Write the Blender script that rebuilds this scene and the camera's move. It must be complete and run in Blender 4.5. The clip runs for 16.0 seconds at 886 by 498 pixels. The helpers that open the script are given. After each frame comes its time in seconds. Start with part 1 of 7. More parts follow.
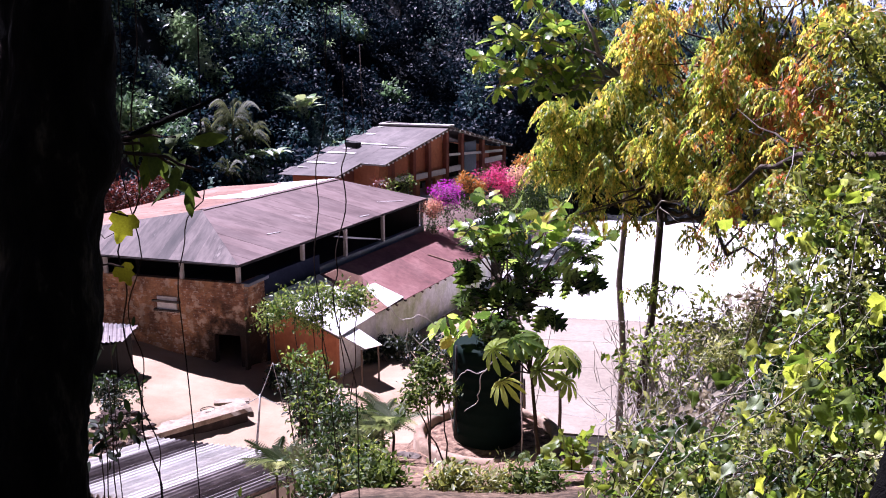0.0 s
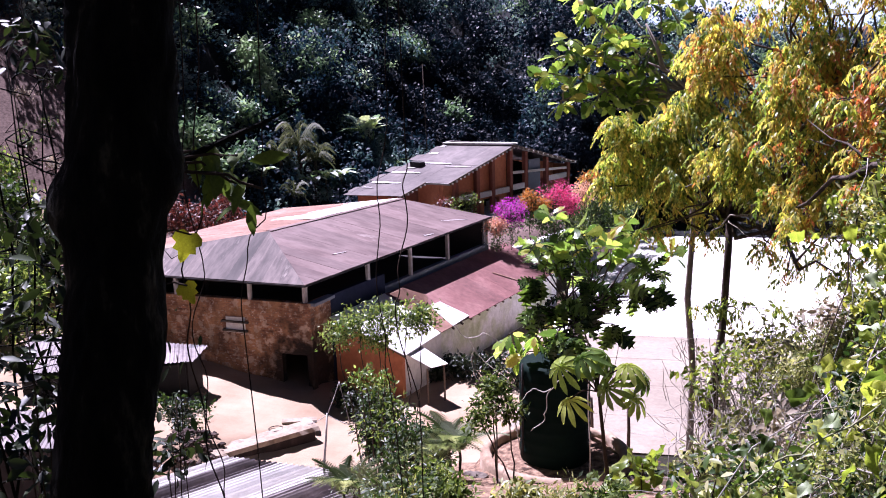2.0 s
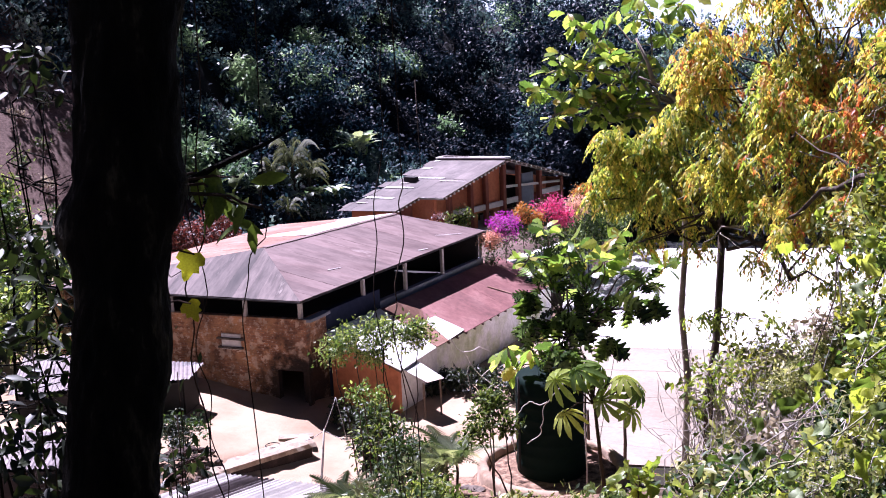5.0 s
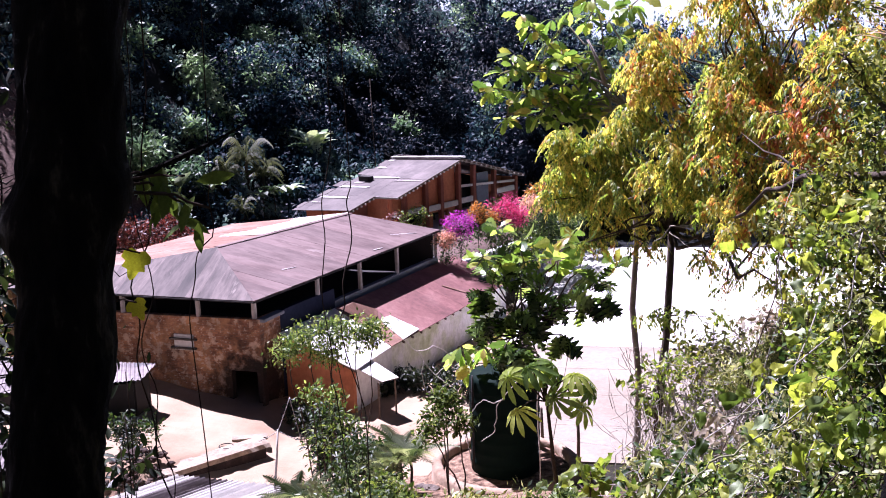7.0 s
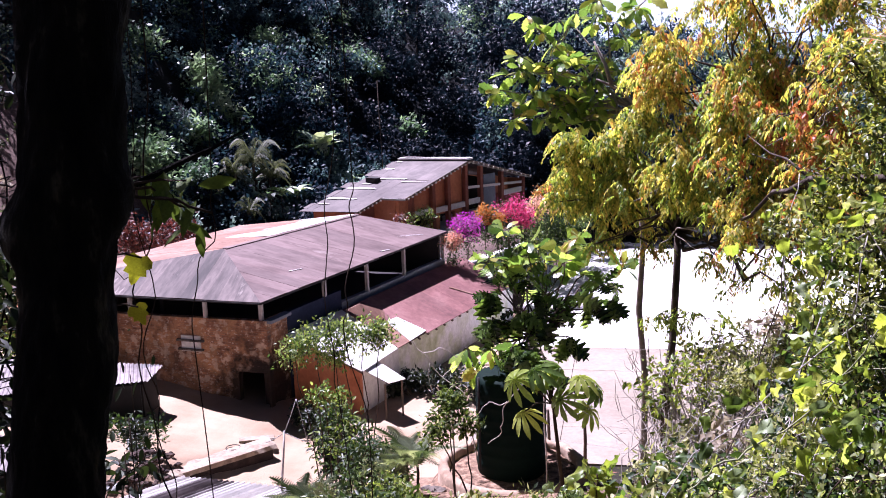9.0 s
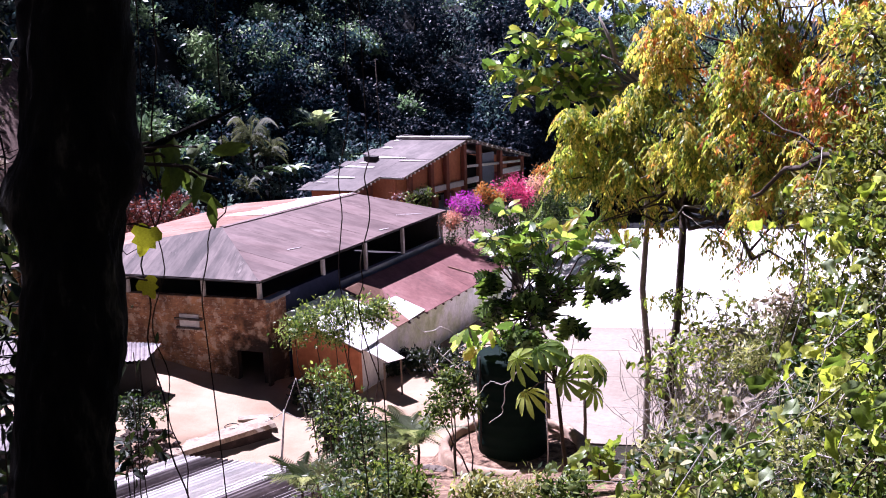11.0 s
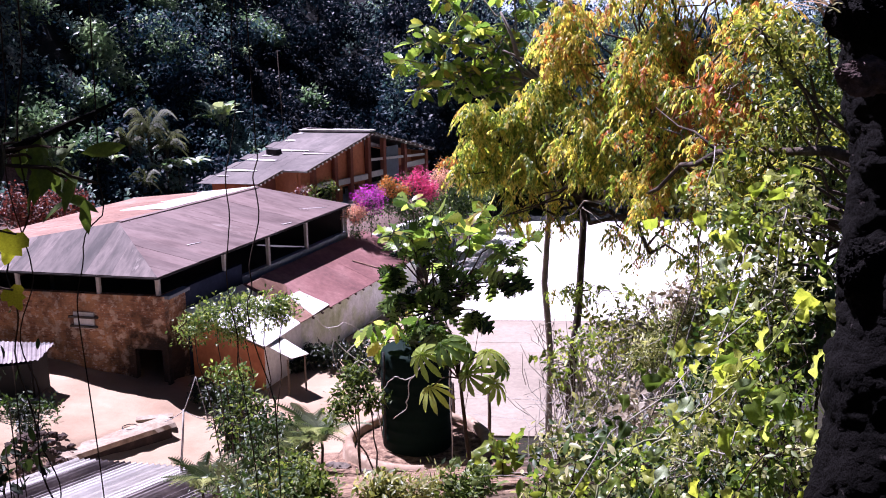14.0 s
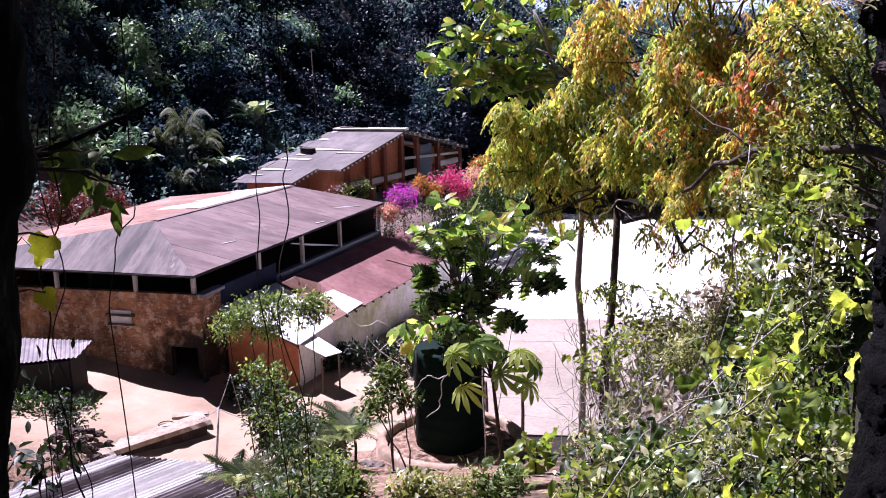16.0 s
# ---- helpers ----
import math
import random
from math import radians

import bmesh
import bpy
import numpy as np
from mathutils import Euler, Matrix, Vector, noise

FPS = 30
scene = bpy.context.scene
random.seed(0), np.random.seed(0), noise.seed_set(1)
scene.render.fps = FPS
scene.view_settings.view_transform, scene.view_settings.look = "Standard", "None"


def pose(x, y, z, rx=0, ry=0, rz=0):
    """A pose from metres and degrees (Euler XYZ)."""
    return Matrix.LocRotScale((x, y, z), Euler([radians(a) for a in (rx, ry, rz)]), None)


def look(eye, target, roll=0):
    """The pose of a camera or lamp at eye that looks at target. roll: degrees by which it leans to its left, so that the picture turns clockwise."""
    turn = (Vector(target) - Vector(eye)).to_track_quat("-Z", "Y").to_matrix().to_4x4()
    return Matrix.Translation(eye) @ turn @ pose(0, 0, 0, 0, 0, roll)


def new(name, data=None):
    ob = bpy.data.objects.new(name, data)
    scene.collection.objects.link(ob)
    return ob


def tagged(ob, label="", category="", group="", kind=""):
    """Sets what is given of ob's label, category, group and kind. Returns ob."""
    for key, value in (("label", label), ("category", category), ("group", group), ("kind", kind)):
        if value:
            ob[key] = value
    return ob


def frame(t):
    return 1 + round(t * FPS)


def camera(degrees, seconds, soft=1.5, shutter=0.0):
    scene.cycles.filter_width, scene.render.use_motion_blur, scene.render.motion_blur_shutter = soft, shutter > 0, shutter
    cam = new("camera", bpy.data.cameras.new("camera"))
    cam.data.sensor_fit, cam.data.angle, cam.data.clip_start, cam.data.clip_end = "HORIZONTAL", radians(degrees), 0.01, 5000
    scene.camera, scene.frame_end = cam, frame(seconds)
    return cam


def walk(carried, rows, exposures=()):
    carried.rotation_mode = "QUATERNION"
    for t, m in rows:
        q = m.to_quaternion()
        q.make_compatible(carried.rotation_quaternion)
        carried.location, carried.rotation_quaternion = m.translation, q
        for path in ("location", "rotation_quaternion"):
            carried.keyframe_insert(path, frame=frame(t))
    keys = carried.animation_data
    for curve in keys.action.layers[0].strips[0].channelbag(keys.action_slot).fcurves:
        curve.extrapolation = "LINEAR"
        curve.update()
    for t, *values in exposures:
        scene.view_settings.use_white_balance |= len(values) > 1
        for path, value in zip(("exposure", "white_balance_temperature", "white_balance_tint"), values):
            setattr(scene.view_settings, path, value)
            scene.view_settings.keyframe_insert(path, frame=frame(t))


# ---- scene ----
cam = camera(48.27, 16.0, soft=1.0)
ROWS = [
    (0.0, -0.0184, -0.0457, 13.5069, 76.677, 0.257, -1.352),
    (0.5, -0.0259, -0.0306, 13.5068, 76.868, 0.867, -0.429),
    (1.0, -0.0300, -0.0138, 13.5082, 77.105, 1.345, 0.879),
    (1.5, -0.0207, -0.0048, 13.5000, 77.420, 1.711, 2.007),
    (2.0, -0.0061, -0.0016, 13.4829, 77.821, 1.733, 2.169),
    (2.5, 0.0007, -0.0047, 13.4772, 78.143, 1.906, 1.689),
    (3.0, -0.0048, -0.0126, 13.4860, 78.459, 2.001, 1.424),
    (3.5, -0.0110, -0.0143, 13.4961, 78.761, 2.293, 1.499),
    (3.7, -0.0123, -0.0135, 13.4982, 78.868, 2.277, 1.519),
    (5.8, 0.0015, -0.1641, 13.5201, 78.469, 2.412, 1.763),
    (6.0, 0.0047, -0.1642, 13.5188, 78.437, 2.305, 1.072),
    (6.5, 0.0189, -0.1658, 13.5162, 78.399, 1.978, -0.613),
    (7.0, 0.0361, -0.1706, 13.5210, 78.508, 1.898, -0.813),
    (7.5, 0.0488, -0.1740, 13.5294, 78.634, 1.951, -0.728),
    (8.0, 0.0569, -0.1734, 13.5358, 78.727, 1.947, -0.649),
    (8.5, 0.0606, -0.1691, 13.5356, 78.724, 1.958, -0.544),
    (9.0, 0.0606, -0.1635, 13.5332, 78.591, 1.972, -0.392),
    (11.3, -0.0561, 0.0547, 13.4586, 77.369, 1.696, -0.626),
    (11.5, -0.0514, 0.0661, 13.4576, 77.426, 1.637, -1.010),
    (12.0, -0.0372, 0.1054, 13.4596, 77.364, 1.334, -2.478),
    (12.5, -0.0190, 0.1355, 13.4706, 77.281, 0.996, -4.157),
    (13.0, 0.0051, 0.1448, 13.4776, 77.207, 0.809, -5.668),
    (13.5, 0.0170, 0.1496, 13.4788, 77.041, 0.810, -6.154),
    (14.0, 0.0119, 0.1562, 13.4785, 76.873, 0.903, -5.952),
    (14.5, 0.0083, 0.1619, 13.4795, 76.810, 0.954, -5.665),
    (15.0, 0.0142, 0.1688, 13.4831, 76.791, 1.091, -5.283),
    (15.5, 0.0241, 0.1730, 13.4866, 76.796, 1.173, -4.746),
    (16.0, 0.0326, 0.1726, 13.4893, 76.805, 1.366, -4.056),
]
walk(cam, [(t, pose(x, y, z, rx, ry, rz)) for t, x, y, z, rx, ry, rz in ROWS], exposures=[(0.0, 1.5, 5450.0, 40.0), (3.0, 1.6, 5450.0, 40.0), (6.0, 1.7, 5450.0, 40.0), (7.5, 1.62, 5450.0, 40.0), (9.0, 1.6, 5450.0, 40.0), (11.5, 1.6, 5450.0, 40.0), (13.5, 1.46, 5450.0, 40.0), (16.0, 1.46, 5450.0, 40.0)])

# ---- daylight: a high sun behind the houses ----
SUN_FROM = Vector((-0.34, 0.46, 1.0)).normalized()
world = bpy.data.worlds.new("sky")
scene.world = world
world.use_nodes = True
wn = world.node_tree
wn.nodes.clear()
sky = wn.nodes.new("ShaderNodeTexSky")
sky.sky_type = "NISHITA"
sky.sun_disc = False
sky.sun_elevation = math.asin(SUN_FROM.z)
sky.sun_rotation = math.atan2(SUN_FROM.x, SUN_FROM.y)
sky.altitude = 900
bg = wn.nodes.new("ShaderNodeBackground")
bg.inputs["Strength"].default_value = 0.007
wo = wn.nodes.new("ShaderNodeOutputWorld")
wn.links.new(sky.outputs[0], bg.inputs[0])
wn.links.new(bg.outputs[0], wo.inputs[0])
sun_data = bpy.data.lights.new("sun", "SUN")
sun_data.energy = 5.0
sun_data.angle = radians(0.6)
sun_data.color = (1.0, 0.955, 0.88)
sun = new("sun", sun_data)
sun.matrix_world = look(SUN_FROM * 100, (0, 0, 0))


# ---- materials ----
def nodes_of(name):
    m = bpy.data.materials.new(name)
    m.use_nodes = True
    nt = m.node_tree
    nt.nodes.clear()
    out = nt.nodes.new("ShaderNodeOutputMaterial")
    return m, nt, out


def node(nt, kind, **values):
    n = nt.nodes.new(kind)
    for k, v in values.items():
        n.inputs[k.replace("_", " ")].default_value = v
    return n


def ramp(nt, fac, stops):
    r = nt.nodes.new("ShaderNodeValToRGB")
    el = r.color_ramp.elements
    while len(el) < len(stops):
        el.new(0.5)
    for e, (p, c) in zip(el, stops):
        e.position, e.color = p, (*c, 1)
    nt.links.new(fac, r.inputs[0])
    return r.outputs[0]


def mixrgb(nt, fac, a, b, mode="MIX"):
    m = nt.nodes.new("ShaderNodeMix")
    m.data_type, m.blend_type = "RGBA", mode
    for sock, v in ((m.inputs[0], fac), (m.inputs[6], a), (m.inputs[7], b)):
        if hasattr(v, "is_linked"):
            nt.links.new(v, sock)
        elif isinstance(v, tuple):
            sock.default_value = (*v, 1)
        else:
            sock.default_value = v
    return m.outputs[2]


def noise_fac(nt, coord, scale, detail=4, rough=0.6, stretch=None):
    if stretch:
        if len(stretch) == 4:
            turn = nt.nodes.new("ShaderNodeMapping")
            turn.inputs["Rotation"].default_value = (0, 0, radians(stretch[3]))
            nt.links.new(coord, turn.inputs[0])
            coord = turn.outputs[0]
        mp = nt.nodes.new("ShaderNodeMapping")
        mp.inputs["Scale"].default_value = stretch[:3]
        nt.links.new(coord, mp.inputs[0])
        coord = mp.outputs[0]
    n = node(nt, "ShaderNodeTexNoise", Scale=scale, Detail=detail, Roughness=rough)
    nt.links.new(coord, n.inputs["Vector"])
    return n.outputs[0]


def surface(name, stops, rough=0.8, big=0.4, fine=9.0, bump=0.25, metal=0.0, grain=0.35, vary=0.0, stretch=None, spec=0.5, dist=0.02):
    """A worn surface: stops are colours along a large noise, grain darkens by a fine one, vary differs from piece to piece."""
    m, nt, out = nodes_of(name)
    tc = nt.nodes.new("ShaderNodeTexCoord").outputs["Object"]
    a = noise_fac(nt, tc, big, 5, 0.65, stretch)
    b = noise_fac(nt, tc, fine, 6, 0.7, stretch)
    k = 1.0 / max(1, len(stops) - 1)
    col = ramp(nt, a, [(0.28 + 0.44 * i * k, c) for i, c in enumerate(stops)])
    col = mixrgb(nt, grain, col, ramp(nt, b, [(0.25, (0.25, 0.23, 0.22)), (0.75, (1.35, 1.35, 1.35))]), "MULTIPLY")
    if vary:
        oi = nt.nodes.new("ShaderNodeObjectInfo").outputs["Random"]
        col = mixrgb(nt, vary, col, ramp(nt, oi, [(0.0, (0.35, 0.33, 0.33)), (1.0, (1.5, 1.45, 1.4))]), "MULTIPLY")
    p = node(nt, "ShaderNodeBsdfPrincipled", Roughness=rough, Metallic=metal)
    p.inputs["Specular IOR Level"].default_value = spec
    nt.links.new(col, p.inputs["Base Color"])
    bp = node(nt, "ShaderNodeBump", Strength=bump, Distance=dist)
    nt.links.new(b, bp.inputs["Height"])
    nt.links.new(bp.outputs[0], p.inputs["Normal"])
    nt.links.new(p.outputs[0], out.inputs[0])
    return m


def leafy(name, stops, glow=0.45, rough=0.45, glow_tint=(1.07, 1.1, 0.5), by="island", spec=0.5):
    """Leaves: each takes its own colour from stops, lets sunlight through, and has fine mottling."""
    m, nt, out = nodes_of(name)
    tc = nt.nodes.new("ShaderNodeTexCoord").outputs["Object"]
    if by == "object":
        rnd = nt.nodes.new("ShaderNodeObjectInfo").outputs["Random"]
    else:
        rnd = nt.nodes.new("ShaderNodeNewGeometry").outputs["Random Per Island"]
    if by == "clump":
        tree = nt.nodes.new("ShaderNodeMapRange")
        tree.inputs["From Min"].default_value, tree.inputs["From Max"].default_value = 0.4, 0.67
        nt.links.new(noise_fac(nt, tc, 0.3, 2, 0.5), tree.inputs[0])
        both = nt.nodes.new("ShaderNodeMath")
        both.operation = "MULTIPLY_ADD"
        both.inputs[1].default_value = 0.3
        nt.links.new(rnd, both.inputs[0])
        most = nt.nodes.new("ShaderNodeMath")
        most.operation = "MULTIPLY"
        most.inputs[1].default_value = 0.75
        nt.links.new(tree.outputs[0], most.inputs[0])
        nt.links.new(most.outputs[0], both.inputs[2])
        rnd = both.outputs[0]
    k = 1.0 / max(1, len(stops) - 1)
    col = ramp(nt, rnd, [(i * k, c) for i, c in enumerate(stops)])
    b = noise_fac(nt, tc, 14, 3, 0.6)
    col = mixrgb(nt, 0.5, col, ramp(nt, b, [(0.3, (0.55, 0.55, 0.5)), (0.7, (1.3, 1.3, 1.25))]), "MULTIPLY")
    p = node(nt, "ShaderNodeBsdfPrincipled", Roughness=rough)
    p.inputs["Specular IOR Level"].default_value = spec
    nt.links.new(col, p.inputs["Base Color"])
    tr = nt.nodes.new("ShaderNodeBsdfTranslucent")
    nt.links.new(mixrgb(nt, 1.0, col, tuple(1.6 * c for c in glow_tint), "MULTIPLY"), tr.inputs[0])
    mx = nt.nodes.new("ShaderNodeMixShader")
    mx.inputs[0].default_value = glow
    nt.links.new(p.outputs[0], mx.inputs[1])
    nt.links.new(tr.outputs[0], mx.inputs[2])
    nt.links.new(mx.outputs[0], out.inputs[0])
    return m


# bark near black, with the trunk's deep shade in the colour; lichen flecks
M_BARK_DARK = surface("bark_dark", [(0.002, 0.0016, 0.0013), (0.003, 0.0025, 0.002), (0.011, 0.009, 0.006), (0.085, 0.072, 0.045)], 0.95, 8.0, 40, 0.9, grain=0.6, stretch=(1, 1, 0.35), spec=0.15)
# black base imitates shade on a pale bark; flecks show the bark
M_BARK_FLECK = surface("flecked_bark", [(0.003, 0.0022, 0.0022), (0.003, 0.0025, 0.0025), (0.004, 0.003, 0.003), (0.004, 0.003, 0.003), (0.005, 0.004, 0.004), (0.006, 0.005, 0.005), (0.15, 0.12, 0.12)], 0.95, 12.0, 55, 1.0, grain=0.75, spec=0.1, dist=0.04)
M_BARK = surface("bark", [(0.04, 0.03, 0.024), (0.08, 0.06, 0.048), (0.17, 0.14, 0.115)], 0.95, 4.0, 40, 0.9, grain=0.6, stretch=(1, 1, 0.4), spec=0.2)
M_BARK_PALE = surface("bark_pale", [(0.16, 0.13, 0.11), (0.3, 0.26, 0.22), (0.42, 0.38, 0.33)], 0.9, 3.0, 25, 0.5, grain=0.4, spec=0.2)
M_STEM = surface("vine_stem", [(0.03, 0.02, 0.015), (0.07, 0.045, 0.03)], 0.9, 5, 60, 0.3, spec=0.2)
M_TWIG_GREY = surface("dry_twig", [(0.34, 0.3, 0.27), (0.5, 0.46, 0.42)], 0.9, 5, 60, 0.3, spec=0.2)
M_TWIG_GREEN = surface("green_vine_stem", [(0.2, 0.21, 0.1), (0.34, 0.34, 0.2)], 0.7, 5, 60, 0.3, spec=0.3)
M_ROOF = surface("rusty_roof_sheet", [(0.066, 0.042, 0.041), (0.12, 0.079, 0.077), (0.172, 0.122, 0.118), (0.11, 0.073, 0.071), (0.29, 0.24, 0.228)], 0.65, 0.6, 3.0, 0.12, grain=0.32, vary=0.35, spec=0.2, stretch=(0.3, 0.9, 1.0, 27.8))
M_ROOF_FRONT = surface("streaked_grey_roof_sheet", [(0.028, 0.02, 0.019), (0.062, 0.046, 0.044), (0.12, 0.094, 0.09), (0.05, 0.037, 0.036), (0.28, 0.24, 0.225)], 0.65, 0.9, 3.5, 0.12, grain=0.5, vary=0.75, spec=0.2, stretch=(0.14, 1.3, 1.0, 91.6))
M_ROOF_RED = surface("red_oxide_roof_sheet", [(0.13, 0.055, 0.052), (0.19, 0.085, 0.08), (0.25, 0.13, 0.12)], 0.65, 0.5, 4, 0.15, grain=0.35, vary=0.25, spec=0.3)
M_ROOF_SALMON = surface("salmon_roof_sheet", [(0.17, 0.082, 0.056), (0.245, 0.132, 0.096), (0.33, 0.21, 0.163)], 0.7, 0.5, 4, 0.15, grain=0.35, vary=0.2, spec=0.3)
M_ROOF_WHITE = surface("white_roof_sheet", [(0.62, 0.6, 0.58), (0.75, 0.73, 0.71)], 0.5, 0.8, 5, 0.1, grain=0.25, vary=0.15)
M_ROOF_GREY = surface("grey_zinc_sheet", [(0.07, 0.065, 0.07), (0.12, 0.115, 0.12), (0.2, 0.19, 0.195)], 0.5, 0.7, 6, 0.15, metal=0.25, grain=0.4, vary=0.3)
M_ROOF_FAR = surface("weathered_roof_sheet", [(0.06, 0.045, 0.045), (0.1, 0.08, 0.078), (0.17, 0.14, 0.135)], 0.7, 0.4, 3, 0.15, grain=0.45, vary=0.3, spec=0.3)
M_PLASTER = surface("grey_plaster", [(0.5, 0.5, 0.46), (0.74, 0.73, 0.71), (0.82, 0.82, 0.82)], 0.9, 0.6, 5, 0.2, grain=0.35)
M_ORANGE = surface("orange_painted_wall", [(0.42, 0.13, 0.055), (0.52, 0.18, 0.075), (0.58, 0.23, 0.1)], 0.85, 0.5, 4, 0.15, grain=0.3)
M_COLUMN = surface("brown_red_column_paint", [(0.2, 0.06, 0.035), (0.28, 0.09, 0.05)], 0.8, 1, 6, 0.15, grain=0.3)
M_CREAM = surface("white_wall_paint", [(0.62, 0.58, 0.53), (0.75, 0.72, 0.68)], 0.85, 0.7, 6, 0.1, grain=0.25)
M_BLUEGREY = surface("blue_grey_paint", [(0.14, 0.165, 0.21), (0.22, 0.25, 0.3)], 0.8, 0.8, 6, 0.1, grain=0.3)
# near-black that imitates unlit insides; also used for plain dark parts
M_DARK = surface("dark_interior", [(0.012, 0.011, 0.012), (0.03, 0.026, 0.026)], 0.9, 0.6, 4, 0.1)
M_POST = surface("grey_post_paint", [(0.4, 0.38, 0.36), (0.55, 0.52, 0.5)], 0.8, 1.5, 9, 0.15, grain=0.35)
M_WOOD = surface("old_timber", [(0.08, 0.055, 0.04), (0.16, 0.12, 0.09)], 0.85, 1.5, 14, 0.3, stretch=(1, 1, 0.3))
M_CONCRETE = surface("sunlit_concrete", [(0.55, 0.52, 0.49), (0.66, 0.63, 0.6), (0.72, 0.7, 0.67)], 0.9, 0.25, 4, 0.15, grain=0.25)
M_PATIO = surface("pinkish_concrete", [(0.2, 0.163, 0.125), (0.265, 0.222, 0.172), (0.32, 0.278, 0.224)], 0.9, 0.22, 5, 0.2, grain=0.35)
M_TANK = surface("dark_green_plastic", [(0.002, 0.009, 0.007), (0.004, 0.014, 0.011)], 0.75, 0.8, 8, 0.05, grain=0.3, spec=0.08)
M_STONE = surface("rubble_stone", [(0.05, 0.04, 0.034), (0.13, 0.105, 0.088), (0.26, 0.225, 0.19)], 0.95, 2, 9, 0.5, grain=0.5, vary=0.4)


def brick_material():
    """Old brick wall, with lost plaster in patches."""
    m, nt, out = nodes_of("old_brick_wall")
    uv = nt.nodes.new("ShaderNodeUVMap")
    br = nt.nodes.new("ShaderNodeTexBrick")
    for k, v in (("Scale", 1.0), ("Mortar Size", 0.012), ("Brick Width", 0.26), ("Row Height", 0.085), ("Bias", 0.0)):
        br.inputs[k].default_value = v
    br.inputs["Color1"].default_value = (0.42, 0.2, 0.1, 1)
    br.inputs["Color2"].default_value = (0.19, 0.08, 0.045, 1)
    br.inputs["Mortar"].default_value = (0.26, 0.16, 0.105, 1)
    nt.links.new(uv.outputs[0], br.inputs["Vector"])
    tc = nt.nodes.new("ShaderNodeTexCoord").outputs["Object"]
    patch = noise_fac(nt, tc, 0.8, 6, 0.75)
    spots = noise_fac(nt, tc, 2.6, 4, 0.6)
    col = mixrgb(nt, ramp(nt, patch, [(0.45, (0, 0, 0)), (0.58, (1, 1, 1))]), br.outputs["Color"], (0.5, 0.265, 0.13))
    col = mixrgb(nt, ramp(nt, spots, [(0.54, (0, 0, 0)), (0.6, (0.85, 0.85, 0.85))]), col, (0.58, 0.44, 0.33))
    flecks = noise_fac(nt, tc, 6.5, 3, 0.6, stretch=(1, 1, 1.8))
    col = mixrgb(nt, ramp(nt, flecks, [(0.6, (0, 0, 0)), (0.64, (0.9, 0.9, 0.9))]), col, (0.62, 0.5, 0.4))
    col = mixrgb(nt, ramp(nt, flecks, [(0.3, (0.7, 0.7, 0.7)), (0.36, (0, 0, 0))]), col, (0.09, 0.045, 0.03))
    # brick gets darker towards the doorway corner, its edge broken by noise
    near_door = nt.nodes.new("ShaderNodeVectorMath")
    near_door.operation = "DISTANCE"
    near_door.inputs[1].default_value = (-6.9, 35.7, 0.7)
    nt.links.new(tc, near_door.inputs[0])
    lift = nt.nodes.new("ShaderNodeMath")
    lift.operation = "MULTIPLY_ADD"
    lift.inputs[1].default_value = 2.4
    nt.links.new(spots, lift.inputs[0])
    nt.links.new(near_door.outputs["Value"], lift.inputs[2])
    door_k = ramp(nt, lift.outputs[0], [(0.0, (0.05, 0.045, 0.045)), (1.0, (1, 1, 1))])
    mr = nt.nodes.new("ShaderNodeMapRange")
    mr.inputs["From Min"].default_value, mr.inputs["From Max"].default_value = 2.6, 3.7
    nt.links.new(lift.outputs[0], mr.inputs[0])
    nt.links.new(mr.outputs[0], door_k.node.inputs[0])
    col = mixrgb(nt, 1.0, col, door_k, "MULTIPLY")
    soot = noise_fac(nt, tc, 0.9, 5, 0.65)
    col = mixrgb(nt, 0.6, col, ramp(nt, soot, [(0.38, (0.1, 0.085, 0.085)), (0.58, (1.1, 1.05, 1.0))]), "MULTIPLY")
    p = node(nt, "ShaderNodeBsdfPrincipled", Roughness=0.92)
    nt.links.new(col, p.inputs["Base Color"])
    bp = node(nt, "ShaderNodeBump", Strength=0.6, Distance=0.02)
    nt.links.new(br.outputs["Fac"], bp.inputs["Height"])
    bp.invert = True
    nt.links.new(bp.outputs[0], p.inputs["Normal"])
    nt.links.new(p.outputs[0], out.inputs[0])
    return m


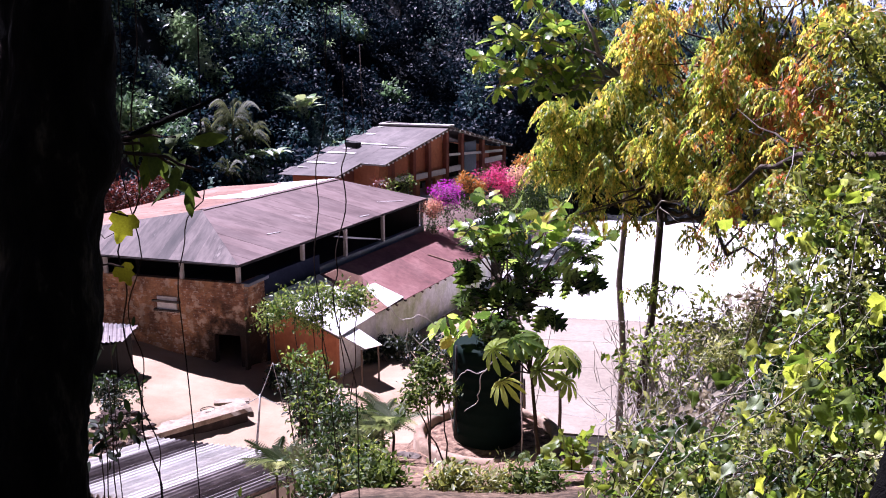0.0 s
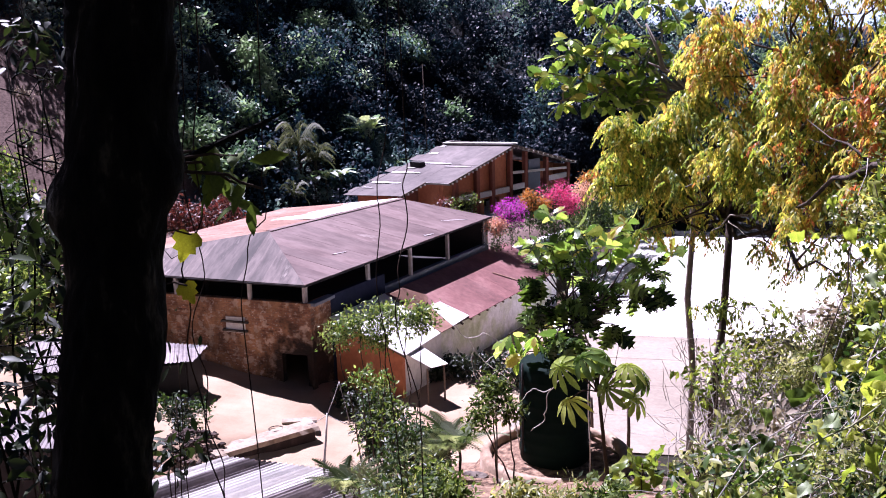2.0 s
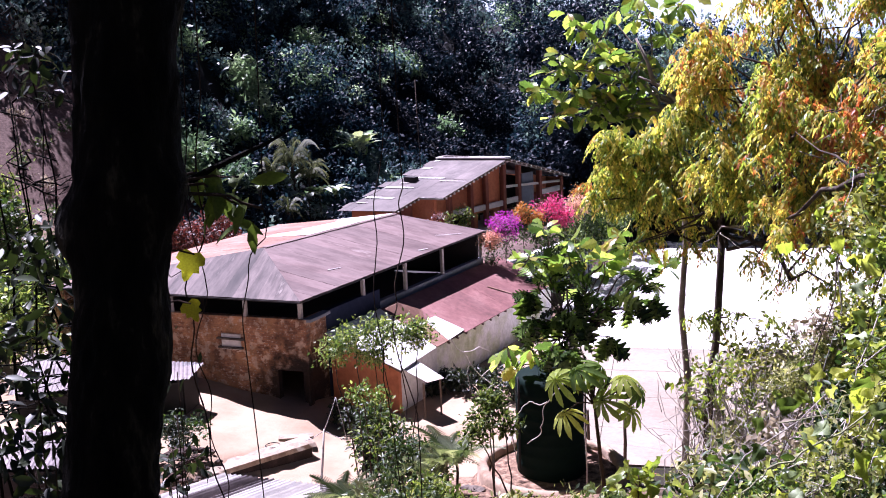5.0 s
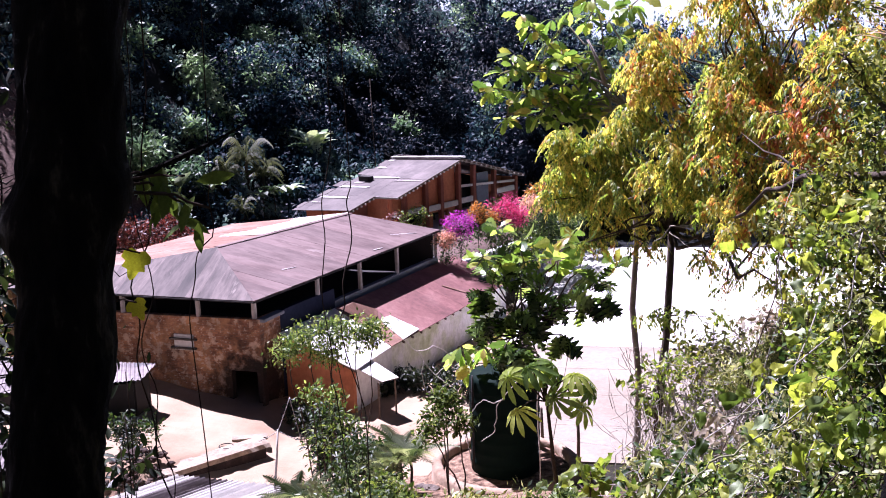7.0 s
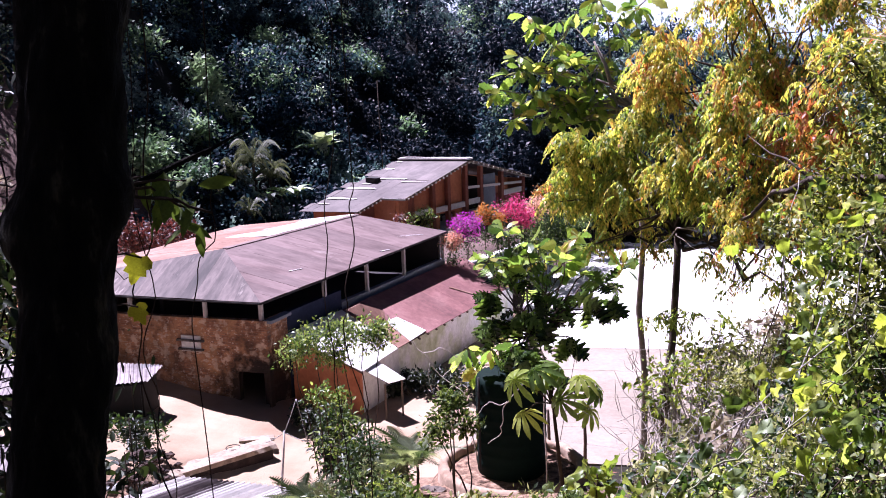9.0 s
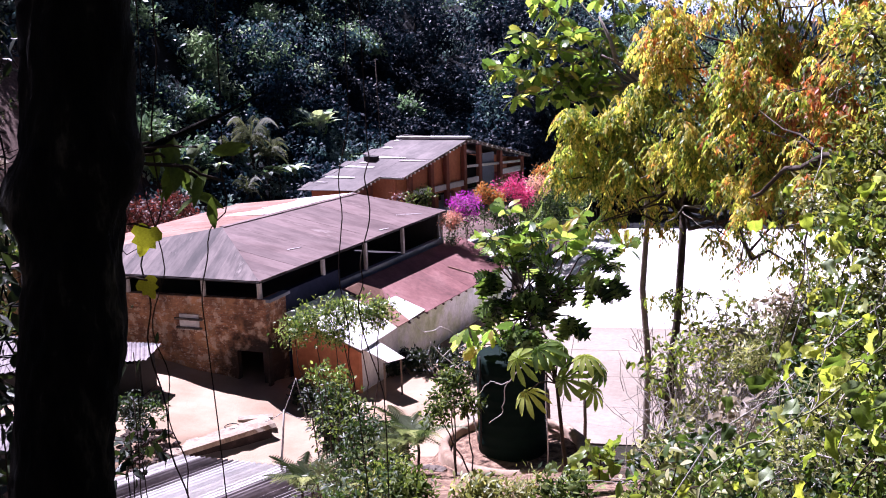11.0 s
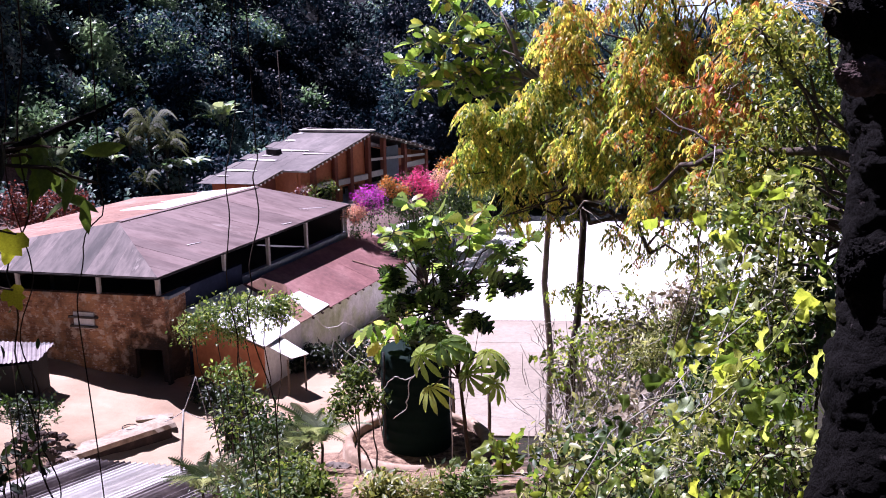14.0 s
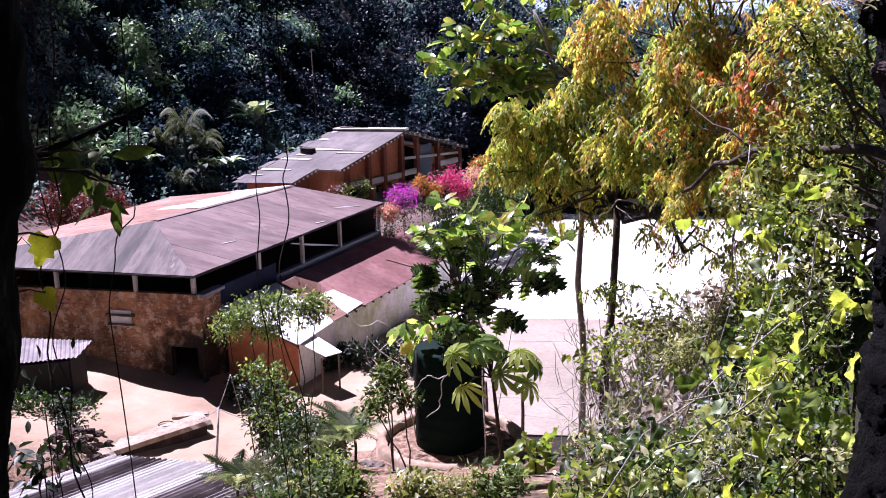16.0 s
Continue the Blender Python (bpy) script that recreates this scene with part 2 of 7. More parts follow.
def earth_material():
    """Tan trodden earth in the yard, reddish soil and leaf litter on the bank, red bare soil on the cut bank; litter
    and hill floor are darkened for shade.
    """
    m, nt, out = nodes_of("earth")
    tc = nt.nodes.new("ShaderNodeTexCoord").outputs["Object"]
    a = noise_fac(nt, tc, 0.35, 6, 0.65)
    b = noise_fac(nt, tc, 6, 6, 0.7)
    tan_ = ramp(nt, a, [(0.3, (0.25, 0.17, 0.112)), (0.55, (0.34, 0.25, 0.172)), (0.75, (0.42, 0.33, 0.24))])
    # leaf litter, lowered further so that it holds the thicket's shade
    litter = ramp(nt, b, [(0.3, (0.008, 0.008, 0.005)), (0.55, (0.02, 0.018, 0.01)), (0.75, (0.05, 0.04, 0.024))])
    # hill floor near black, the wood's shade being in its colour
    shaded_humus = ramp(nt, b, [(0.3, (0.003, 0.004, 0.006)), (0.7, (0.012, 0.013, 0.014))])
    red = ramp(nt, b, [(0.3, (0.06, 0.038, 0.032)), (0.7, (0.19, 0.13, 0.112))])
    sep = nt.nodes.new("ShaderNodeSeparateXYZ")
    nt.links.new(tc, sep.inputs[0])

    def band(axis, lo, hi):
        mr = nt.nodes.new("ShaderNodeMapRange")
        mr.inputs["From Min"].default_value, mr.inputs["From Max"].default_value = lo, hi
        ad = nt.nodes.new("ShaderNodeMath")
        ad.operation = "MULTIPLY_ADD"
        ad.inputs[1].default_value = 5.0
        nt.links.new(a, ad.inputs[0])
        nt.links.new(sep.outputs[axis], ad.inputs[2])
        nt.links.new(ad.outputs[0], mr.inputs[0])
        return mr.outputs[0]
    soil = ramp(nt, b, [(0.36, (0.05, 0.03, 0.022)), (0.5, (0.17, 0.105, 0.07)), (0.66, (0.34, 0.23, 0.155))])
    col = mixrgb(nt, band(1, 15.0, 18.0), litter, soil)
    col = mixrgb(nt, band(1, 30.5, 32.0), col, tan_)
    # right bank in dark litter, which imitates the shade between leaves
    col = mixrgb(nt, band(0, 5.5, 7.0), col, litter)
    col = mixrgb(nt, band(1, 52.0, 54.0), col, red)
    col = mixrgb(nt, band(1, 62.0, 66.0), col, shaded_humus)
    col = mixrgb(nt, band(0, -19.0, -21.5), col, red)
    p = node(nt, "ShaderNodeBsdfPrincipled", Roughness=0.95)
    p.inputs["Specular IOR Level"].default_value = 0.2
    nt.links.new(col, p.inputs["Base Color"])
    bp = node(nt, "ShaderNodeBump", Strength=0.5, Distance=0.06)
    nt.links.new(b, bp.inputs["Height"])
    nt.links.new(bp.outputs[0], p.inputs["Normal"])
    nt.links.new(p.outputs[0], out.inputs[0])
    return m


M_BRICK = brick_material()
M_EARTH = earth_material()
L_MUSTARD = leafy("mustard_leaves", [(0.13, 0.16, 0.04), (0.33, 0.35, 0.085), (0.54, 0.52, 0.14), (0.64, 0.57, 0.19), (0.5, 0.37, 0.12)], 0.62, 0.45, (1.05, 1.0, 0.4))
L_OCHRE = leafy("ochre_leaves", [(0.2, 0.19, 0.055), (0.44, 0.39, 0.11), (0.56, 0.42, 0.14), (0.52, 0.3, 0.105), (0.4, 0.18, 0.075)], 0.6, 0.45, (1.0, 0.9, 0.4))
L_RUST = leafy("rust_leaves", [(0.42, 0.16, 0.06), (0.48, 0.16, 0.07), (0.42, 0.26, 0.09), (0.3, 0.1, 0.06)], 0.5, 0.5, (1.0, 0.75, 0.4))
L_OLIVE = leafy("olive_leaves", [(0.07, 0.12, 0.03), (0.17, 0.24, 0.05), (0.3, 0.36, 0.08), (0.46, 0.48, 0.14)], 0.48, 0.4, (1.0, 1.05, 0.4))
L_GREEN = leafy("green_leaves", [(0.03, 0.06, 0.016), (0.08, 0.13, 0.035), (0.18, 0.24, 0.065), (0.36, 0.41, 0.15)], 0.4, 0.35)
L_MID = leafy("deep_green_leaves", [(0.014, 0.026, 0.007), (0.045, 0.075, 0.018), (0.1, 0.14, 0.034), (0.22, 0.27, 0.09)], 0.38, 0.5, spec=0.2)
L_SIDE = leafy("olive_gold_leaves", [(0.04, 0.06, 0.016), (0.12, 0.15, 0.035), (0.26, 0.28, 0.06), (0.44, 0.42, 0.12)], 0.45, 0.4, (1.0, 1.0, 0.4))
L_BREAD = leafy("breadfruit_leaves", [(0.015, 0.03, 0.012), (0.035, 0.065, 0.018), (0.08, 0.14, 0.035), (0.16, 0.25, 0.06), (0.32, 0.42, 0.15)], 0.42, 0.22, by="object", spec=0.6)
L_BREAD_TALL = leafy("bright_lobed_leaves", [(0.03, 0.06, 0.02), (0.11, 0.19, 0.05), (0.24, 0.34, 0.08), (0.36, 0.46, 0.13), (0.4, 0.3, 0.09)], 0.6, 0.3, by="object", spec=0.6)
L_CECROPIA = leafy("cecropia_leaves", [(0.02, 0.045, 0.015), (0.1, 0.16, 0.04), (0.24, 0.31, 0.07), (0.36, 0.4, 0.12)], 0.45, 0.24, by="object", spec=0.9)
L_VINE = leafy("vine_leaves", [(0.03, 0.05, 0.015), (0.12, 0.18, 0.035), (0.3, 0.36, 0.06), (0.42, 0.44, 0.08), (0.36, 0.4, 0.2)], 0.58, 0.28, (1.0, 1.05, 0.45), by="object", spec=0.7)
# paler copy of the vine leaf with a glossy sheen coloured in
L_PALE_VINE = leafy("pale_vine_leaves", [(0.07, 0.11, 0.035), (0.2, 0.26, 0.12), (0.36, 0.42, 0.27)], 0.3, 0.35, (1.0, 1.05, 0.5), by="object", spec=0.5)
L_BUSH = leafy("bush_leaves", [(0.06, 0.08, 0.025), (0.16, 0.18, 0.06), (0.34, 0.34, 0.14), (0.55, 0.52, 0.3)], 0.35, 0.4, (1.0, 1.05, 0.6))
L_DRY = leafy("dry_leaves", [(0.25, 0.2, 0.14), (0.36, 0.31, 0.24), (0.44, 0.4, 0.33)], 0.3, 0.7, (1.0, 0.95, 0.8))
# blue haze and bright glints are put into these leaf colours by clump
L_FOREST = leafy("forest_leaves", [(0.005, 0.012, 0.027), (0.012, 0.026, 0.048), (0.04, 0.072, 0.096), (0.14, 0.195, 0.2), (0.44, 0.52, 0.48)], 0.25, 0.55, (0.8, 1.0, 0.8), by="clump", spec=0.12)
# the same foliage taken down to navy, to carry shade and haze
L_SHADY = leafy("shaded_forest_leaves", [(0.003, 0.006, 0.014), (0.007, 0.014, 0.027), (0.02, 0.036, 0.056)], 0.15, 0.5, (0.8, 1.0, 0.8), by="clump", spec=0.15)
# the same foliage made paler, for trees painted as sunlit
L_FOREST_LIT = leafy("lit_forest_leaves", [(0.04, 0.08, 0.065), (0.2, 0.29, 0.16), (0.5, 0.58, 0.42)], 0.35, 0.45, (0.95, 1.05, 0.75), by="clump", spec=0.5)
# leaf greens lowered to stand for leaves out of the sun
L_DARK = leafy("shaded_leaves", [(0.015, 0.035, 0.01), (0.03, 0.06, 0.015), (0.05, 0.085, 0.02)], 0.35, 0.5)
L_YELLOW = leafy("yellow_leaf", [(0.3, 0.32, 0.03), (0.36, 0.34, 0.03)], 0.55, 0.5, (1.0, 1.0, 0.3), by="object")
L_MAGENTA = leafy("magenta_bracts", [(0.36, 0.04, 0.28), (0.5, 0.1, 0.4), (0.3, 0.03, 0.3)], 0.4, 0.6, (1.0, 0.5, 1.0))
L_PINK = leafy("pink_bracts", [(0.55, 0.06, 0.18), (0.66, 0.16, 0.3), (0.46, 0.04, 0.18)], 0.4, 0.6, (1.0, 0.5, 0.7))
L_ORANGEFL = leafy("orange_bracts", [(0.4, 0.16, 0.04), (0.48, 0.25, 0.06), (0.26, 0.2, 0.05)], 0.4, 0.6, (1.0, 0.7, 0.3))
L_PALEFL = leafy("pale_pink_bracts", [(0.65, 0.4, 0.33), (0.6, 0.45, 0.3), (0.55, 0.26, 0.22)], 0.4, 0.6, (1.0, 0.8, 0.7))
L_REDLEAF = leafy("red_leaves", [(0.08, 0.025, 0.022), (0.17, 0.07, 0.06), (0.05, 0.04, 0.025)], 0.35, 0.5, (1.0, 0.5, 0.4))


# ---- mesh tools ----
rng = np.random.default_rng(7)


class Build:
    """Collects triangles and quads, then becomes one mesh."""

    def __init__(self):
        self.v, self.f, self.n, self.uv = [], [], 0, None

    def add(self, verts, faces):
        verts = np.asarray(verts, float).reshape(-1, 3)
        self.v.append(verts)
        self.f.extend(tuple(i + self.n for i in f) for f in faces)
        self.n += len(verts)
        return self

    def mesh(self, name, smooth=False):
        me = bpy.data.meshes.new(name)
        me.from_pydata(np.concatenate(self.v).tolist(), [], self.f)
        if smooth:
            me.polygons.foreach_set("use_smooth", [True] * len(me.polygons))
        me.update()
        return me


def tri_mesh(name, verts, tris, smooth=False):
    """A mesh straight from arrays of vertices (n, 3) and triangles (m, 3)."""
    me = bpy.data.meshes.new(name)
    me.vertices.add(len(verts))
    me.vertices.foreach_set("co", verts.astype(np.float32).ravel())
    me.loops.add(len(tris) * 3)
    me.loops.foreach_set("vertex_index", tris.astype(np.int32).ravel())
    me.polygons.add(len(tris))
    me.polygons.foreach_set("loop_start", np.arange(0, len(tris) * 3, 3, dtype=np.int32))
    if smooth:
        me.polygons.foreach_set("use_smooth", np.ones(len(tris), bool))
    me.update(calc_edges=True)
    return me


def thing(name, at, label, category, group="", kind=""):
    """An Empty at a thing's base."""
    ob = new(name)
    ob.empty_display_size = 0.2
    ob.location = at
    return tagged(ob, label, category, group, kind)


def base_of(ob):
    return Matrix.Translation(ob.location) if ob.parent is None else Matrix()


def part(name, me, material, parent, label="", kind=""):
    """One mesh in world places, as a part of a thing or of a part."""
    ob = new(name, me)
    if material is not None and not me.materials:
        me.materials.append(material)
    if parent is not None:
        ob.parent = parent
        ob.matrix_parent_inverse = base_of(parent).inverted()
    return tagged(ob, label, "", "", kind)


def solid(name, me, material, label, category, kind="", group=""):
    """A top-level thing of one mesh."""
    ob = new(name, me)
    me.materials.append(material)
    return tagged(ob, label, category, group, kind)


def box_data(c, x, y, z, sx, sy, sz, bev=0.0):
    """A box round c with axes x, y, z and full sizes; its long edges may be chamfered."""
    c, x, y, z = (np.array(a, float) for a in (c, x, y, z))
    if bev <= 0:
        vs = [c + x * sx * a / 2 + y * sy * b / 2 + z * sz * d / 2 for a, b, d in ((-1, -1, -1), (1, -1, -1), (1, 1, -1), (-1, 1, -1), (-1, -1, 1), (1, -1, 1), (1, 1, 1), (-1, 1, 1))]
        return vs, [(3, 2, 1, 0), (4, 5, 6, 7), (0, 1, 5, 4), (1, 2, 6, 5), (2, 3, 7, 6), (3, 0, 4, 7)]
    hx, hy = sx / 2, sy / 2
    o = [(-hx + bev, -hy), (hx - bev, -hy), (hx, -hy + bev), (hx, hy - bev), (hx - bev, hy), (-hx + bev, hy), (-hx, hy - bev), (-hx, -hy + bev)]
    vs = [c + x * a + y * b + z * s * sz / 2 for s in (-1, 1) for a, b in o]
    return vs, [tuple(range(7, -1, -1)), tuple(range(8, 16))] + [(i, (i + 1) % 8, 8 + (i + 1) % 8, 8 + i) for i in range(8)]


def beam(a, b, w, h, up=(0, 0, 1), bev=0.01):
    """A squared timber from a to b."""
    a, b = np.array(a, float), np.array(b, float)
    d = b - a
    ln = np.linalg.norm(d)
    d /= ln
    s = np.cross(d, up)
    s /= np.linalg.norm(s)
    return box_data((a + b) / 2, s, np.cross(s, d), d, w, h, ln, bev)


def tube_data(pts, radii, sides=7, wob=0.0, seed=0):
    """A tapering limb along pts."""
    r = np.random.default_rng(seed)
    pts = np.array(pts, float)
    n = len(pts)
    vs, fs = [], []
    for i in range(n):
        d = pts[min(i + 1, n - 1)] - pts[max(i - 1, 0)]
        d /= np.linalg.norm(d) + 1e-9
        s = np.cross(d, (0.31, 0.95, 0.05) if abs(d[1]) < 0.9 else (1, 0, 0))
        s /= np.linalg.norm(s)
        t = np.cross(d, s)
        for k in range(sides):
            a = 2 * math.pi * k / sides
            q = radii[i] * (1 + wob * r.normal())
            vs.append(pts[i] + q * (math.cos(a) * s + math.sin(a) * t))
    for i in range(n - 1):
        for k in range(sides):
            a, b = i * sides + k, i * sides + (k + 1) % sides
            fs.append((a, b, b + sides, a + sides))
    fs.append(tuple(range(sides - 1, -1, -1)))
    fs.append(tuple((n - 1) * sides + k for k in range(sides)))
    return vs, fs


def bent(a, b, n=6, sag=0.0, wob=0.0, seed=0):
    """n points from a to b, bowed by sag and wandering by wob."""
    r = np.random.default_rng(seed)
    a, b = np.array(a, float), np.array(b, float)
    out = []
    for i in range(n):
        k = i / (n - 1)
        e = math.sin(math.pi * k)
        out.append(a + (b - a) * k + np.array((0, 0, -sag * e)) + r.normal(size=3) * wob * e)
    return out


# ---- leaf shapes: stalk at the origin, tip along y, upper side along z ----
def shape_leaf(w=0.42, fold=0.16, droop=0.15):
    ys, ws = (0, 0.22, 0.55, 0.82, 1.0), (0.02, 0.75, 1.0, 0.55, 0.0)
    v, t = [], []
    for y, k in zip(ys, ws):
        z = -droop * y * y
        v += [(-w * k / 2, y, z + fold * w * k), (0, y, z), (w * k / 2, y, z + fold * w * k)]
    for i in range(4):
        a = 3 * i
        t += [(a, a + 1, a + 4), (a, a + 4, a + 3), (a + 1, a + 2, a + 5), (a + 1, a + 5, a + 4)]
    return np.array(v), np.array(t)


def shape_small(w=0.45, fold=0.12):
    v = [(0, 0, 0), (-w / 2, 0.42, fold * w), (0, 0.5, 0), (w / 2, 0.42, fold * w), (0, 1, -0.06)]
    return np.array(v), np.array([(0, 2, 1), (1, 2, 4), (0, 3, 2), (2, 3, 4)])


def fan_shape(outline, drop=0.12, rib=0.05):
    """A lobed leaf from half an outline (x, y), mirrored, filled from its midrib."""
    v, t = [], []
    n = len(outline)
    for side in (-1, 1):
        o = len(v)
        for x, y in outline:
            v.append((side * x, y, rib * abs(x) - drop * y * y - 0.25 * x * x))
        m = len(v)
        for x, y in outline:
            v.append((0, y if y > 0 else 0, -drop * max(y, 0) ** 2))
        for i in range(n - 1):
            q = [(o + i, o + i + 1, m + i + 1), (o + i, m + i + 1, m + i)]
            t += [k[::side] for k in q]
    return np.array(v), np.array(t)


BREAD = fan_shape([(0.0, 0.0), (0.08, 0.04), (0.22, 0.1), (0.24, 0.15), (0.09, 0.17), (0.1, 0.24), (0.36, 0.35), (0.37, 0.41), (0.11, 0.37), (0.12, 0.43), (0.42, 0.58), (0.42, 0.65), (0.12, 0.56), (0.12, 0.63), (0.38, 0.82), (0.36, 0.88), (0.11, 0.76), (0.1, 0.82), (0.24, 1.0), (0.06, 0.94), (0.0, 1.14)], 0.35, 0.12)
CREST = fan_shape([(0.0, 0.0), (0.06, 0.1), (0.12, 0.25), (0.24, 0.4), (0.17, 0.45), (0.3, 0.62), (0.22, 0.68), (0.27, 0.85), (0.16, 0.95), (0.0, 1.1)], 0.3, 0.14)
HEART = fan_shape([(0.0, 0.0), (0.2, -0.12), (0.38, 0.0), (0.43, 0.2), (0.36, 0.45), (0.22, 0.7), (0.08, 0.92), (0.0, 1.06)], 0.16, 0.16)
LOBED = fan_shape([(0.0, 0.0), (0.24, -0.08), (0.46, 0.08), (0.5, 0.3), (0.33, 0.4), (0.4, 0.62), (0.2, 0.66), (0.12, 0.9), (0.0, 1.02)], 0.14, 0.12)


def wavy(shape, amount, seed):
    """A shape with its triangles split once and its blade cupped and rippled."""
    v, t = shape
    v, out, mid = [tuple(p) for p in v], [], {}

    def half(a, b):
        k = (min(a, b), max(a, b))
        if k not in mid:
            mid[k] = len(v)
            v.append(tuple((np.array(v[a]) + np.array(v[b])) / 2))
        return mid[k]
    for a, b, c in t:
        ab, bc, ca = half(a, b), half(b, c), half(c, a)
        out += [(a, ab, ca), (ab, b, bc), (ca, bc, c), (ab, bc, ca)]
    v = np.array(v)
    v[:, 2] += amount * np.sin(7 * v[:, 1] + seed) * np.abs(v[:, 0]) * 2 + amount * np.sin(11 * v[:, 0] + 2 * seed) * 0.4
    return v, np.array(out)


HEART_W, LOBED_W = wavy(HEART, 0.16, 1.0), wavy(LOBED, 0.2, 2.0)
LEAF = shape_leaf()
SMALL = shape_small()
NARROW = shape_small(0.26)
LEAFLET = shape_small(0.4, 0.2)
FLAKE = (np.array([(0, 0, 0), (-0.26, 0.5, 0.1), (0.26, 0.5, 0.1), (0, 1, -0.05)], float), np.array([(0, 2, 1), (1, 2, 3)]))


def strap(n=9, w=0.16, droop=0.9, tear=0.0, seed=0):
    """A long arching blade, as of a banana."""
    r = np.random.default_rng(seed)
    v, t = [], []
    for i in range(n):
        k = i / (n - 1)
        ww = w * math.sin(math.pi * min(1, 0.08 + k * 0.92)) ** 0.6 * (1 - tear * r.random())
        y, z = k * (1 - 0.25 * droop * k), 0.35 * k - droop * k * k * 0.8
        v += [(-ww, y, z + 0.3 * ww), (0, y, z), (ww, y, z + 0.3 * ww)]
    for i in range(n - 1):
        a = 3 * i
        t += [(a, a + 1, a + 4), (a, a + 4, a + 3), (a + 1, a + 2, a + 5), (a + 1, a + 5, a + 4)]
    return np.array(v), np.array(t)


def frond(n=16, w=0.3, droop=0.8, wide=0.022):
    """A feathered palm or fern frond."""
    v, t = [], []
    for i in range(n):
        k = (i + 1) / n
        y, z = k * (1 - 0.2 * droop * k), 0.35 * k - droop * k * k * 0.8
        ln = w * math.sin(math.pi * min(1, 0.12 + 0.86 * k)) ** 0.7
        for s in (-1, 1):
            o = len(v)
            v += [(0, y - wide, z), (0, y + wide, z), (s * ln, y + 0.35 * ln, z - 0.35 * ln)]
            t.append((o, o + 1, o + 2) if s < 0 else (o, o + 2, o + 1))
        o = len(v)
        k0 = i / n
        y0, z0 = k0 * (1 - 0.2 * droop * k0), 0.35 * k0 - droop * k0 * k0 * 0.8
        v += [(-0.008, y0, z0), (0.008, y0, z0), (0.006, y, z), (-0.006, y, z)]
        t += [(o, o + 1, o + 2), (o, o + 2, o + 3)]
    return np.array(v), np.array(t)


def umbrella(n=10, w=0.115):
    """A palmate leaf of n fingers round the end of its stalk."""
    v, t = [], []
    for i in range(n):
        a = 2 * math.pi * (i + 0.5) / n
        ca, sa = math.cos(a), math.sin(a)
        ln = 0.5 * (0.82 + 0.18 * math.sin(a))
        o = len(v)
        for y, k in ((0.03, 0.15), (0.4, 0.65), (0.72, 1.0), (0.92, 0.6), (1.0, 0.0)):
            for s in (-1, 0, 1):
                px, py = s * w * k * 0.5, y * ln
                v.append((ca * px - sa * py, sa * px + ca * py, 0.03 * abs(s) - 1.9 * (y * ln) ** 2))
        for j in range(4):
            b = o + 3 * j
            t += [(b, b + 1, b + 4), (b, b + 4, b + 3), (b + 1, b + 2, b + 5), (b + 1, b + 5, b + 4)]
    return np.array(v), np.array(t)


UMBRELLA = umbrella(10, 0.145)
ARCHED = frond(22, 0.2, 1.0, 0.02)
BANANA = strap(tear=0.35, seed=3)


def unit(a):
    return a / (np.linalg.norm(a, axis=-1, keepdims=True) + 1e-9)


def spray(shape, pos, ydir, zdir, size):
    """Copies of a leaf shape at pos, tips along ydir, upper sides towards zdir."""
    v, t = shape
    y = unit(np.asarray(ydir, float))
    x = unit(np.cross(y, zdir))
    z = np.cross(x, y)
    size = np.broadcast_to(np.asarray(size, float), (len(pos),))
    w = (v[None, :, 0, None] * x[:, None] + v[None, :, 1, None] * y[:, None] + v[None, :, 2, None] * z[:, None]) * size[:, None, None] + np.asarray(pos)[:, None]
    tt = t[None] + (np.arange(len(pos)) * len(v))[:, None, None]
    return w.reshape(-1, 3), tt.reshape(-1, 3)


def join_sprays(sprays):
    vs, ts, o = [], [], 0
    for v, t in sprays:
        vs.append(v)
        ts.append(t + o)
        o += len(v)
    return np.concatenate(vs), np.concatenate(ts)


def clumps(r, blobs, per, leaves, spread):
    """Points of leaves: blobs (x, y, z, radius) hold per twigs each, and each twig carries leaves; returns places and twig ends."""
    pos, ends, mid = [], [], []
    for x, y, z, rad in blobs:
        d = unit(r.normal(size=(per, 3))) * (rad * r.random((per, 1)) ** 0.45)
        c = np.array((x, y, z)) + d * (1, 1, 0.85)
        ends.append(c)
        q = c[:, None] + r.normal(size=(per, leaves, 3)) * spread
        pos.append(q.reshape(-1, 3))
        mid.append(np.repeat(c, leaves, 0))
    return np.concatenate(pos), np.concatenate(ends), np.concatenate(mid)


# ---- ground ----
def smooth(a, b, x):
    k = np.clip((np.asarray(x, float) - a) / (b - a), 0, 1)
    return k * k * (3 - 2 * k)


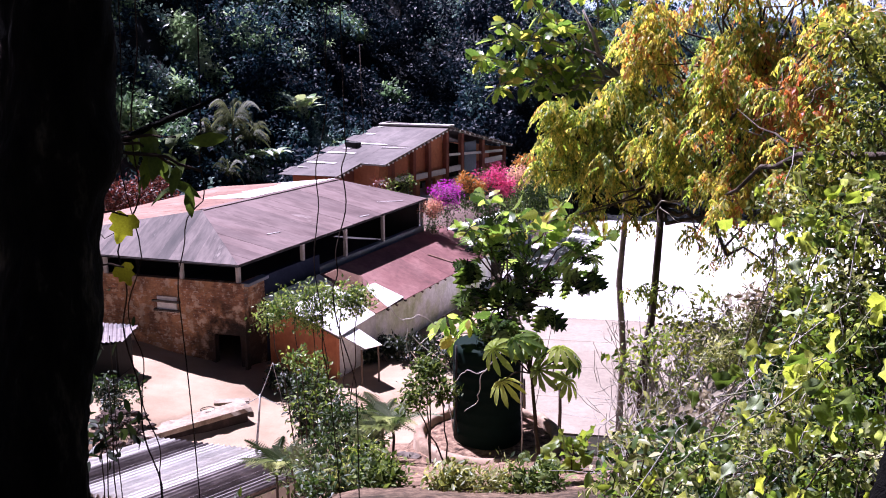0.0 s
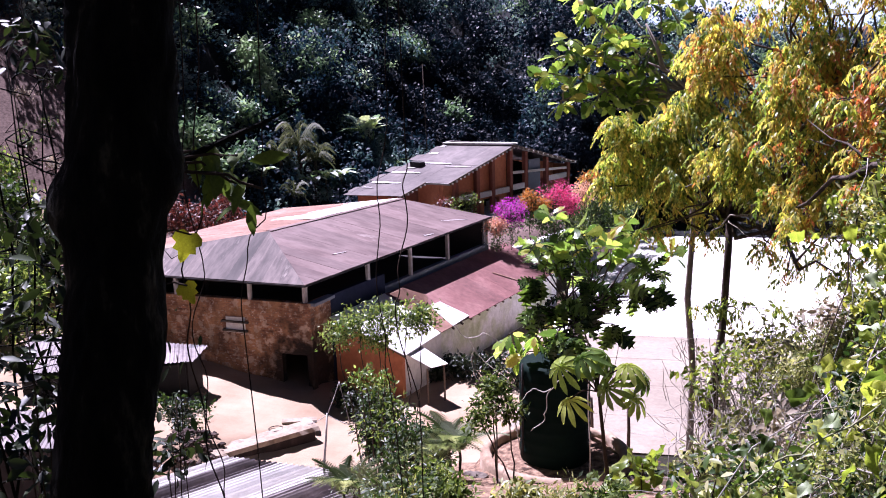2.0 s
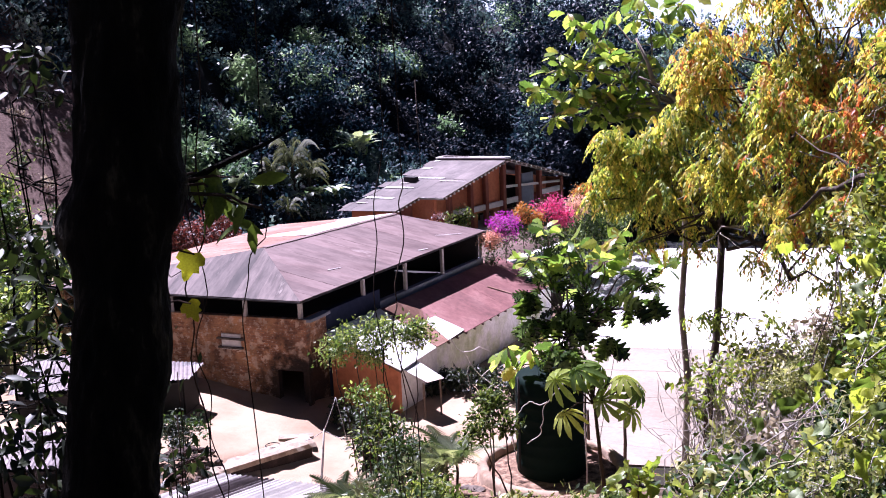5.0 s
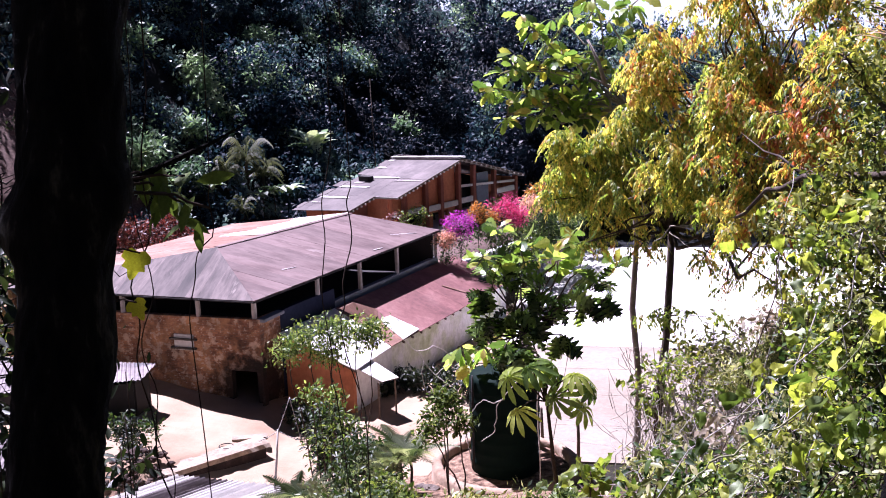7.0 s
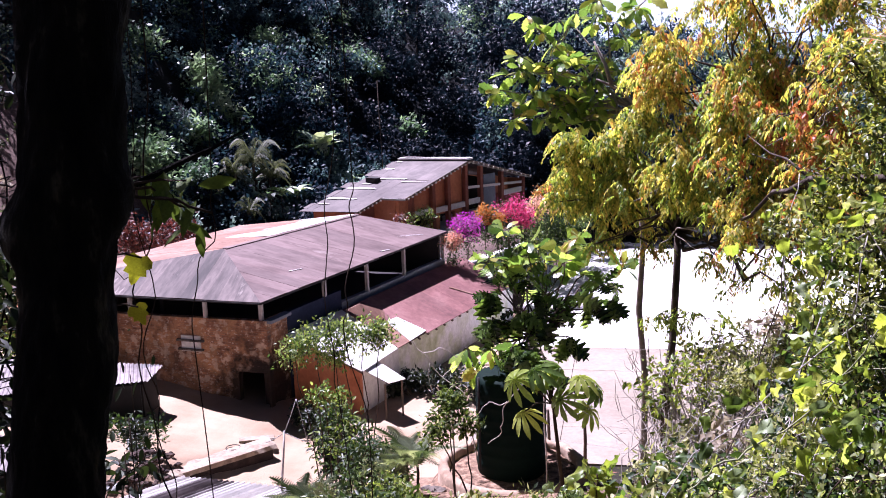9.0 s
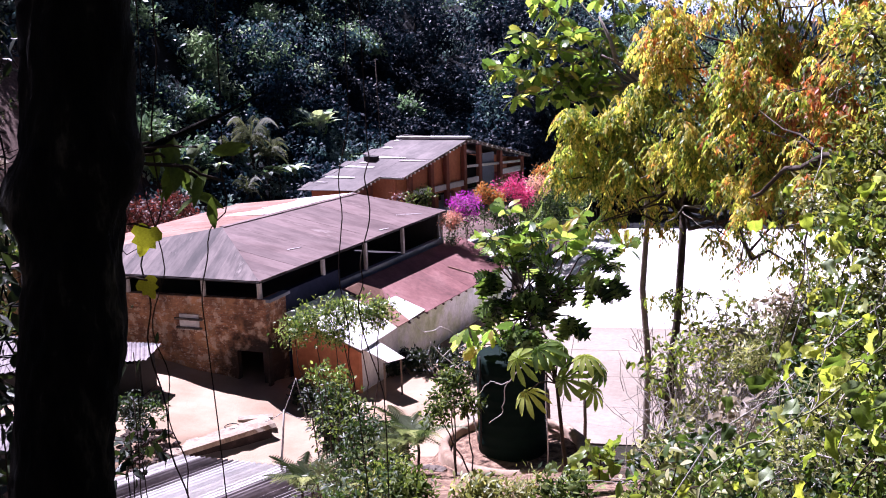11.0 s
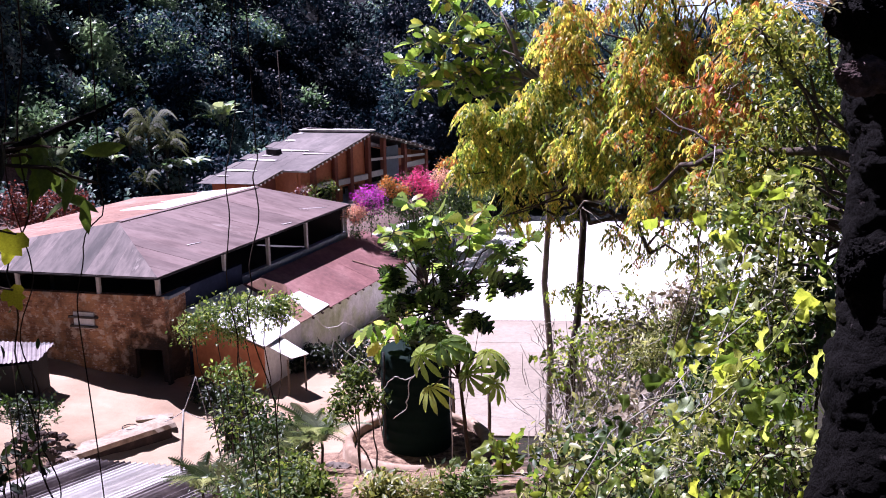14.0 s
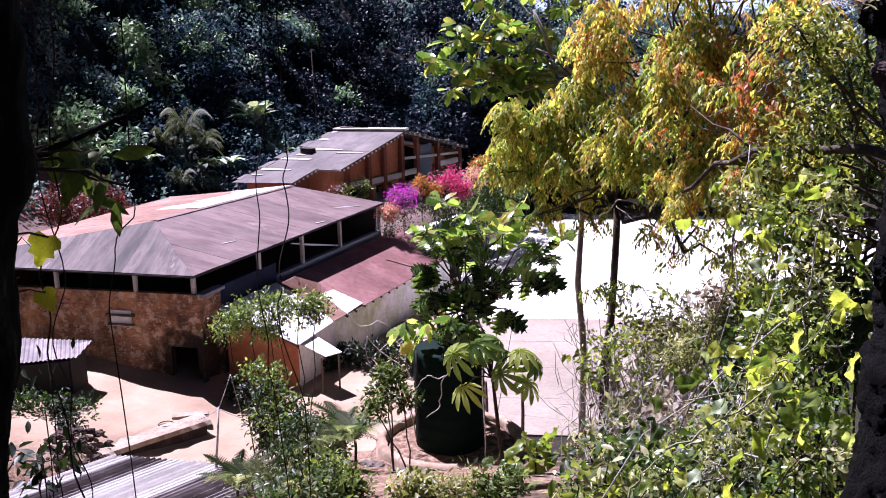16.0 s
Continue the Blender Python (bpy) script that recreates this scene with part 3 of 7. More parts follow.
def ground_z(x, y):
    """The lie of the land: a steep bank below the viewpoint, a yard, a terrace, and a wooded hill behind."""
    x, y = np.asarray(x, float), np.asarray(y, float)
    k = 0.40 + 0.12 * smooth(-1.0, -4.5, x) - 0.06 * smooth(6.0, 14.0, x)
    z = np.maximum(11.9 - k * np.maximum(y, -6), 0)
    edge_ = ((y - 29.6) * 2.8 - (x + 9.0) * 2.3) / 3.62
    yard = 0.42 * smooth(-0.2, 0.4, edge_) * smooth(-5.6, -6.5, x) + 0.16 * np.clip(-7.0 - x, 0, 6.0) * smooth(25, 30, y)
    z = np.maximum(z, yard)
    far_ = np.hypot(x - 1.6, (y - 23.0) * 0.9)
    pad = 3.2 * smooth(3.4, 1.7, far_)
    z = np.where(pad > 0.05, np.maximum(z, pad), z)
    z = z + (np.minimum(z, 3.2) - z) * smooth(2.6, 1.8, far_)
    side = -(x - 3.0) * 0.909 + (y - 48.0) * 0.416
    z = np.maximum(z, 2.6 * smooth(0.5, 3.5, side) * smooth(45, 52, y))
    back = -(x + 9.5) * 0.78 + (y - 69.0) * 0.62
    slope = smooth(0.08, -0.14, x / np.maximum(y, 1.0))
    z = z + np.clip(0.85 * np.maximum(back, 0), 0, 46) * (0.12 + 0.88 * slope) * smooth(40, 46, y)
    left = smooth(-17, -24, x) * smooth(38, 50, y)
    z = z + 3.5 * left
    z = z + 0.1 * np.maximum(x - 36, 0) * smooth(300, 60, y)
    z = z + np.minimum(0.1 * np.maximum(y - 72, 0), 4.0) * smooth(900, 300, np.hypot(x, y)) * smooth(-0.1, 0.06, x / np.maximum(y, 1.0))
    return z


def gz(x, y):
    return float(ground_z(x, y))


def stepped(a, b, fine, far):
    inner = np.arange(a, b + 1e-6, fine)
    grow = np.cumsum(fine * 1.22 ** np.arange(1, 44))
    lo, hi = a - grow[grow < far], b + grow[grow < far]
    return np.concatenate([lo[::-1], inner, hi])


gx, gy = stepped(-34, 34, 0.55, 2200), stepped(-4, 84, 0.55, 2200)
GX, GY = np.meshgrid(gx, gy)
bumps = 0.05 * np.sin(GX * 2.1 + np.sin(GY * 1.3)) * np.sin(GY * 1.7 + 0.5 * GX) * (ground_z(GX, GY) > 0.06)
gv = np.stack([GX, GY, ground_z(GX, GY) + bumps], -1).reshape(-1, 3)
nx, ny = len(gx), len(gy)
ii = (np.arange(ny - 1)[:, None] * nx + np.arange(nx - 1)[None]).ravel()
gt = np.concatenate([np.stack([ii, ii + 1, ii + nx + 1], 1), np.stack([ii, ii + nx + 1, ii + nx], 1)])
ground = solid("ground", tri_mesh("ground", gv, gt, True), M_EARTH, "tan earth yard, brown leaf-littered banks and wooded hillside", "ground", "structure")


def ridge_mesh(dist, height, step, seed):
    r = np.random.default_rng(seed)
    b = Build()
    top = []
    for i in range(61):
        a = radians(-60 + 2 * i)
        h = height * (0.7 + 0.3 * math.sin(3.1 * a + seed) + 0.12 * math.sin(11 * a + 2 * seed)) + r.normal() * step
        top.append((math.sin(a) * dist, math.cos(a) * dist, h))
    for i in range(60):
        (x0, y0, z0), (x1, y1, z1) = top[i], top[i + 1]
        b.add([(x0, y0, -5), (x1, y1, -5), (x1 * 1.12, y1 * 1.12, z1), (x0 * 1.12, y0 * 1.12, z0)], [(0, 1, 2, 3)])
    return b.mesh("backdrop", True)


# distance haze is painted into the hills as a pale blue
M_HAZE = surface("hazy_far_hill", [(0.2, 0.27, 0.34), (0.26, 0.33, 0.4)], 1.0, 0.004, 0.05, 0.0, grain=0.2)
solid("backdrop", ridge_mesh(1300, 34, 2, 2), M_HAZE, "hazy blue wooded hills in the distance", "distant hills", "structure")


def glow(name, colour, strength):
    m, nt, out = nodes_of(name)
    e = nt.nodes.new("ShaderNodeEmission")
    e.inputs[0].default_value, e.inputs[1].default_value = (*colour, 1), strength
    nt.links.new(e.outputs[0], out.inputs[0])
    return m


sky_arc = Build()
for i in range(30):
    a0, a1 = radians(-30 + 2.4 * i), radians(-27.6 + 2.4 * i)
    sky_arc.add([(math.sin(a) * 1900, math.cos(a) * 1900, z) for a, z in ((a0, -20), (a1, -20), (a1, 420), (a0, 420))], [(0, 1, 2, 3)])
solid("backdrop", sky_arc.mesh("backdrop"), glow("bright_haze", (0.86, 0.94, 1.0), 0.42), "bright white hazy sky above the hills", "sky", "structure")


def slab(name, corners, z, thick, material, parent=None):
    """A flat slab with a real edge."""
    n = len(corners)
    b = Build().add([(x, y, z) for x, y in corners] + [(x, y, z - thick) for x, y in corners],
                    [tuple(range(n)), tuple(range(2 * n - 1, n - 1, -1))] + [(i, i + n, (i + 1) % n + n, (i + 1) % n) for i in range(n)])
    return b.mesh(name)


# drying patio, in cast bays with open joints
patio = thing("patio", (10, 40, 0), "large flat concrete drying patio in full sun", "patio", kind="structure")
P0, PU, PV = np.array((0.4, 31.0)), np.array((0.19, 0.982)), np.array((0.982, -0.19))
for i in range(11):
    for j in range(10):
        c = P0 + PU * (3.2 * i) + PV * (3.2 * j)
        q = [c + PU * a + PV * b_ for a, b_ in ((0.012, 0.012), (0.012, 3.188), (3.188, 3.188), (3.188, 0.012))]
        part("concrete_bay", slab("concrete_bay", [tuple(p) for p in q], 0.06 + 0.006 * rng.random(), 0.2, M_PATIO), M_PATIO if i < 4 else M_CONCRETE, patio)


# ---- houses ----
def clip_poly(poly, normal, lim, keep_less):
    out = []
    for i in range(len(poly)):
        p, q = poly[i], poly[(i + 1) % len(poly)]
        a, b = p @ normal - lim, q @ normal - lim
        if not keep_less:
            a, b = -a, -b
        if a <= 0:
            out.append(p)
        if a * b < 0:
            out.append(p + (q - p) * a / (a - b))
    return out


def roof_sheets(name, poly, along, width, material, parent, lift=0.0, ripple=0.0, pitch=0.15, thick=0.03, jitter=0.012, lap=0.03, chooser=None, seed=0, cross=0.0):
    """Lays sheets side by side over a flat polygon; along is the way the sheets run down. ripple: height of their corrugation."""
    r = np.random.default_rng(seed)
    poly = [np.array(p, float) for p in poly]
    nrm = np.cross(poly[1] - poly[0], poly[2] - poly[0])
    nrm /= np.linalg.norm(nrm)
    if nrm[2] < 0:
        nrm = -nrm
    d = np.array(along, float)
    d -= nrm * (d @ nrm)
    d /= np.linalg.norm(d)
    s = np.cross(nrm, d)
    lo, hi = min(p @ s for p in poly), max(p @ s for p in poly)
    made = []
    k = lo
    while k < hi - 0.02:
        w = min(width, hi - k)
        strip = clip_poly(clip_poly(poly, s, k, False), s, k + w + lap, True)
        if len(strip) >= 3:
            pieces = [strip]
            if cross:
                a, z = min(p @ d for p in strip), max(p @ d for p in strip)
                m = a + (z - a) * (0.45 + 0.12 * r.random())
                if z - a > cross:
                    pieces = [clip_poly(strip, d, m + 0.1, True), clip_poly(strip, d, m, False)]
            for j, pc in enumerate(pieces):
                if len(pc) < 3:
                    continue
                up = nrm * (lift + jitter * r.random() + (0.015 if len(pieces) > 1 and j == 0 else 0))
                b = Build()
                if ripple:
                    n = max(2, int(round(w / pitch * 6)))
                    rows = []
                    for i in range(n + 1):
                        kk = k + (w + lap) * i / n
                        kk = min(max(kk, k + 1e-4), k + w + lap - 1e-4)
                        cut = []
                        for a_, b_ in zip(pc, pc[1:] + pc[:1]):
                            fa, fb = a_ @ s - kk, b_ @ s - kk
                            if fa * fb <= 0 and abs(fa - fb) > 1e-9:
                                cut.append(a_ + (b_ - a_) * fa / (fa - fb))
                        if len(cut) < 2:
                            continue
                        cut.sort(key=lambda p: p @ d)
                        wv = nrm * ripple * math.sin(2 * math.pi * kk / pitch)
                        rows.append((cut[0] + up + wv, cut[-1] + up + wv))
                    if len(rows) < 2:
                        continue
                    b.add([p for rw in rows for p in rw], [(2 * i, 2 * i + 1, 2 * i + 3, 2 * i + 2) for i in range(len(rows) - 1)])
                    b.add([p - nrm * 0.006 for rw in rows for p in rw], [(2 * i, 2 * i + 2, 2 * i + 3, 2 * i + 1) for i in range(len(rows) - 1)])
                else:
                    m_ = len(pc)
                    b.add([p + up for p in pc] + [p + up - nrm * thick for p in pc],
                          [tuple(range(m_)), tuple(range(2 * m_ - 1, m_ - 1, -1))] + [(i, i + m_, (i + 1) % m_ + m_, (i + 1) % m_) for i in range(m_)])
                mt = material if chooser is None else chooser(r, (k - lo) / (hi - lo), j)
                made.append(part(name, b.mesh(name), mt, parent))
        k += width
    return made


def wall_mesh(name, a, b, z0, z1, thick, holes=(), z1b=None):
    """An upright wall from a to b (x, y) with brick coordinates; holes: (start, end, bottom, top) along it, cut right through."""
    a, b = np.array(a, float), np.array(b, float)
    ln = np.linalg.norm(b - a)
    u = (b - a) / ln
    n = np.array((-u[1], u[0])) * thick / 2
    z1b = z1 if z1b is None else z1b
    xs = sorted({0.0, ln, *[h[0] for h in holes], *[h[1] for h in holes]})
    zs = sorted({z0, *[h[2] for h in holes], *[h[3] for h in holes]})
    bd, uvs = Build(), []

    def top(x):
        return z1 + (z1b - z1) * x / ln

    def at(x, z, side):
        p = a + u * x + n * side
        return (p[0], p[1], z)
    for x0, x1 in zip(xs, xs[1:]):
        for i, q0 in enumerate(zs):
            lo0 = lo1 = q0
            if i + 1 < len(zs):
                hi0 = hi1 = zs[i + 1]
            else:
                hi0, hi1 = top(x0), top(x1)
            mid = ((x0 + x1) / 2, (lo0 + min(hi0, hi1)) / 2)
            if any(h[0] <= mid[0] <= h[1] and h[2] <= mid[1] <= h[3] for h in holes):
                continue
            bd.add([at(x0, lo0, -1), at(x1, lo1, -1), at(x1, hi1, -1), at(x0, hi0, -1), at(x0, lo0, 1), at(x1, lo1, 1), at(x1, hi1, 1), at(x0, hi0, 1)],
                   [(0, 1, 2, 3), (5, 4, 7, 6), (1, 5, 6, 2), (4, 0, 3, 7), (3, 2, 6, 7), (4, 5, 1, 0)])
    me = bd.mesh(name)
    bm = bmesh.new()
    bm.from_mesh(me)
    bmesh.ops.remove_doubles(bm, verts=bm.verts, dist=0.001)
    bm.to_mesh(me)
    bm.free()
    lay = me.uv_layers.new(name="UVMap")
    for lp in me.loops:
        c = me.vertices[lp.vertex_index].co
        lay.data[lp.index].uv = ((Vector((c.x, c.y)) - Vector(a)).dot(Vector(u)), c.z)
    return me


# -- the big shed with its low hipped roof --
# wall blue taken down so that it holds the shade under the eave
M_NAVY = surface("shaded_blue_wall", [(0.016, 0.022, 0.045), (0.035, 0.045, 0.085)], 0.9, 0.8, 6, 0.1, grain=0.3, spec=0.1)
A, B = np.array((-6.78, 35.44, 4.56)), np.array((0.28, 48.80, 4.56))
D, C = np.array((-18.0, 39.34, 4.56)), np.array((-10.9, 52.8, 4.56))
R1, R2 = np.array((-9.45, 42.0, 5.38)), np.array((-4.3, 49.9, 5.38))
U = (B - A) / np.linalg.norm(B - A)
V = (D - A) / np.linalg.norm(D - A)
UP = np.array((0, 0, 1.0))
M_SCRAPE = surface("bare_zinc_scrape", [(0.34, 0.3, 0.3), (0.5, 0.46, 0.46)], 0.6, 1.2, 6, 0.15, grain=0.4, vary=0.3)
shed = thing("shed", (-9, 43, 0), "long brick shed with rusty brown hipped roof on posts", "shed")


roof = part("roof", Build().add(*beam(R1 + UP * 0.02, R2 + UP * 0.02, 0.3, 0.02)).mesh("roof"), M_ROOF, shed, "rusty brown metal roof sheets in overlapping rows")
right_down = np.cross(U, UP)
roof_sheets("roof_sheet", [A, B, R2, R1], right_down, 0.82, M_ROOF, roof, seed=1)
roof_sheets("roof_sheet", [D, A, R1], A - V * -3 - np.array(R1), 0.5, M_ROOF_FRONT, roof, seed=2)
roof_sheets("roof_sheet", [D, R1, R2, C], -right_down, 1.02, M_ROOF_SALMON, roof, seed=3, chooser=lambda r, k, j: M_ROOF_SALMON)
roof_sheets("translucent_sheet", [R1 + (R2 - R1) * 0.32 - right_down * 0.1, R2 - right_down * 0.05, R2 - right_down * 3.6 + UP * -0.48, R1 + (R2 - R1) * 0.42 - right_down * 3.6 + UP * -0.48], -right_down, 1.1, M_ROOF_WHITE, roof, lift=0.04, seed=4)
for s0_, s1_, d0_, d1_, w_ in ((4.2, 5.4, 3.9, 3.6, 0.05), (5.2, 6.6, 4.6, 4.3, 0.06), (6.9, 7.6, 3.2, 3.1, 0.04), (11.4, 12.6, 1.9, 0.9, 0.07), (12.7, 13.5, 0.9, 0.45, 0.06), (9.3, 9.9, 0.35, 0.25, 0.05), (13.6, 14.4, 3.6, 3.3, 0.05), (3.9, 4.6, 1.5, 1.35, 0.04)):
    pp = [A + U * s - right_down * d + UP * (0.82 * d / 5.9) for s, d in ((s0_, d0_), (s1_, d1_), (s1_, d1_ + w_), (s0_, d0_ + w_ * 2))]
    roof_sheets("patch_strip", pp, right_down, 3.0, M_SCRAPE, roof, lift=0.035, thick=0.012, seed=31)
# eave boards, posts and the rail between them
for a, b in ((A, B), (D, A), (D, C)):
    part("eave_board", Build().add(*beam(a - UP * 0.06, b - UP * 0.06, 0.05, 0.06)).mesh("eave_board"), M_DARK, shed)
for i, (s, zb) in enumerate(((0.3, 3.78), (4.5, 3.75), (7.8, 3.15), (11.1, 3.15), (15.0, 3.15))):
    p = A + U * s - right_down * 0.25
    part("post", Build().add(*box_data((p[0], p[1], (zb + 4.5) / 2), U, right_down, UP, 0.16, 0.16, 4.5 - zb + 0.1, 0.02)).mesh("post"), M_POST, shed)
for s in (2.6, 6.0, 9.5):
    p = A + V * s + U * 0.25
    part("post", Build().add(*box_data((p[0], p[1], 4.15), V, U, UP, 0.14, 0.14, 0.8, 0.02)).mesh("post"), M_POST, shed)
# front brick wall with its little blocked window and the dark doorway, and the side walls
fw0, fw1 = A + U * 0.3 - V * 0.05, D + U * 0.3
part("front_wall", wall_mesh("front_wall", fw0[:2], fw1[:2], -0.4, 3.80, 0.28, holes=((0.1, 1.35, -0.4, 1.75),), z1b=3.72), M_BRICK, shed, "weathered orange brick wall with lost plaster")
sw0, sw1 = A + U * 0.45 - right_down * 0.3, A + U * 5.6 - right_down * 0.3
sw_c = A + U * 1.75 - right_down * 0.3
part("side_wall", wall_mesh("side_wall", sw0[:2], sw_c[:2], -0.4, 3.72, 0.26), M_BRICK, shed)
part("side_wall", wall_mesh("side_wall", sw_c[:2], sw1[:2], -0.4, 3.72, 0.26), M_NAVY, shed, "blue side wall, darkened for the shade under the eave")
sw2 = B - right_down * 0.3
# a pale low wall; the blue-grey puts its shade into the colour
part("side_wall", wall_mesh("side_wall", sw1[:2], sw2[:2], -0.4, 3.18, 0.26), M_BLUEGREY, shed, "blue-grey low wall under the posts")
# back wall coloured as dark as the shed's unlit inside
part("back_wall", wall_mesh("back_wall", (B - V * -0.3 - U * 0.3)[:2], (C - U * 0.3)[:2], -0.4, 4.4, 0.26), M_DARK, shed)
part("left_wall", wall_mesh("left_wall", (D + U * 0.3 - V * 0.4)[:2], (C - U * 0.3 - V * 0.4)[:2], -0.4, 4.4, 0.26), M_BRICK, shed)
# added dark sheet and floor that blacken the open bays
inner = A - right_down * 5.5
part("inner_wall", wall_mesh("inner_wall", (inner + U * 0.6)[:2], (inner + U * 14.5)[:2], -0.4, 4.5, 0.2), M_DARK, shed, "added dark sheet standing for the unlit inside")
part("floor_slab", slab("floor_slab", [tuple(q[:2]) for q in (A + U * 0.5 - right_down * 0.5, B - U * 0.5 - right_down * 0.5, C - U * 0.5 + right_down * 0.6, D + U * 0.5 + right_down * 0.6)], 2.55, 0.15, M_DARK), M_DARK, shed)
wp = fw0 + V * 3.3 - U * 0.17
vent = part("blocked_window", Build().add(*box_data((wp[0], wp[1], 2.75), V, U, UP, 0.85, 0.06, 0.62, 0.01)).mesh("blocked_window"), M_PLASTER, shed, "small window blocked with grey board")
for z, w in ((2.88, 1.2), (2.52, 1.1)):
    part("ledge", Build().add(*box_data((wp[0] - 0.02, wp[1] - 0.05, z), V, U, UP, w, 0.12, 0.07, 0.01)).mesh("ledge"), M_STONE, vent)
part("sill_band", Build().add(*beam(A + U * 0.2 - UP * 0.8 - V * 0.1, A + U * 1.6 - UP * 0.8, 0.34, 0.12)).mesh("sill_band"), M_BLUEGREY, shed)

# -- lean-to along the shed's side, its front end a porch --
def on_lean(u, d, lift=0.0):
    """A point of the lean-to's roof, u metres along the shed and d metres out from it."""
    p = A + U * u + right_down * d
    return np.array((p[0], p[1], 3.0 - 0.383 * d + lift))


def beside(u, d, z):
    p = A + U * u + right_down * d
    return np.array((p[0], p[1], z))


M_MOSSY = surface("mossy_plaster", [(0.32, 0.38, 0.16), (0.58, 0.62, 0.42), (0.82, 0.81, 0.8), (0.88, 0.87, 0.88)], 0.9, 0.55, 5, 0.2, grain=0.4)
leanto = thing("lean_to", (-1, 42, 0), "lean-to with red and white metal sheets and grey plastered walls", "lean-to")
lr = part("roof_frame", Build().add(*beam(on_lean(7.0, 3.0, -0.1), on_lean(16.3, 3.0, -0.1), 0.07, 0.1)).add(*beam(on_lean(7.0, 1.5, -0.1), on_lean(16.3, 1.5, -0.1), 0.07, 0.1)).mesh("roof_frame"), M_WOOD, leanto)
roof_sheets("roof_sheet", [on_lean(7.0, 3.14), on_lean(16.4, 3.12), on_lean(16.4, 0.06), on_lean(6.6, 0.06)], right_down, 0.95, M_ROOF_RED, lr, seed=5)
roof_sheets("pale_strip", [on_lean(12.2, 1.5), on_lean(12.32, 1.5), on_lean(12.9, 2.6), on_lean(12.78, 2.6)], right_down, 1.2, M_ROOF_SALMON, lr, lift=0.035, thick=0.01, seed=4)
for i in range(15):
    u = 5.6 + 10.6 * i / 14
    part("rafter_end", Build().add(*beam(on_lean(u, 2.6, -0.07), on_lean(u, 3.16, -0.07), 0.07, 0.09)).mesh("rafter_end"), M_WOOD, leanto)
part("wall", wall_mesh("wall", beside(4.7, 2.95, 0)[:2], beside(16.2, 2.95, 0)[:2], -0.4, 1.76, 0.2), M_MOSSY, leanto, "grey plastered wall with green moss")
part("end_wall", wall_mesh("end_wall", beside(16.2, 2.84, 0)[:2], beside(16.2, 0.0, 0)[:2], -0.4, 1.78, 0.2, z1b=2.85), M_PLASTER, leanto)

porch = thing("porch", (-4, 36.5, 0), "porch with bleached white sheet roof against the brick shed", "porch")
pr = part("roof_frame", Build().add(*beam(on_lean(1.75, 0.1, -0.09), on_lean(1.75, 3.2, -0.09), 0.06, 0.1)).add(*beam(on_lean(1.75, 3.0, -0.1), on_lean(7.0, 3.0, -0.1), 0.07, 0.1)).mesh("roof_frame"), M_WOOD, porch)
roof_sheets("roof_sheet", [on_lean(1.68, 3.24), on_lean(4.6, 3.1), on_lean(4.9, 1.9), on_lean(5.2, 0.06), on_lean(1.3, 0.06)], right_down, 0.95, M_ROOF_WHITE, pr, lift=0.01, seed=8)
roof_sheets("roof_sheet", [on_lean(4.57, 3.1), on_lean(5.6, 3.1), on_lean(6.1, 1.7), on_lean(4.87, 1.9)], right_down, 0.9, M_ROOF_SALMON, pr, lift=0.02, seed=7)
roof_sheets("roof_sheet", [on_lean(6.08, 1.66), on_lean(6.94, 1.7), on_lean(7.1, 3.02), on_lean(5.57, 3.1)], right_down, 0.8, M_ROOF_WHITE, pr, lift=0.04, seed=9)
roof_sheets("roof_sheet", [on_lean(4.9, 1.9), on_lean(6.1, 1.68), on_lean(6.95, 1.7), on_lean(6.7, 0.06), on_lean(5.15, 0.06)], right_down, 0.95, M_ROOF_RED, pr, seed=12)
roof_sheets("raised_sheet", [np.array(p) for p in ((-3.94, 38.5, 3.37), (-3.47, 39.42, 3.38), (-2.6, 41.0, 2.62), (-2.47, 40.04, 2.38), (-3.1, 39.0, 2.75))], right_down, 0.9, M_ROOF_SALMON, pr, lift=0.02, seed=6)
AWN = ((-3.15, 35.9, 1.68), (-2.64, 36.9, 1.68), (-1.52, 35.2, 1.5), (-2.12, 34.75, 1.5))
roof_sheets("awning_sheet", [np.array(p) for p in AWN], right_down, 1.6, M_ROOF_WHITE, pr, seed=11)
for p in AWN[2:]:
    part("prop", Build().add(*beam((p[0] - 0.15, p[1] + 0.12, -0.1), (p[0] - 0.15, p[1] + 0.12, p[2] - 0.06), 0.07, 0.07, (0, 1, 0))).mesh("prop"), M_WOOD, porch)
part("wall", wall_mesh("wall", beside(1.85, -0.02, 0)[:2], beside(1.85, 3.05, 0)[:2], -0.4, 2.86, 0.2, z1b=1.68), M_ORANGE, porch, "orange painted gable wall of the porch")
part("wall", wall_mesh("wall", beside(1.96, 2.95, 0)[:2], beside(4.69, 2.95, 0)[:2], -0.4, 1.76, 0.2), M_PLASTER, porch)

# -- the orange house behind --
G = np.array((0.6252, 0.7805, 0.0))
N = np.cross(G, UP)
AP = np.array((1.54, 61.565, 6.74))
E1 = AP - G * 10.92 - UP * 2.73
E2 = AP + G * 6.87 - UP * 1.8


def on_house(s, n):
    """A point of the house's long roof slope, s metres along the front from its foot and n metres out."""
    return E1 + G * s + N * n + UP * (0.25 * s + 0.038 * (n - 0.5))


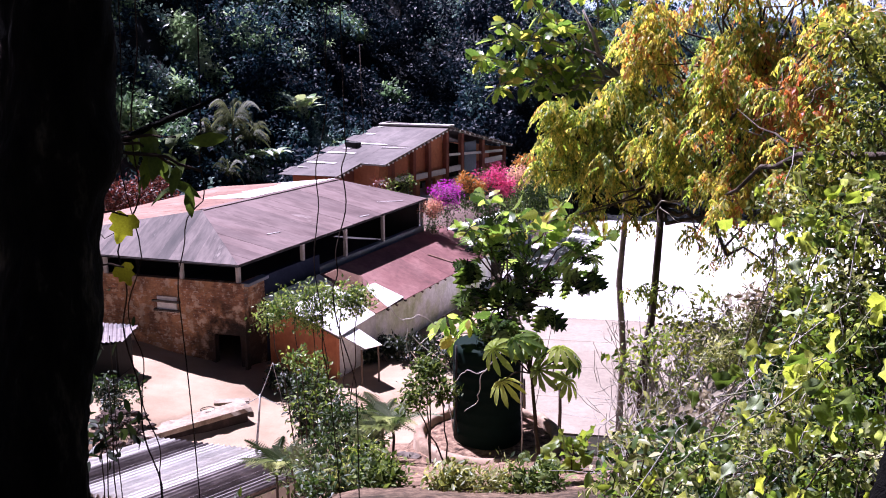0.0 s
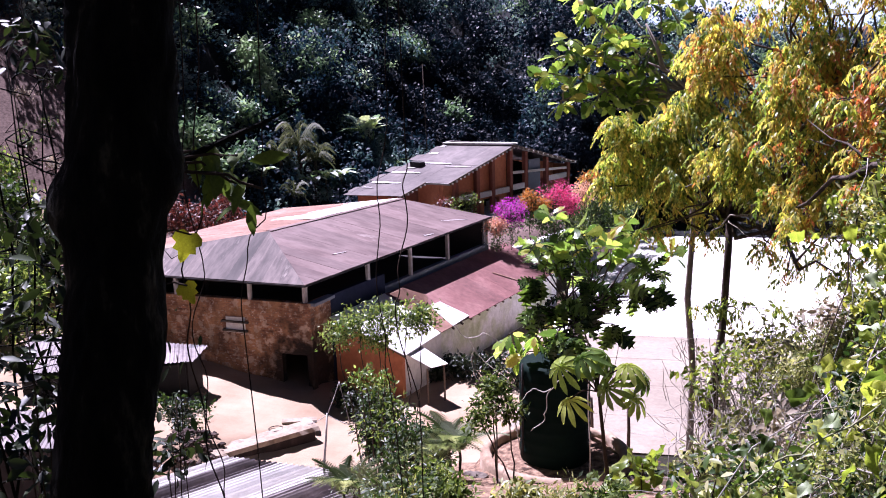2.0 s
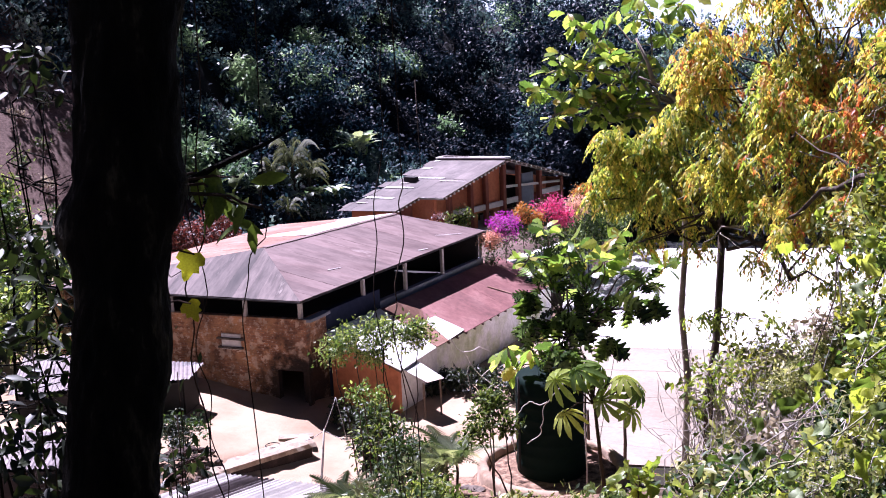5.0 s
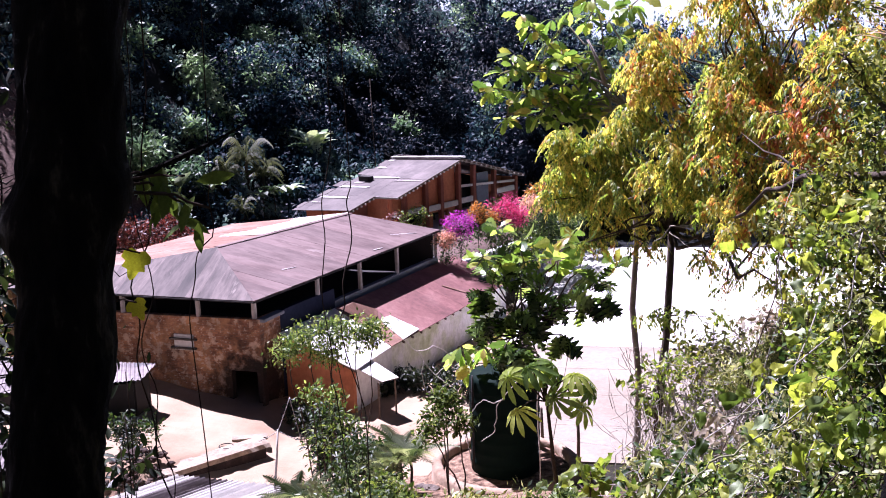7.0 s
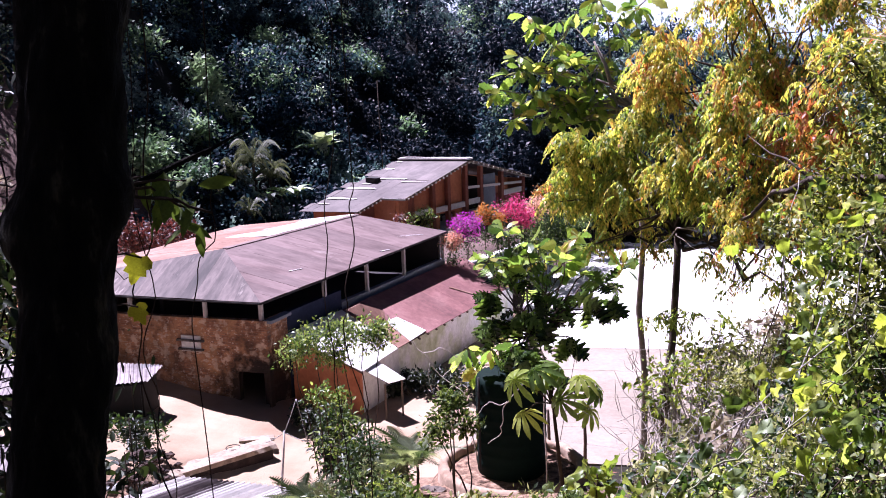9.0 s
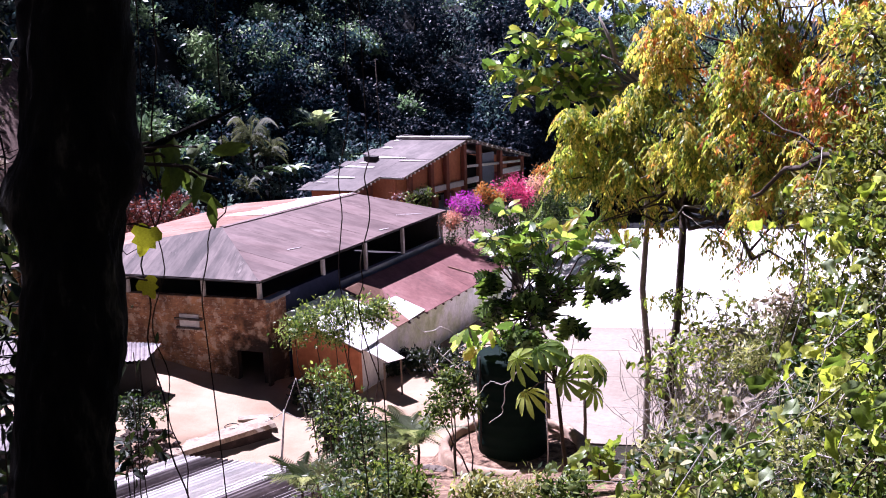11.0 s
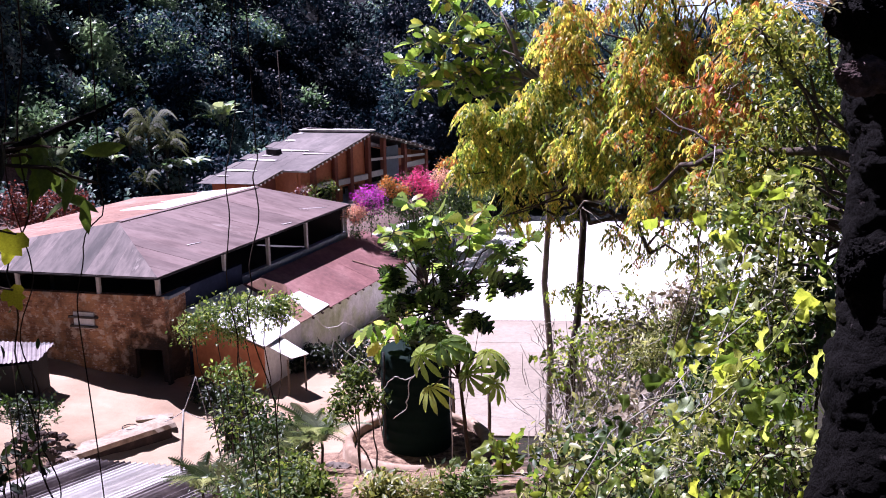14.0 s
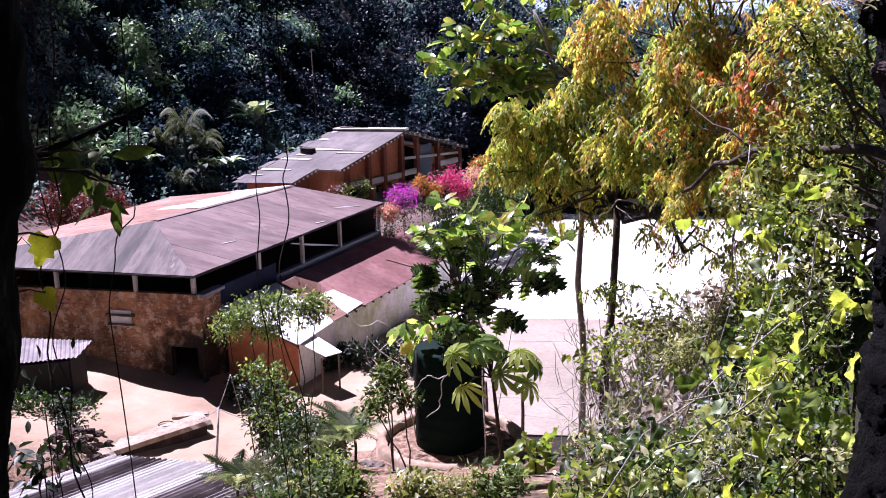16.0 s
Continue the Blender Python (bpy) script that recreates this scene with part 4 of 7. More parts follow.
FRONT, SET = 0.5, -1.35
APF, APB = on_house(10.92, FRONT), on_house(10.92, -5.2)
BACK = -N * 5.7
house = thing("house", (0, 61, 2.6), "orange house with dark columns and wide grey gable roof", "house")
hr = part("roof", Build().add(*beam(AP + N * 0.3, AP + BACK * 0.85, 0.3, 0.05)).mesh("roof"), M_ROOF_FAR, house, "weathered grey-brown roof sheets with pale patches")
roof_sheets("roof_sheet", [on_house(4.63, FRONT), APF, APB, on_house(4.63, -5.5)], E1 - AP, 0.9, M_ROOF_FAR, hr, seed=11, cross=3.0)
roof_sheets("roof_sheet", [on_house(2.5, SET), on_house(4.66, SET), on_house(4.66, -5.5), on_house(2.2, -5.9)], E1 - AP, 0.9, M_ROOF_FAR, hr, seed=14)
roof_sheets("roof_sheet", [APF, E2 + N * 0.5, E2 + N * -5.2 - UP * 0.2, APB], E2 - AP, 0.95, M_ROOF_FAR, hr, seed=12)
# sheets that stick out along the back edge, in steps
for i, (s0_, s1_, n0_, n1_) in enumerate(((9.6, 10.6, -5.1, -5.5), (7.9, 9.0, -5.2, -5.8), (5.9, 6.9, -5.4, -6.1), (4.4, 5.6, -5.4, -5.9), (2.6, 3.5, -5.6, -6.0))):
    roof_sheets("patch_sheet", [on_house(s0_, n0_), on_house(s1_, n0_), on_house(s1_ - 0.15, n1_), on_house(s0_ + 0.1, n1_)], E1 - AP, 2.0, M_ROOF_FAR, hr, lift=0.02, seed=20 + i)
# pale mended strips
for i, (s0_, n0_, n1_, w_) in enumerate(((7.38, -4.6, -1.75, 0.2), (5.75, -5.3, -2.9, 0.24), (4.1, -5.4, -3.0, 0.24), (7.0, -1.9, 0.3, 0.1), (9.0, -5.0, -4.2, 0.25), (6.5, -4.7, -3.9, 0.16), (3.3, -5.4, -4.4, 0.14), (10.3, -5.1, -4.6, 0.2))):
    roof_sheets("patch_sheet", [on_house(s0_, n0_), on_house(s0_ + w_, n0_ + 0.1), on_house(s0_ + w_ * 0.8, n1_), on_house(s0_ + 0.05, n1_ - 0.15)], E1 - AP, 4.0, M_SCRAPE if i in (3, 5, 6) else M_ROOF_WHITE, hr, lift=0.05, thick=0.015, seed=13)
vent_c = on_house(6.95, -4.1) + UP * 0.16
part("roof_vent", Build().add(*box_data(vent_c, G, N, UP, 0.5, 0.9, 0.3, 0.05)).mesh("roof_vent"), M_DARK, hr, "small dark roof vent")
part("ridge_cap", Build().add(*beam(APF + UP * 0.08, APB + UP * 0.08, 0.6, 0.12)).mesh("ridge_cap"), M_ROOF_WHITE, hr)
for a, b, n_ in ((on_house(4.63, FRONT), APF, 17), (on_house(2.5, SET), on_house(4.63, SET), 6), (APF, E2 + N * 0.5, 13)):
    part("verge_board", Build().add(*beam(a - UP * 0.05, b - UP * 0.05, 0.05, 0.14)).mesh("verge_board"), M_WOOD, house)
    for i in range(n_):
        p = a + (b - a) * (i + 0.5) / n_
        part("rafter_end", Build().add(*beam(p + N * 0.1 - UP * 0.1, p - N * 0.4 - UP * 0.1, 0.08, 0.1)).mesh("rafter_end"), M_CREAM, house)
part("eave_board", Build().add(*beam(on_house(4.6, FRONT) - UP * 0.06, on_house(4.6, SET) - UP * 0.06, 0.05, 0.12)).mesh("eave_board"), M_POST, house)


def house_top(s):
    """Height of the gable s metres along the front."""
    p = E1 + G * s
    sa = (AP - E1) @ G
    return E1[2] + (AP[2] - E1[2]) * s / sa if s < sa else AP[2] + (E2[2] - AP[2]) * (s - sa) / 6.87


span = 17.6
hw0, hw1, hw2 = E1 + G * 4.8 - N * 0.3, E1 + G * 10.9 - N * 0.3, E1 + G * span - N * 0.3
part("front_wall", wall_mesh("front_wall", hw0[:2], hw1[:2], 1.9, house_top(4.8) - 0.12, 0.2, holes=((1.0, 3.0, 2.2, 3.75), (3.8, 5.3, 2.2, 3.6)), z1b=house_top(10.9) - 0.12), M_ORANGE, house, "orange painted wall of the gable")
st0, st1 = E1 + G * 2.8 - N * 2.15, E1 + G * 4.7 - N * 2.15
part("set_back_wall", wall_mesh("set_back_wall", st0[:2], st1[:2], 1.9, house_top(2.8) - 0.2, 0.2, z1b=house_top(4.7) - 0.2), M_COLUMN, house, "brown-red wall set back from the gable")
part("return_wall", wall_mesh("return_wall", (hw0 - N * 1.95)[:2], (hw0 - N * 0.11)[:2], 1.9, house_top(4.8) - 0.2, 0.2), M_ORANGE, house)
# back wall near black, for the gloom behind the columns
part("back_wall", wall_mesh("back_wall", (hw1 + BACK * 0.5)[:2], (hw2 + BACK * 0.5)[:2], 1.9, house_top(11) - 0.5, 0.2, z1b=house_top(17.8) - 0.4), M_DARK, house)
part("upper_wall", wall_mesh("upper_wall", (hw2 - G * 3.3 - N * 0.9)[:2], (hw2 - G * 0.3 - N * 0.9)[:2], 3.9, house_top(14.8) - 0.3, 0.2, z1b=house_top(17.6) - 0.2), M_ORANGE, house)
part("end_wall", wall_mesh("end_wall", hw2[:2], (hw2 + BACK * 0.8)[:2], 1.9, 4.75, 0.2), M_ORANGE, house)
part("left_wall", wall_mesh("left_wall", (st0 - N * 0.11)[:2], (st0 - N * 3.0)[:2], 1.9, 4.4, 0.2), M_ORANGE, house)
part("door_panel", Build().add(*box_data(tuple((E1 + G * 13.9 - N * 0.25)[:2]) + (4.25,), G, N, UP, 1.3, 0.12, 2.5, 0.02)).mesh("door_panel"), M_BLUEGREY, house, "grey-blue tall panel")
for s in (5.7, 7.7, 9.2, 11.0, 12.6, 14.9, 17.4):
    p = E1 + G * s
    zt = house_top(s) - 0.15
    part("column", Build().add(*box_data((p[0], p[1], (zt + 1.8) / 2), G, N, UP, 0.3, 0.3, zt - 1.8, 0.03)).mesh("column"), M_COLUMN, house)
for s0, s1, zc in ((5.9, 7.55, 4.0), (7.85, 9.05, 3.95), (9.35, 10.85, 3.95), (11.15, 12.45, 4.0), (15.1, 17.2, 4.1)):
    part("parapet", Build().add(*beam(E1 * (1, 1, 0) + G * s0 + UP * zc, E1 * (1, 1, 0) + G * s1 + UP * zc, 0.16, 0.34)).mesh("parapet"), M_CREAM, house, "white painted balcony parapet")
# sheet added behind the openings to make the rooms look unlit
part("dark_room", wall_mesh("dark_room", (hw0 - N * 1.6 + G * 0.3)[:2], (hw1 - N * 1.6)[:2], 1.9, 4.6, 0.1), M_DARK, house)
part("tie_beam", Build().add(*beam(E1 + G * 10.9 + UP * 0.95, E1 + G * 17.4 + UP * 0.55, 0.12, 0.16)).mesh("tie_beam"), M_CREAM, house)
part("plinth", slab("plinth", [tuple(q[:2]) for q in (E1 + G * 2.4 + N * 0.8, E2 + N * 0.8, E2 + BACK * 0.9, E1 + G * 2.4 + BACK * 0.9)], 2.7, 1.4, M_PLASTER), M_PLASTER, house)

# garden wall beside the patio, below the flowers
gw = thing("garden_wall", (3, 51, 0), "low blue-grey retaining wall below flower beds", "wall", kind="structure")
part("wall", wall_mesh("wall", (1.0, 49.6), (6.4, 57.0), -0.2, 2.6, 0.3), M_BLUEGREY, gw)
part("coping", Build().add(*beam((1.0, 49.6, 2.64), (6.4, 57.0, 2.64), 0.36, 0.07)).mesh("coping"), M_PLASTER, gw)

# -- small roofs at the foot of the bank --
M_ROOF_PINK = surface("dusty_zinc_sheet", [(0.1, 0.082, 0.084), (0.2, 0.172, 0.175), (0.34, 0.3, 0.3)], 0.6, 1.2, 6, 0.15, grain=0.4, vary=0.3)
hut = thing("hut", (-6, 24.5, 0), "low hut with corrugated grey and bleached white roof sheets", "hut")
h0, h1, h2, h3 = np.array((-7.35, 25.5, 2.15)), np.array((-2.2, 23.95, 2.15)), np.array((-5.0, 21.0, 2.3)), np.array((-10.1, 22.55, 2.3))
hroof = part("roof_frame", Build().add(*beam(h0 - UP * 0.1, h1 - UP * 0.1, 0.06, 0.1)).add(*beam(h3 - UP * 0.1, h2 - UP * 0.1, 0.06, 0.1)).mesh("roof_frame"), M_WOOD, hut)
roof_sheets("corrugated_sheet", [h0, h1, h2, h3], h0 - h3, 0.84, M_ROOF_GREY, hroof, ripple=0.07, pitch=0.15, seed=15,
            chooser=lambda r, k, j: M_ROOF_WHITE if (0.5 < k < 0.62 or 0.26 < k < 0.36 or k > 0.84) else M_ROOF_PINK)
for a, b in ((h0, h1), (h1, h2), (h3, h0)):
    k = 0.94
    cc = (h0 + h1 + h2 + h3) / 4
    part("wall", wall_mesh("wall", (cc + (a - cc) * k)[:2], (cc + (b - cc) * k)[:2], -0.4, a[2] - 0.12, 0.15, z1b=b[2] - 0.12), M_PLASTER, hut)
side_hut = thing("side_hut", (-13, 33, 1), "low outbuilding with grey zinc roof sheets", "outbuilding")
s0, s1, s2, s3 = np.array((-10.35, 34.6, 2.55)), np.array((-17.6, 35.9, 2.75)), np.array((-16.6, 32.2, 2.35)), np.array((-10.5, 33.2, 2.42))
srf = part("roof_frame", Build().add(*beam(s0 - UP * 0.09, s1 - UP * 0.09, 0.06, 0.1)).mesh("roof_frame"), M_WOOD, side_hut)
roof_sheets("corrugated_sheet", [s0, s1, s2], s2 - s1, 0.84, M_ROOF_GREY, srf, ripple=0.02, pitch=0.15, seed=16, chooser=lambda r, k, j: M_ROOF_PINK if r.random() < 0.75 else M_ROOF_GREY)
roof_sheets("corrugated_sheet", [s0, s2, s3], s2 - s1, 0.84, M_ROOF_GREY, srf, ripple=0.02, pitch=0.15, seed=17, chooser=lambda r, k, j: M_ROOF_PINK)
cc = (s0 + s1 + s2 + s3) / 4
for a, b in ((s0, s1), (s1, s2), (s2, s3), (s3, s0)):
    # walls near black: the shade below the roof is put into their colour
    part("wall", wall_mesh("wall", (cc + (a - cc) * 0.9)[:2], (cc + (b - cc) * 0.9)[:2], 0.2, a[2] - 0.12, 0.15, z1b=b[2] - 0.12), M_DARK, side_hut)
shack = thing("shack", (-14, 27, 1), "small shack with bleached white roof sheets among trees", "shack")
k0_, k1_, k2_, k3_ = np.array((-12.4, 28.0, 2.5)), np.array((-18.5, 29.0, 2.7)), np.array((-17.5, 26.0, 2.3)), np.array((-12.1, 25.9, 2.3))
krf = part("roof_frame", Build().add(*beam(k0_ - UP * 0.09, k1_ - UP * 0.09, 0.06, 0.1)).mesh("roof_frame"), M_WOOD, shack)
roof_sheets("corrugated_sheet", [k0_, k1_, k2_, k3_], k3_ - k0_, 0.84, M_ROOF_PINK, krf, ripple=0.02, pitch=0.15, seed=18)
cc = (k0_ + k1_ + k2_ + k3_) / 4
for a, b in ((k0_, k1_), (k1_, k2_), (k2_, k3_), (k3_, k0_)):
    part("wall", wall_mesh("wall", (cc + (a - cc) * 0.9)[:2], (cc + (b - cc) * 0.9)[:2], 0.1, a[2] - 0.12, 0.15, z1b=b[2] - 0.12), M_DARK, shack)

# -- the yard's low wall with its slab, and rubble --
# reddish stone, made darker to carry the shade on heap and wall face
M_RUBBLE = surface("dark_red_rubble", [(0.018, 0.012, 0.01), (0.05, 0.03, 0.024), (0.12, 0.075, 0.058)], 0.95, 2, 9, 0.5, grain=0.5, vary=0.5)
kerb = thing("yard_wall", (-7, 30, 0), "low rough concrete wall with a flat capping at the yard's edge", "wall", kind="structure")
part("wall", wall_mesh("wall", (-9.0, 29.6), (-6.2, 31.9), -0.3, 0.44, 0.62), M_RUBBLE, kerb)
M_ROUGH = surface("rough_weathered_concrete", [(0.22, 0.165, 0.12), (0.34, 0.27, 0.2), (0.45, 0.39, 0.32)], 0.95, 1.3, 7, 0.5, grain=0.5, vary=0.3)
ledge_v, ledge_f, ln_ = [], [], 40
for i in range(ln_):
    k = i / (ln_ - 1)
    c = np.array((-9.15 + 3.05 * k, 29.48 + 2.5 * k, 0.5))
    for a, z in ((-0.42, -0.1), (-0.46, 0.0), (-0.3, 0.05), (0.0, 0.06), (0.38, 0.03), (0.42, -0.12)):
        q = Vector((c[0] * 2.2, c[1] * 2.2, a * 4.0 + z * 9))
        wob_ = 0.2 * noise.noise(q)
        ledge_v.append(c + np.array((-0.634, 0.773, 0)) * (a + wob_) * -1.0 + UP * (z + 0.5 * wob_))
for i in range(ln_ - 1):
    ledge_f += [(6 * i + k, 6 * i + k + 1, 6 * i + k + 7, 6 * i + k + 6) for k in range(5)]
part("capping", Build().add(ledge_v, ledge_f).mesh("capping"), M_ROUGH, kerb, "rough tan concrete capping")
part("step_slab", Build().add(*box_data((-6.65, 32.3, 0.47), (1, 0.15, 0), (-0.15, 1, 0), (0, 0, 1), 1.2, 0.34, 0.1, 0.02)).mesh("step_slab"), M_ROUGH, kerb)


def boulder(r, c, size):
    b = bmesh.new()
    bmesh.ops.create_icosphere(b, subdivisions=2, radius=1)
    off = Vector(r.normal(size=3)) * 3
    for v in b.verts:
        v.co *= 0.8 + 0.55 * noise.noise(v.co * 1.3 + off) + 0.3 * abs(noise.noise(v.co * 2.9 + off))
        v.co = Vector(c) + Vector((v.co.x * size, v.co.y * size * 0.9, v.co.z * size * 0.65))
    me = bpy.data.meshes.new("stone")
    b.to_mesh(me)
    b.free()
    return me


pile = thing("rubble_heap", (-9.4, 29.4, 0.4), "heap of rough stones at the yard's edge", "stones")
for i in range(95):
    x, y = -9.4 + rng.normal() * 0.55, 29.3 + rng.normal() * 0.6
    part("stone", boulder(rng, (x, y, gz(x, y) + 0.1 + 0.5 * max(0, 1 - math.hypot(x + 9.5, y - 29.3))), 0.07 + 0.12 * rng.random() ** 1.6), M_RUBBLE, pile)

# -- water tank --
tank = thing("water_tank", (1.6, 23.0, 3.2), "tall dark green plastic water tank on a levelled pad", "water tank")
TR, TH = 0.86, 2.5


def turned(profile, sides=40, at=(0, 0, 0)):
    b = Build()
    vs = [(at[0] + r * math.cos(2 * math.pi * k / sides), at[1] + r * math.sin(2 * math.pi * k / sides), at[2] + z) for r, z in profile for k in range(sides)]
    fs = [(i * sides + k, i * sides + (k + 1) % sides, (i + 1) * sides + (k + 1) % sides, (i + 1) * sides + k) for i in range(len(profile) - 1) for k in range(sides)]
    return b.add(vs, fs).mesh("turned", True)


prof = [(0.02, 0), (TR * 0.96, 0), (TR, 0.05)]
for i in range(7):
    z = 0.3 + i * 0.31
    prof += [(TR, z - 0.06), (TR + 0.012, z - 0.03), (TR + 0.012, z + 0.03), (TR, z + 0.06)]
prof += [(TR, TH - 0.12), (TR * 0.97, TH - 0.04), (TR * 0.85, TH + 0.02), (TR * 0.4, TH + 0.08), (0.26, TH + 0.09), (0.02, TH + 0.09)]
part("body", turned(prof, at=(1.6, 23.0, 3.19)), M_TANK, tank)
part("lid", turned([(0.02, 0.15), (0.2, 0.14), (0.27, 0.11), (0.27, 0.07), (0.02, 0.06)], 28, (1.6, 23.0, 3.19 + TH)), M_TANK, tank)
pipe = bent((0.8, 22.6, 5.75), (0.78, 22.6, 3.4), 6, 0, 0.03, 4)
part("outlet_pipe", Build().add(*tube_data(pipe, [0.03] * 6, 8)).mesh("outlet_pipe", True), M_DARK, tank)
pad = thing("tank_pad", (1.6, 23.0, 3.4), "round earth and stone ledge round the tank", "retaining wall", kind="structure")
M_RIM = surface("tan_earth_plaster", [(0.2, 0.13, 0.085), (0.33, 0.23, 0.16), (0.46, 0.36, 0.27)], 0.95, 1.6, 8, 0.5, grain=0.45)
rim_prof = [(1.58, -0.1), (1.58, 0.14), (1.63, 0.2), (1.76, 0.2), (1.84, 0.12), (1.9, -0.7)]
rim_me = turned(rim_prof, 56, (1.62, 22.95, 3.2))
for v in rim_me.vertices:
    k = 0.06 * noise.noise(v.co * 1.7) + 0.03 * noise.noise(v.co * 6.0)
    v.co += Vector((v.co.x - 1.62, v.co.y - 22.95, 0.6)) * k
part("rim", rim_me, M_RIM, pad)
for i in range(9):
    a = math.pi * (1.05 + 0.95 * i / 8)
    x, y = 1.6 + 2.15 * math.cos(a), 23.0 + 2.2 * math.sin(a)
    part("stone", boulder(rng, (x, y, gz(x, y) + 0.02), 0.14 + 0.1 * rng.random()), M_STONE, pad)


# -- small things in the yard --
stake = thing("stake", (-4.43, 24.28, 2.3), "thin wooden stake with cords tied to its top", "stake")
part("shaft", Build().add(*tube_data([(-4.43, 24.28, 0.0), (-4.43, 24.28, 2.37), (-4.36, 24.45, 3.1), (-4.31, 24.6, 3.78)], [0.035, 0.035, 0.03, 0.024], 7, 0.05, 1)).mesh("shaft", True), M_POST, stake)
for e in ((-3.97, 24.76, 4.6), (-4.83, 24.57, 3.47), (-3.69, 24.47, 3.49)):
    part("cord", Build().add(*tube_data(bent((-4.31, 24.6, 3.74), e, 6, 0.03, 0, 1), [0.01] * 6, 5)).mesh("cord", True), M_POST, stake)
part("cord", Build().add(*tube_data(bent((-3.97, 24.76, 4.6), (-3.69, 24.47, 3.49), 6, 0, 0.01, 1), [0.01] * 6, 5)).mesh("cord", True), M_POST, stake)
edge = thing("patio_kerb", (5, 29, 0), "low terracotta kerb along the patio's edge", "kerb", kind="structure")
M_TERRA = surface("terracotta", [(0.2, 0.075, 0.045), (0.3, 0.13, 0.08)], 0.85, 1.2, 9, 0.2)
kp = [(3.96, 29.93), (4.77, 29.16), (7.3, 28.3), (9.95, 28.0), (14.0, 27.6)]
for (x0, y0), (x1, y1) in zip(kp, kp[1:]):
    part("kerb_stone", Build().add(*beam((x0, y0, 0.12), (x1, y1, 0.12), 0.16, 0.26)).mesh("kerb_stone"), M_TERRA, edge)
fence = thing("fence", (6, 29, 0), "row of wooden fence posts with wire beside the patio", "fence")
fp = [(3.3, 30.4), (4.41, 29.85), (6.2, 29.1), (7.98, 28.4), (9.8, 28.2), (11.8, 27.9)]
for x, y in fp:
    part("post", Build().add(*tube_data([(x, y, -0.2), (x + 0.02, y, 1.0), (x - 0.01, y, 1.9)], [0.06, 0.055, 0.05], 8, 0.05, 3)).mesh("post", True), M_WOOD, fence)
for z in (0.9, 1.6):
    part("wire", Build().add(*tube_data([(x, y, z) for x, y in fp], [0.006] * len(fp), 4)).mesh("wire"), M_POST, fence)
hoop = thing("metal_ring", (-7.27, 31.5, 0.52), "dark iron ring lying on the capping slab", "ring")
hoop_pts = [(-7.3 + 0.24 * math.cos(a), 31.45 + 0.24 * math.sin(a), 0.545) for a in np.linspace(0, 2 * math.pi, 25)]
part("hoop", Build().add(*tube_data(hoop_pts, [0.018] * 25, 6)).mesh("hoop", True), M_DARK, hoop)


# ---- plants ----
rf0 = np.random.default_rng(17)
# darkened leaf copy: half shade is part of its colour
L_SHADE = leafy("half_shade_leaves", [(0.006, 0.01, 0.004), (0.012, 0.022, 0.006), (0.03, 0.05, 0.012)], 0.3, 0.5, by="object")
L_SHADE_MIX = leafy("mixed_shade_leaves", [(0.02, 0.04, 0.015), (0.05, 0.085, 0.035), (0.12, 0.17, 0.08), (0.26, 0.3, 0.17)], 0.4, 0.35)
L_VINE_J = leafy("yellow_green_leaves", [(0.07, 0.13, 0.03), (0.13, 0.19, 0.035), (0.2, 0.24, 0.04)], 0.5, 0.45)
L_SALLOW = leafy("sallow_leaves", [(0.08, 0.1, 0.035), (0.18, 0.2, 0.07), (0.32, 0.32, 0.13), (0.42, 0.39, 0.2)], 0.4, 0.45, (1.0, 1.0, 0.5))
# darkest leaf copy, shade painted in, for near-silhouettes
L_SHADE_SOLID = leafy("shade_black_leaves", [(0.004, 0.007, 0.003), (0.01, 0.018, 0.006), (0.03, 0.045, 0.015)], 0.2, 0.5)


def limbs_to(build, root, ends, r0, r1, seed, sag=0.0, wob=0.06, sides=5):
    for i, e in enumerate(ends):
        pts = bent(root, e, 6, sag, wob * np.linalg.norm(np.array(e) - np.array(root)), seed + i)
        build.add(*tube_data(pts, np.linspace(r0, r1, 6), sides))


def leaf_dirs(r, n, out, down, up):
    """Random tips that point out by a share and hang down by a share, and upper sides that face the sky."""
    d = unit(r.normal(size=(n, 3)) + np.asarray(out) + np.array((0, 0, -down)))
    z = unit(r.normal(size=(n, 3)) * 0.7 + np.array((0, 0, up)))
    return d, z


def leaf_crown(name, r, blobs, per, leaves, spread, shape, size, material, parent, down=0.5, up=1.0, label="", kind=""):
    pos, ends, mid = clumps(r, blobs, per, leaves, spread)
    d, z = leaf_dirs(r, len(pos), unit(pos - mid) * 0.6, down, up)
    v, t = spray(shape, pos, d, z, size * (0.65 + 0.7 * r.random(len(pos))))
    part(name, tri_mesh(name, v, t), material, parent, label, kind)
    return ends


# -- yellowing tree over the patio --
r1 = np.random.default_rng(21)


def scatter_blobs(r, ells, n, lo, hi):
    """n blobs spread unevenly through ellipsoids (x, y, z, rx, ry, rz)."""
    out = []
    for i in range(n):
        x, y, z, a, b, c = ells[i % len(ells)]
        d = unit(r.normal(size=3)) * r.random() ** 0.4
        out.append((x + d[0] * a, y + d[1] * b, z + d[2] * c, lo + (hi - lo) * r.random()))
    return out


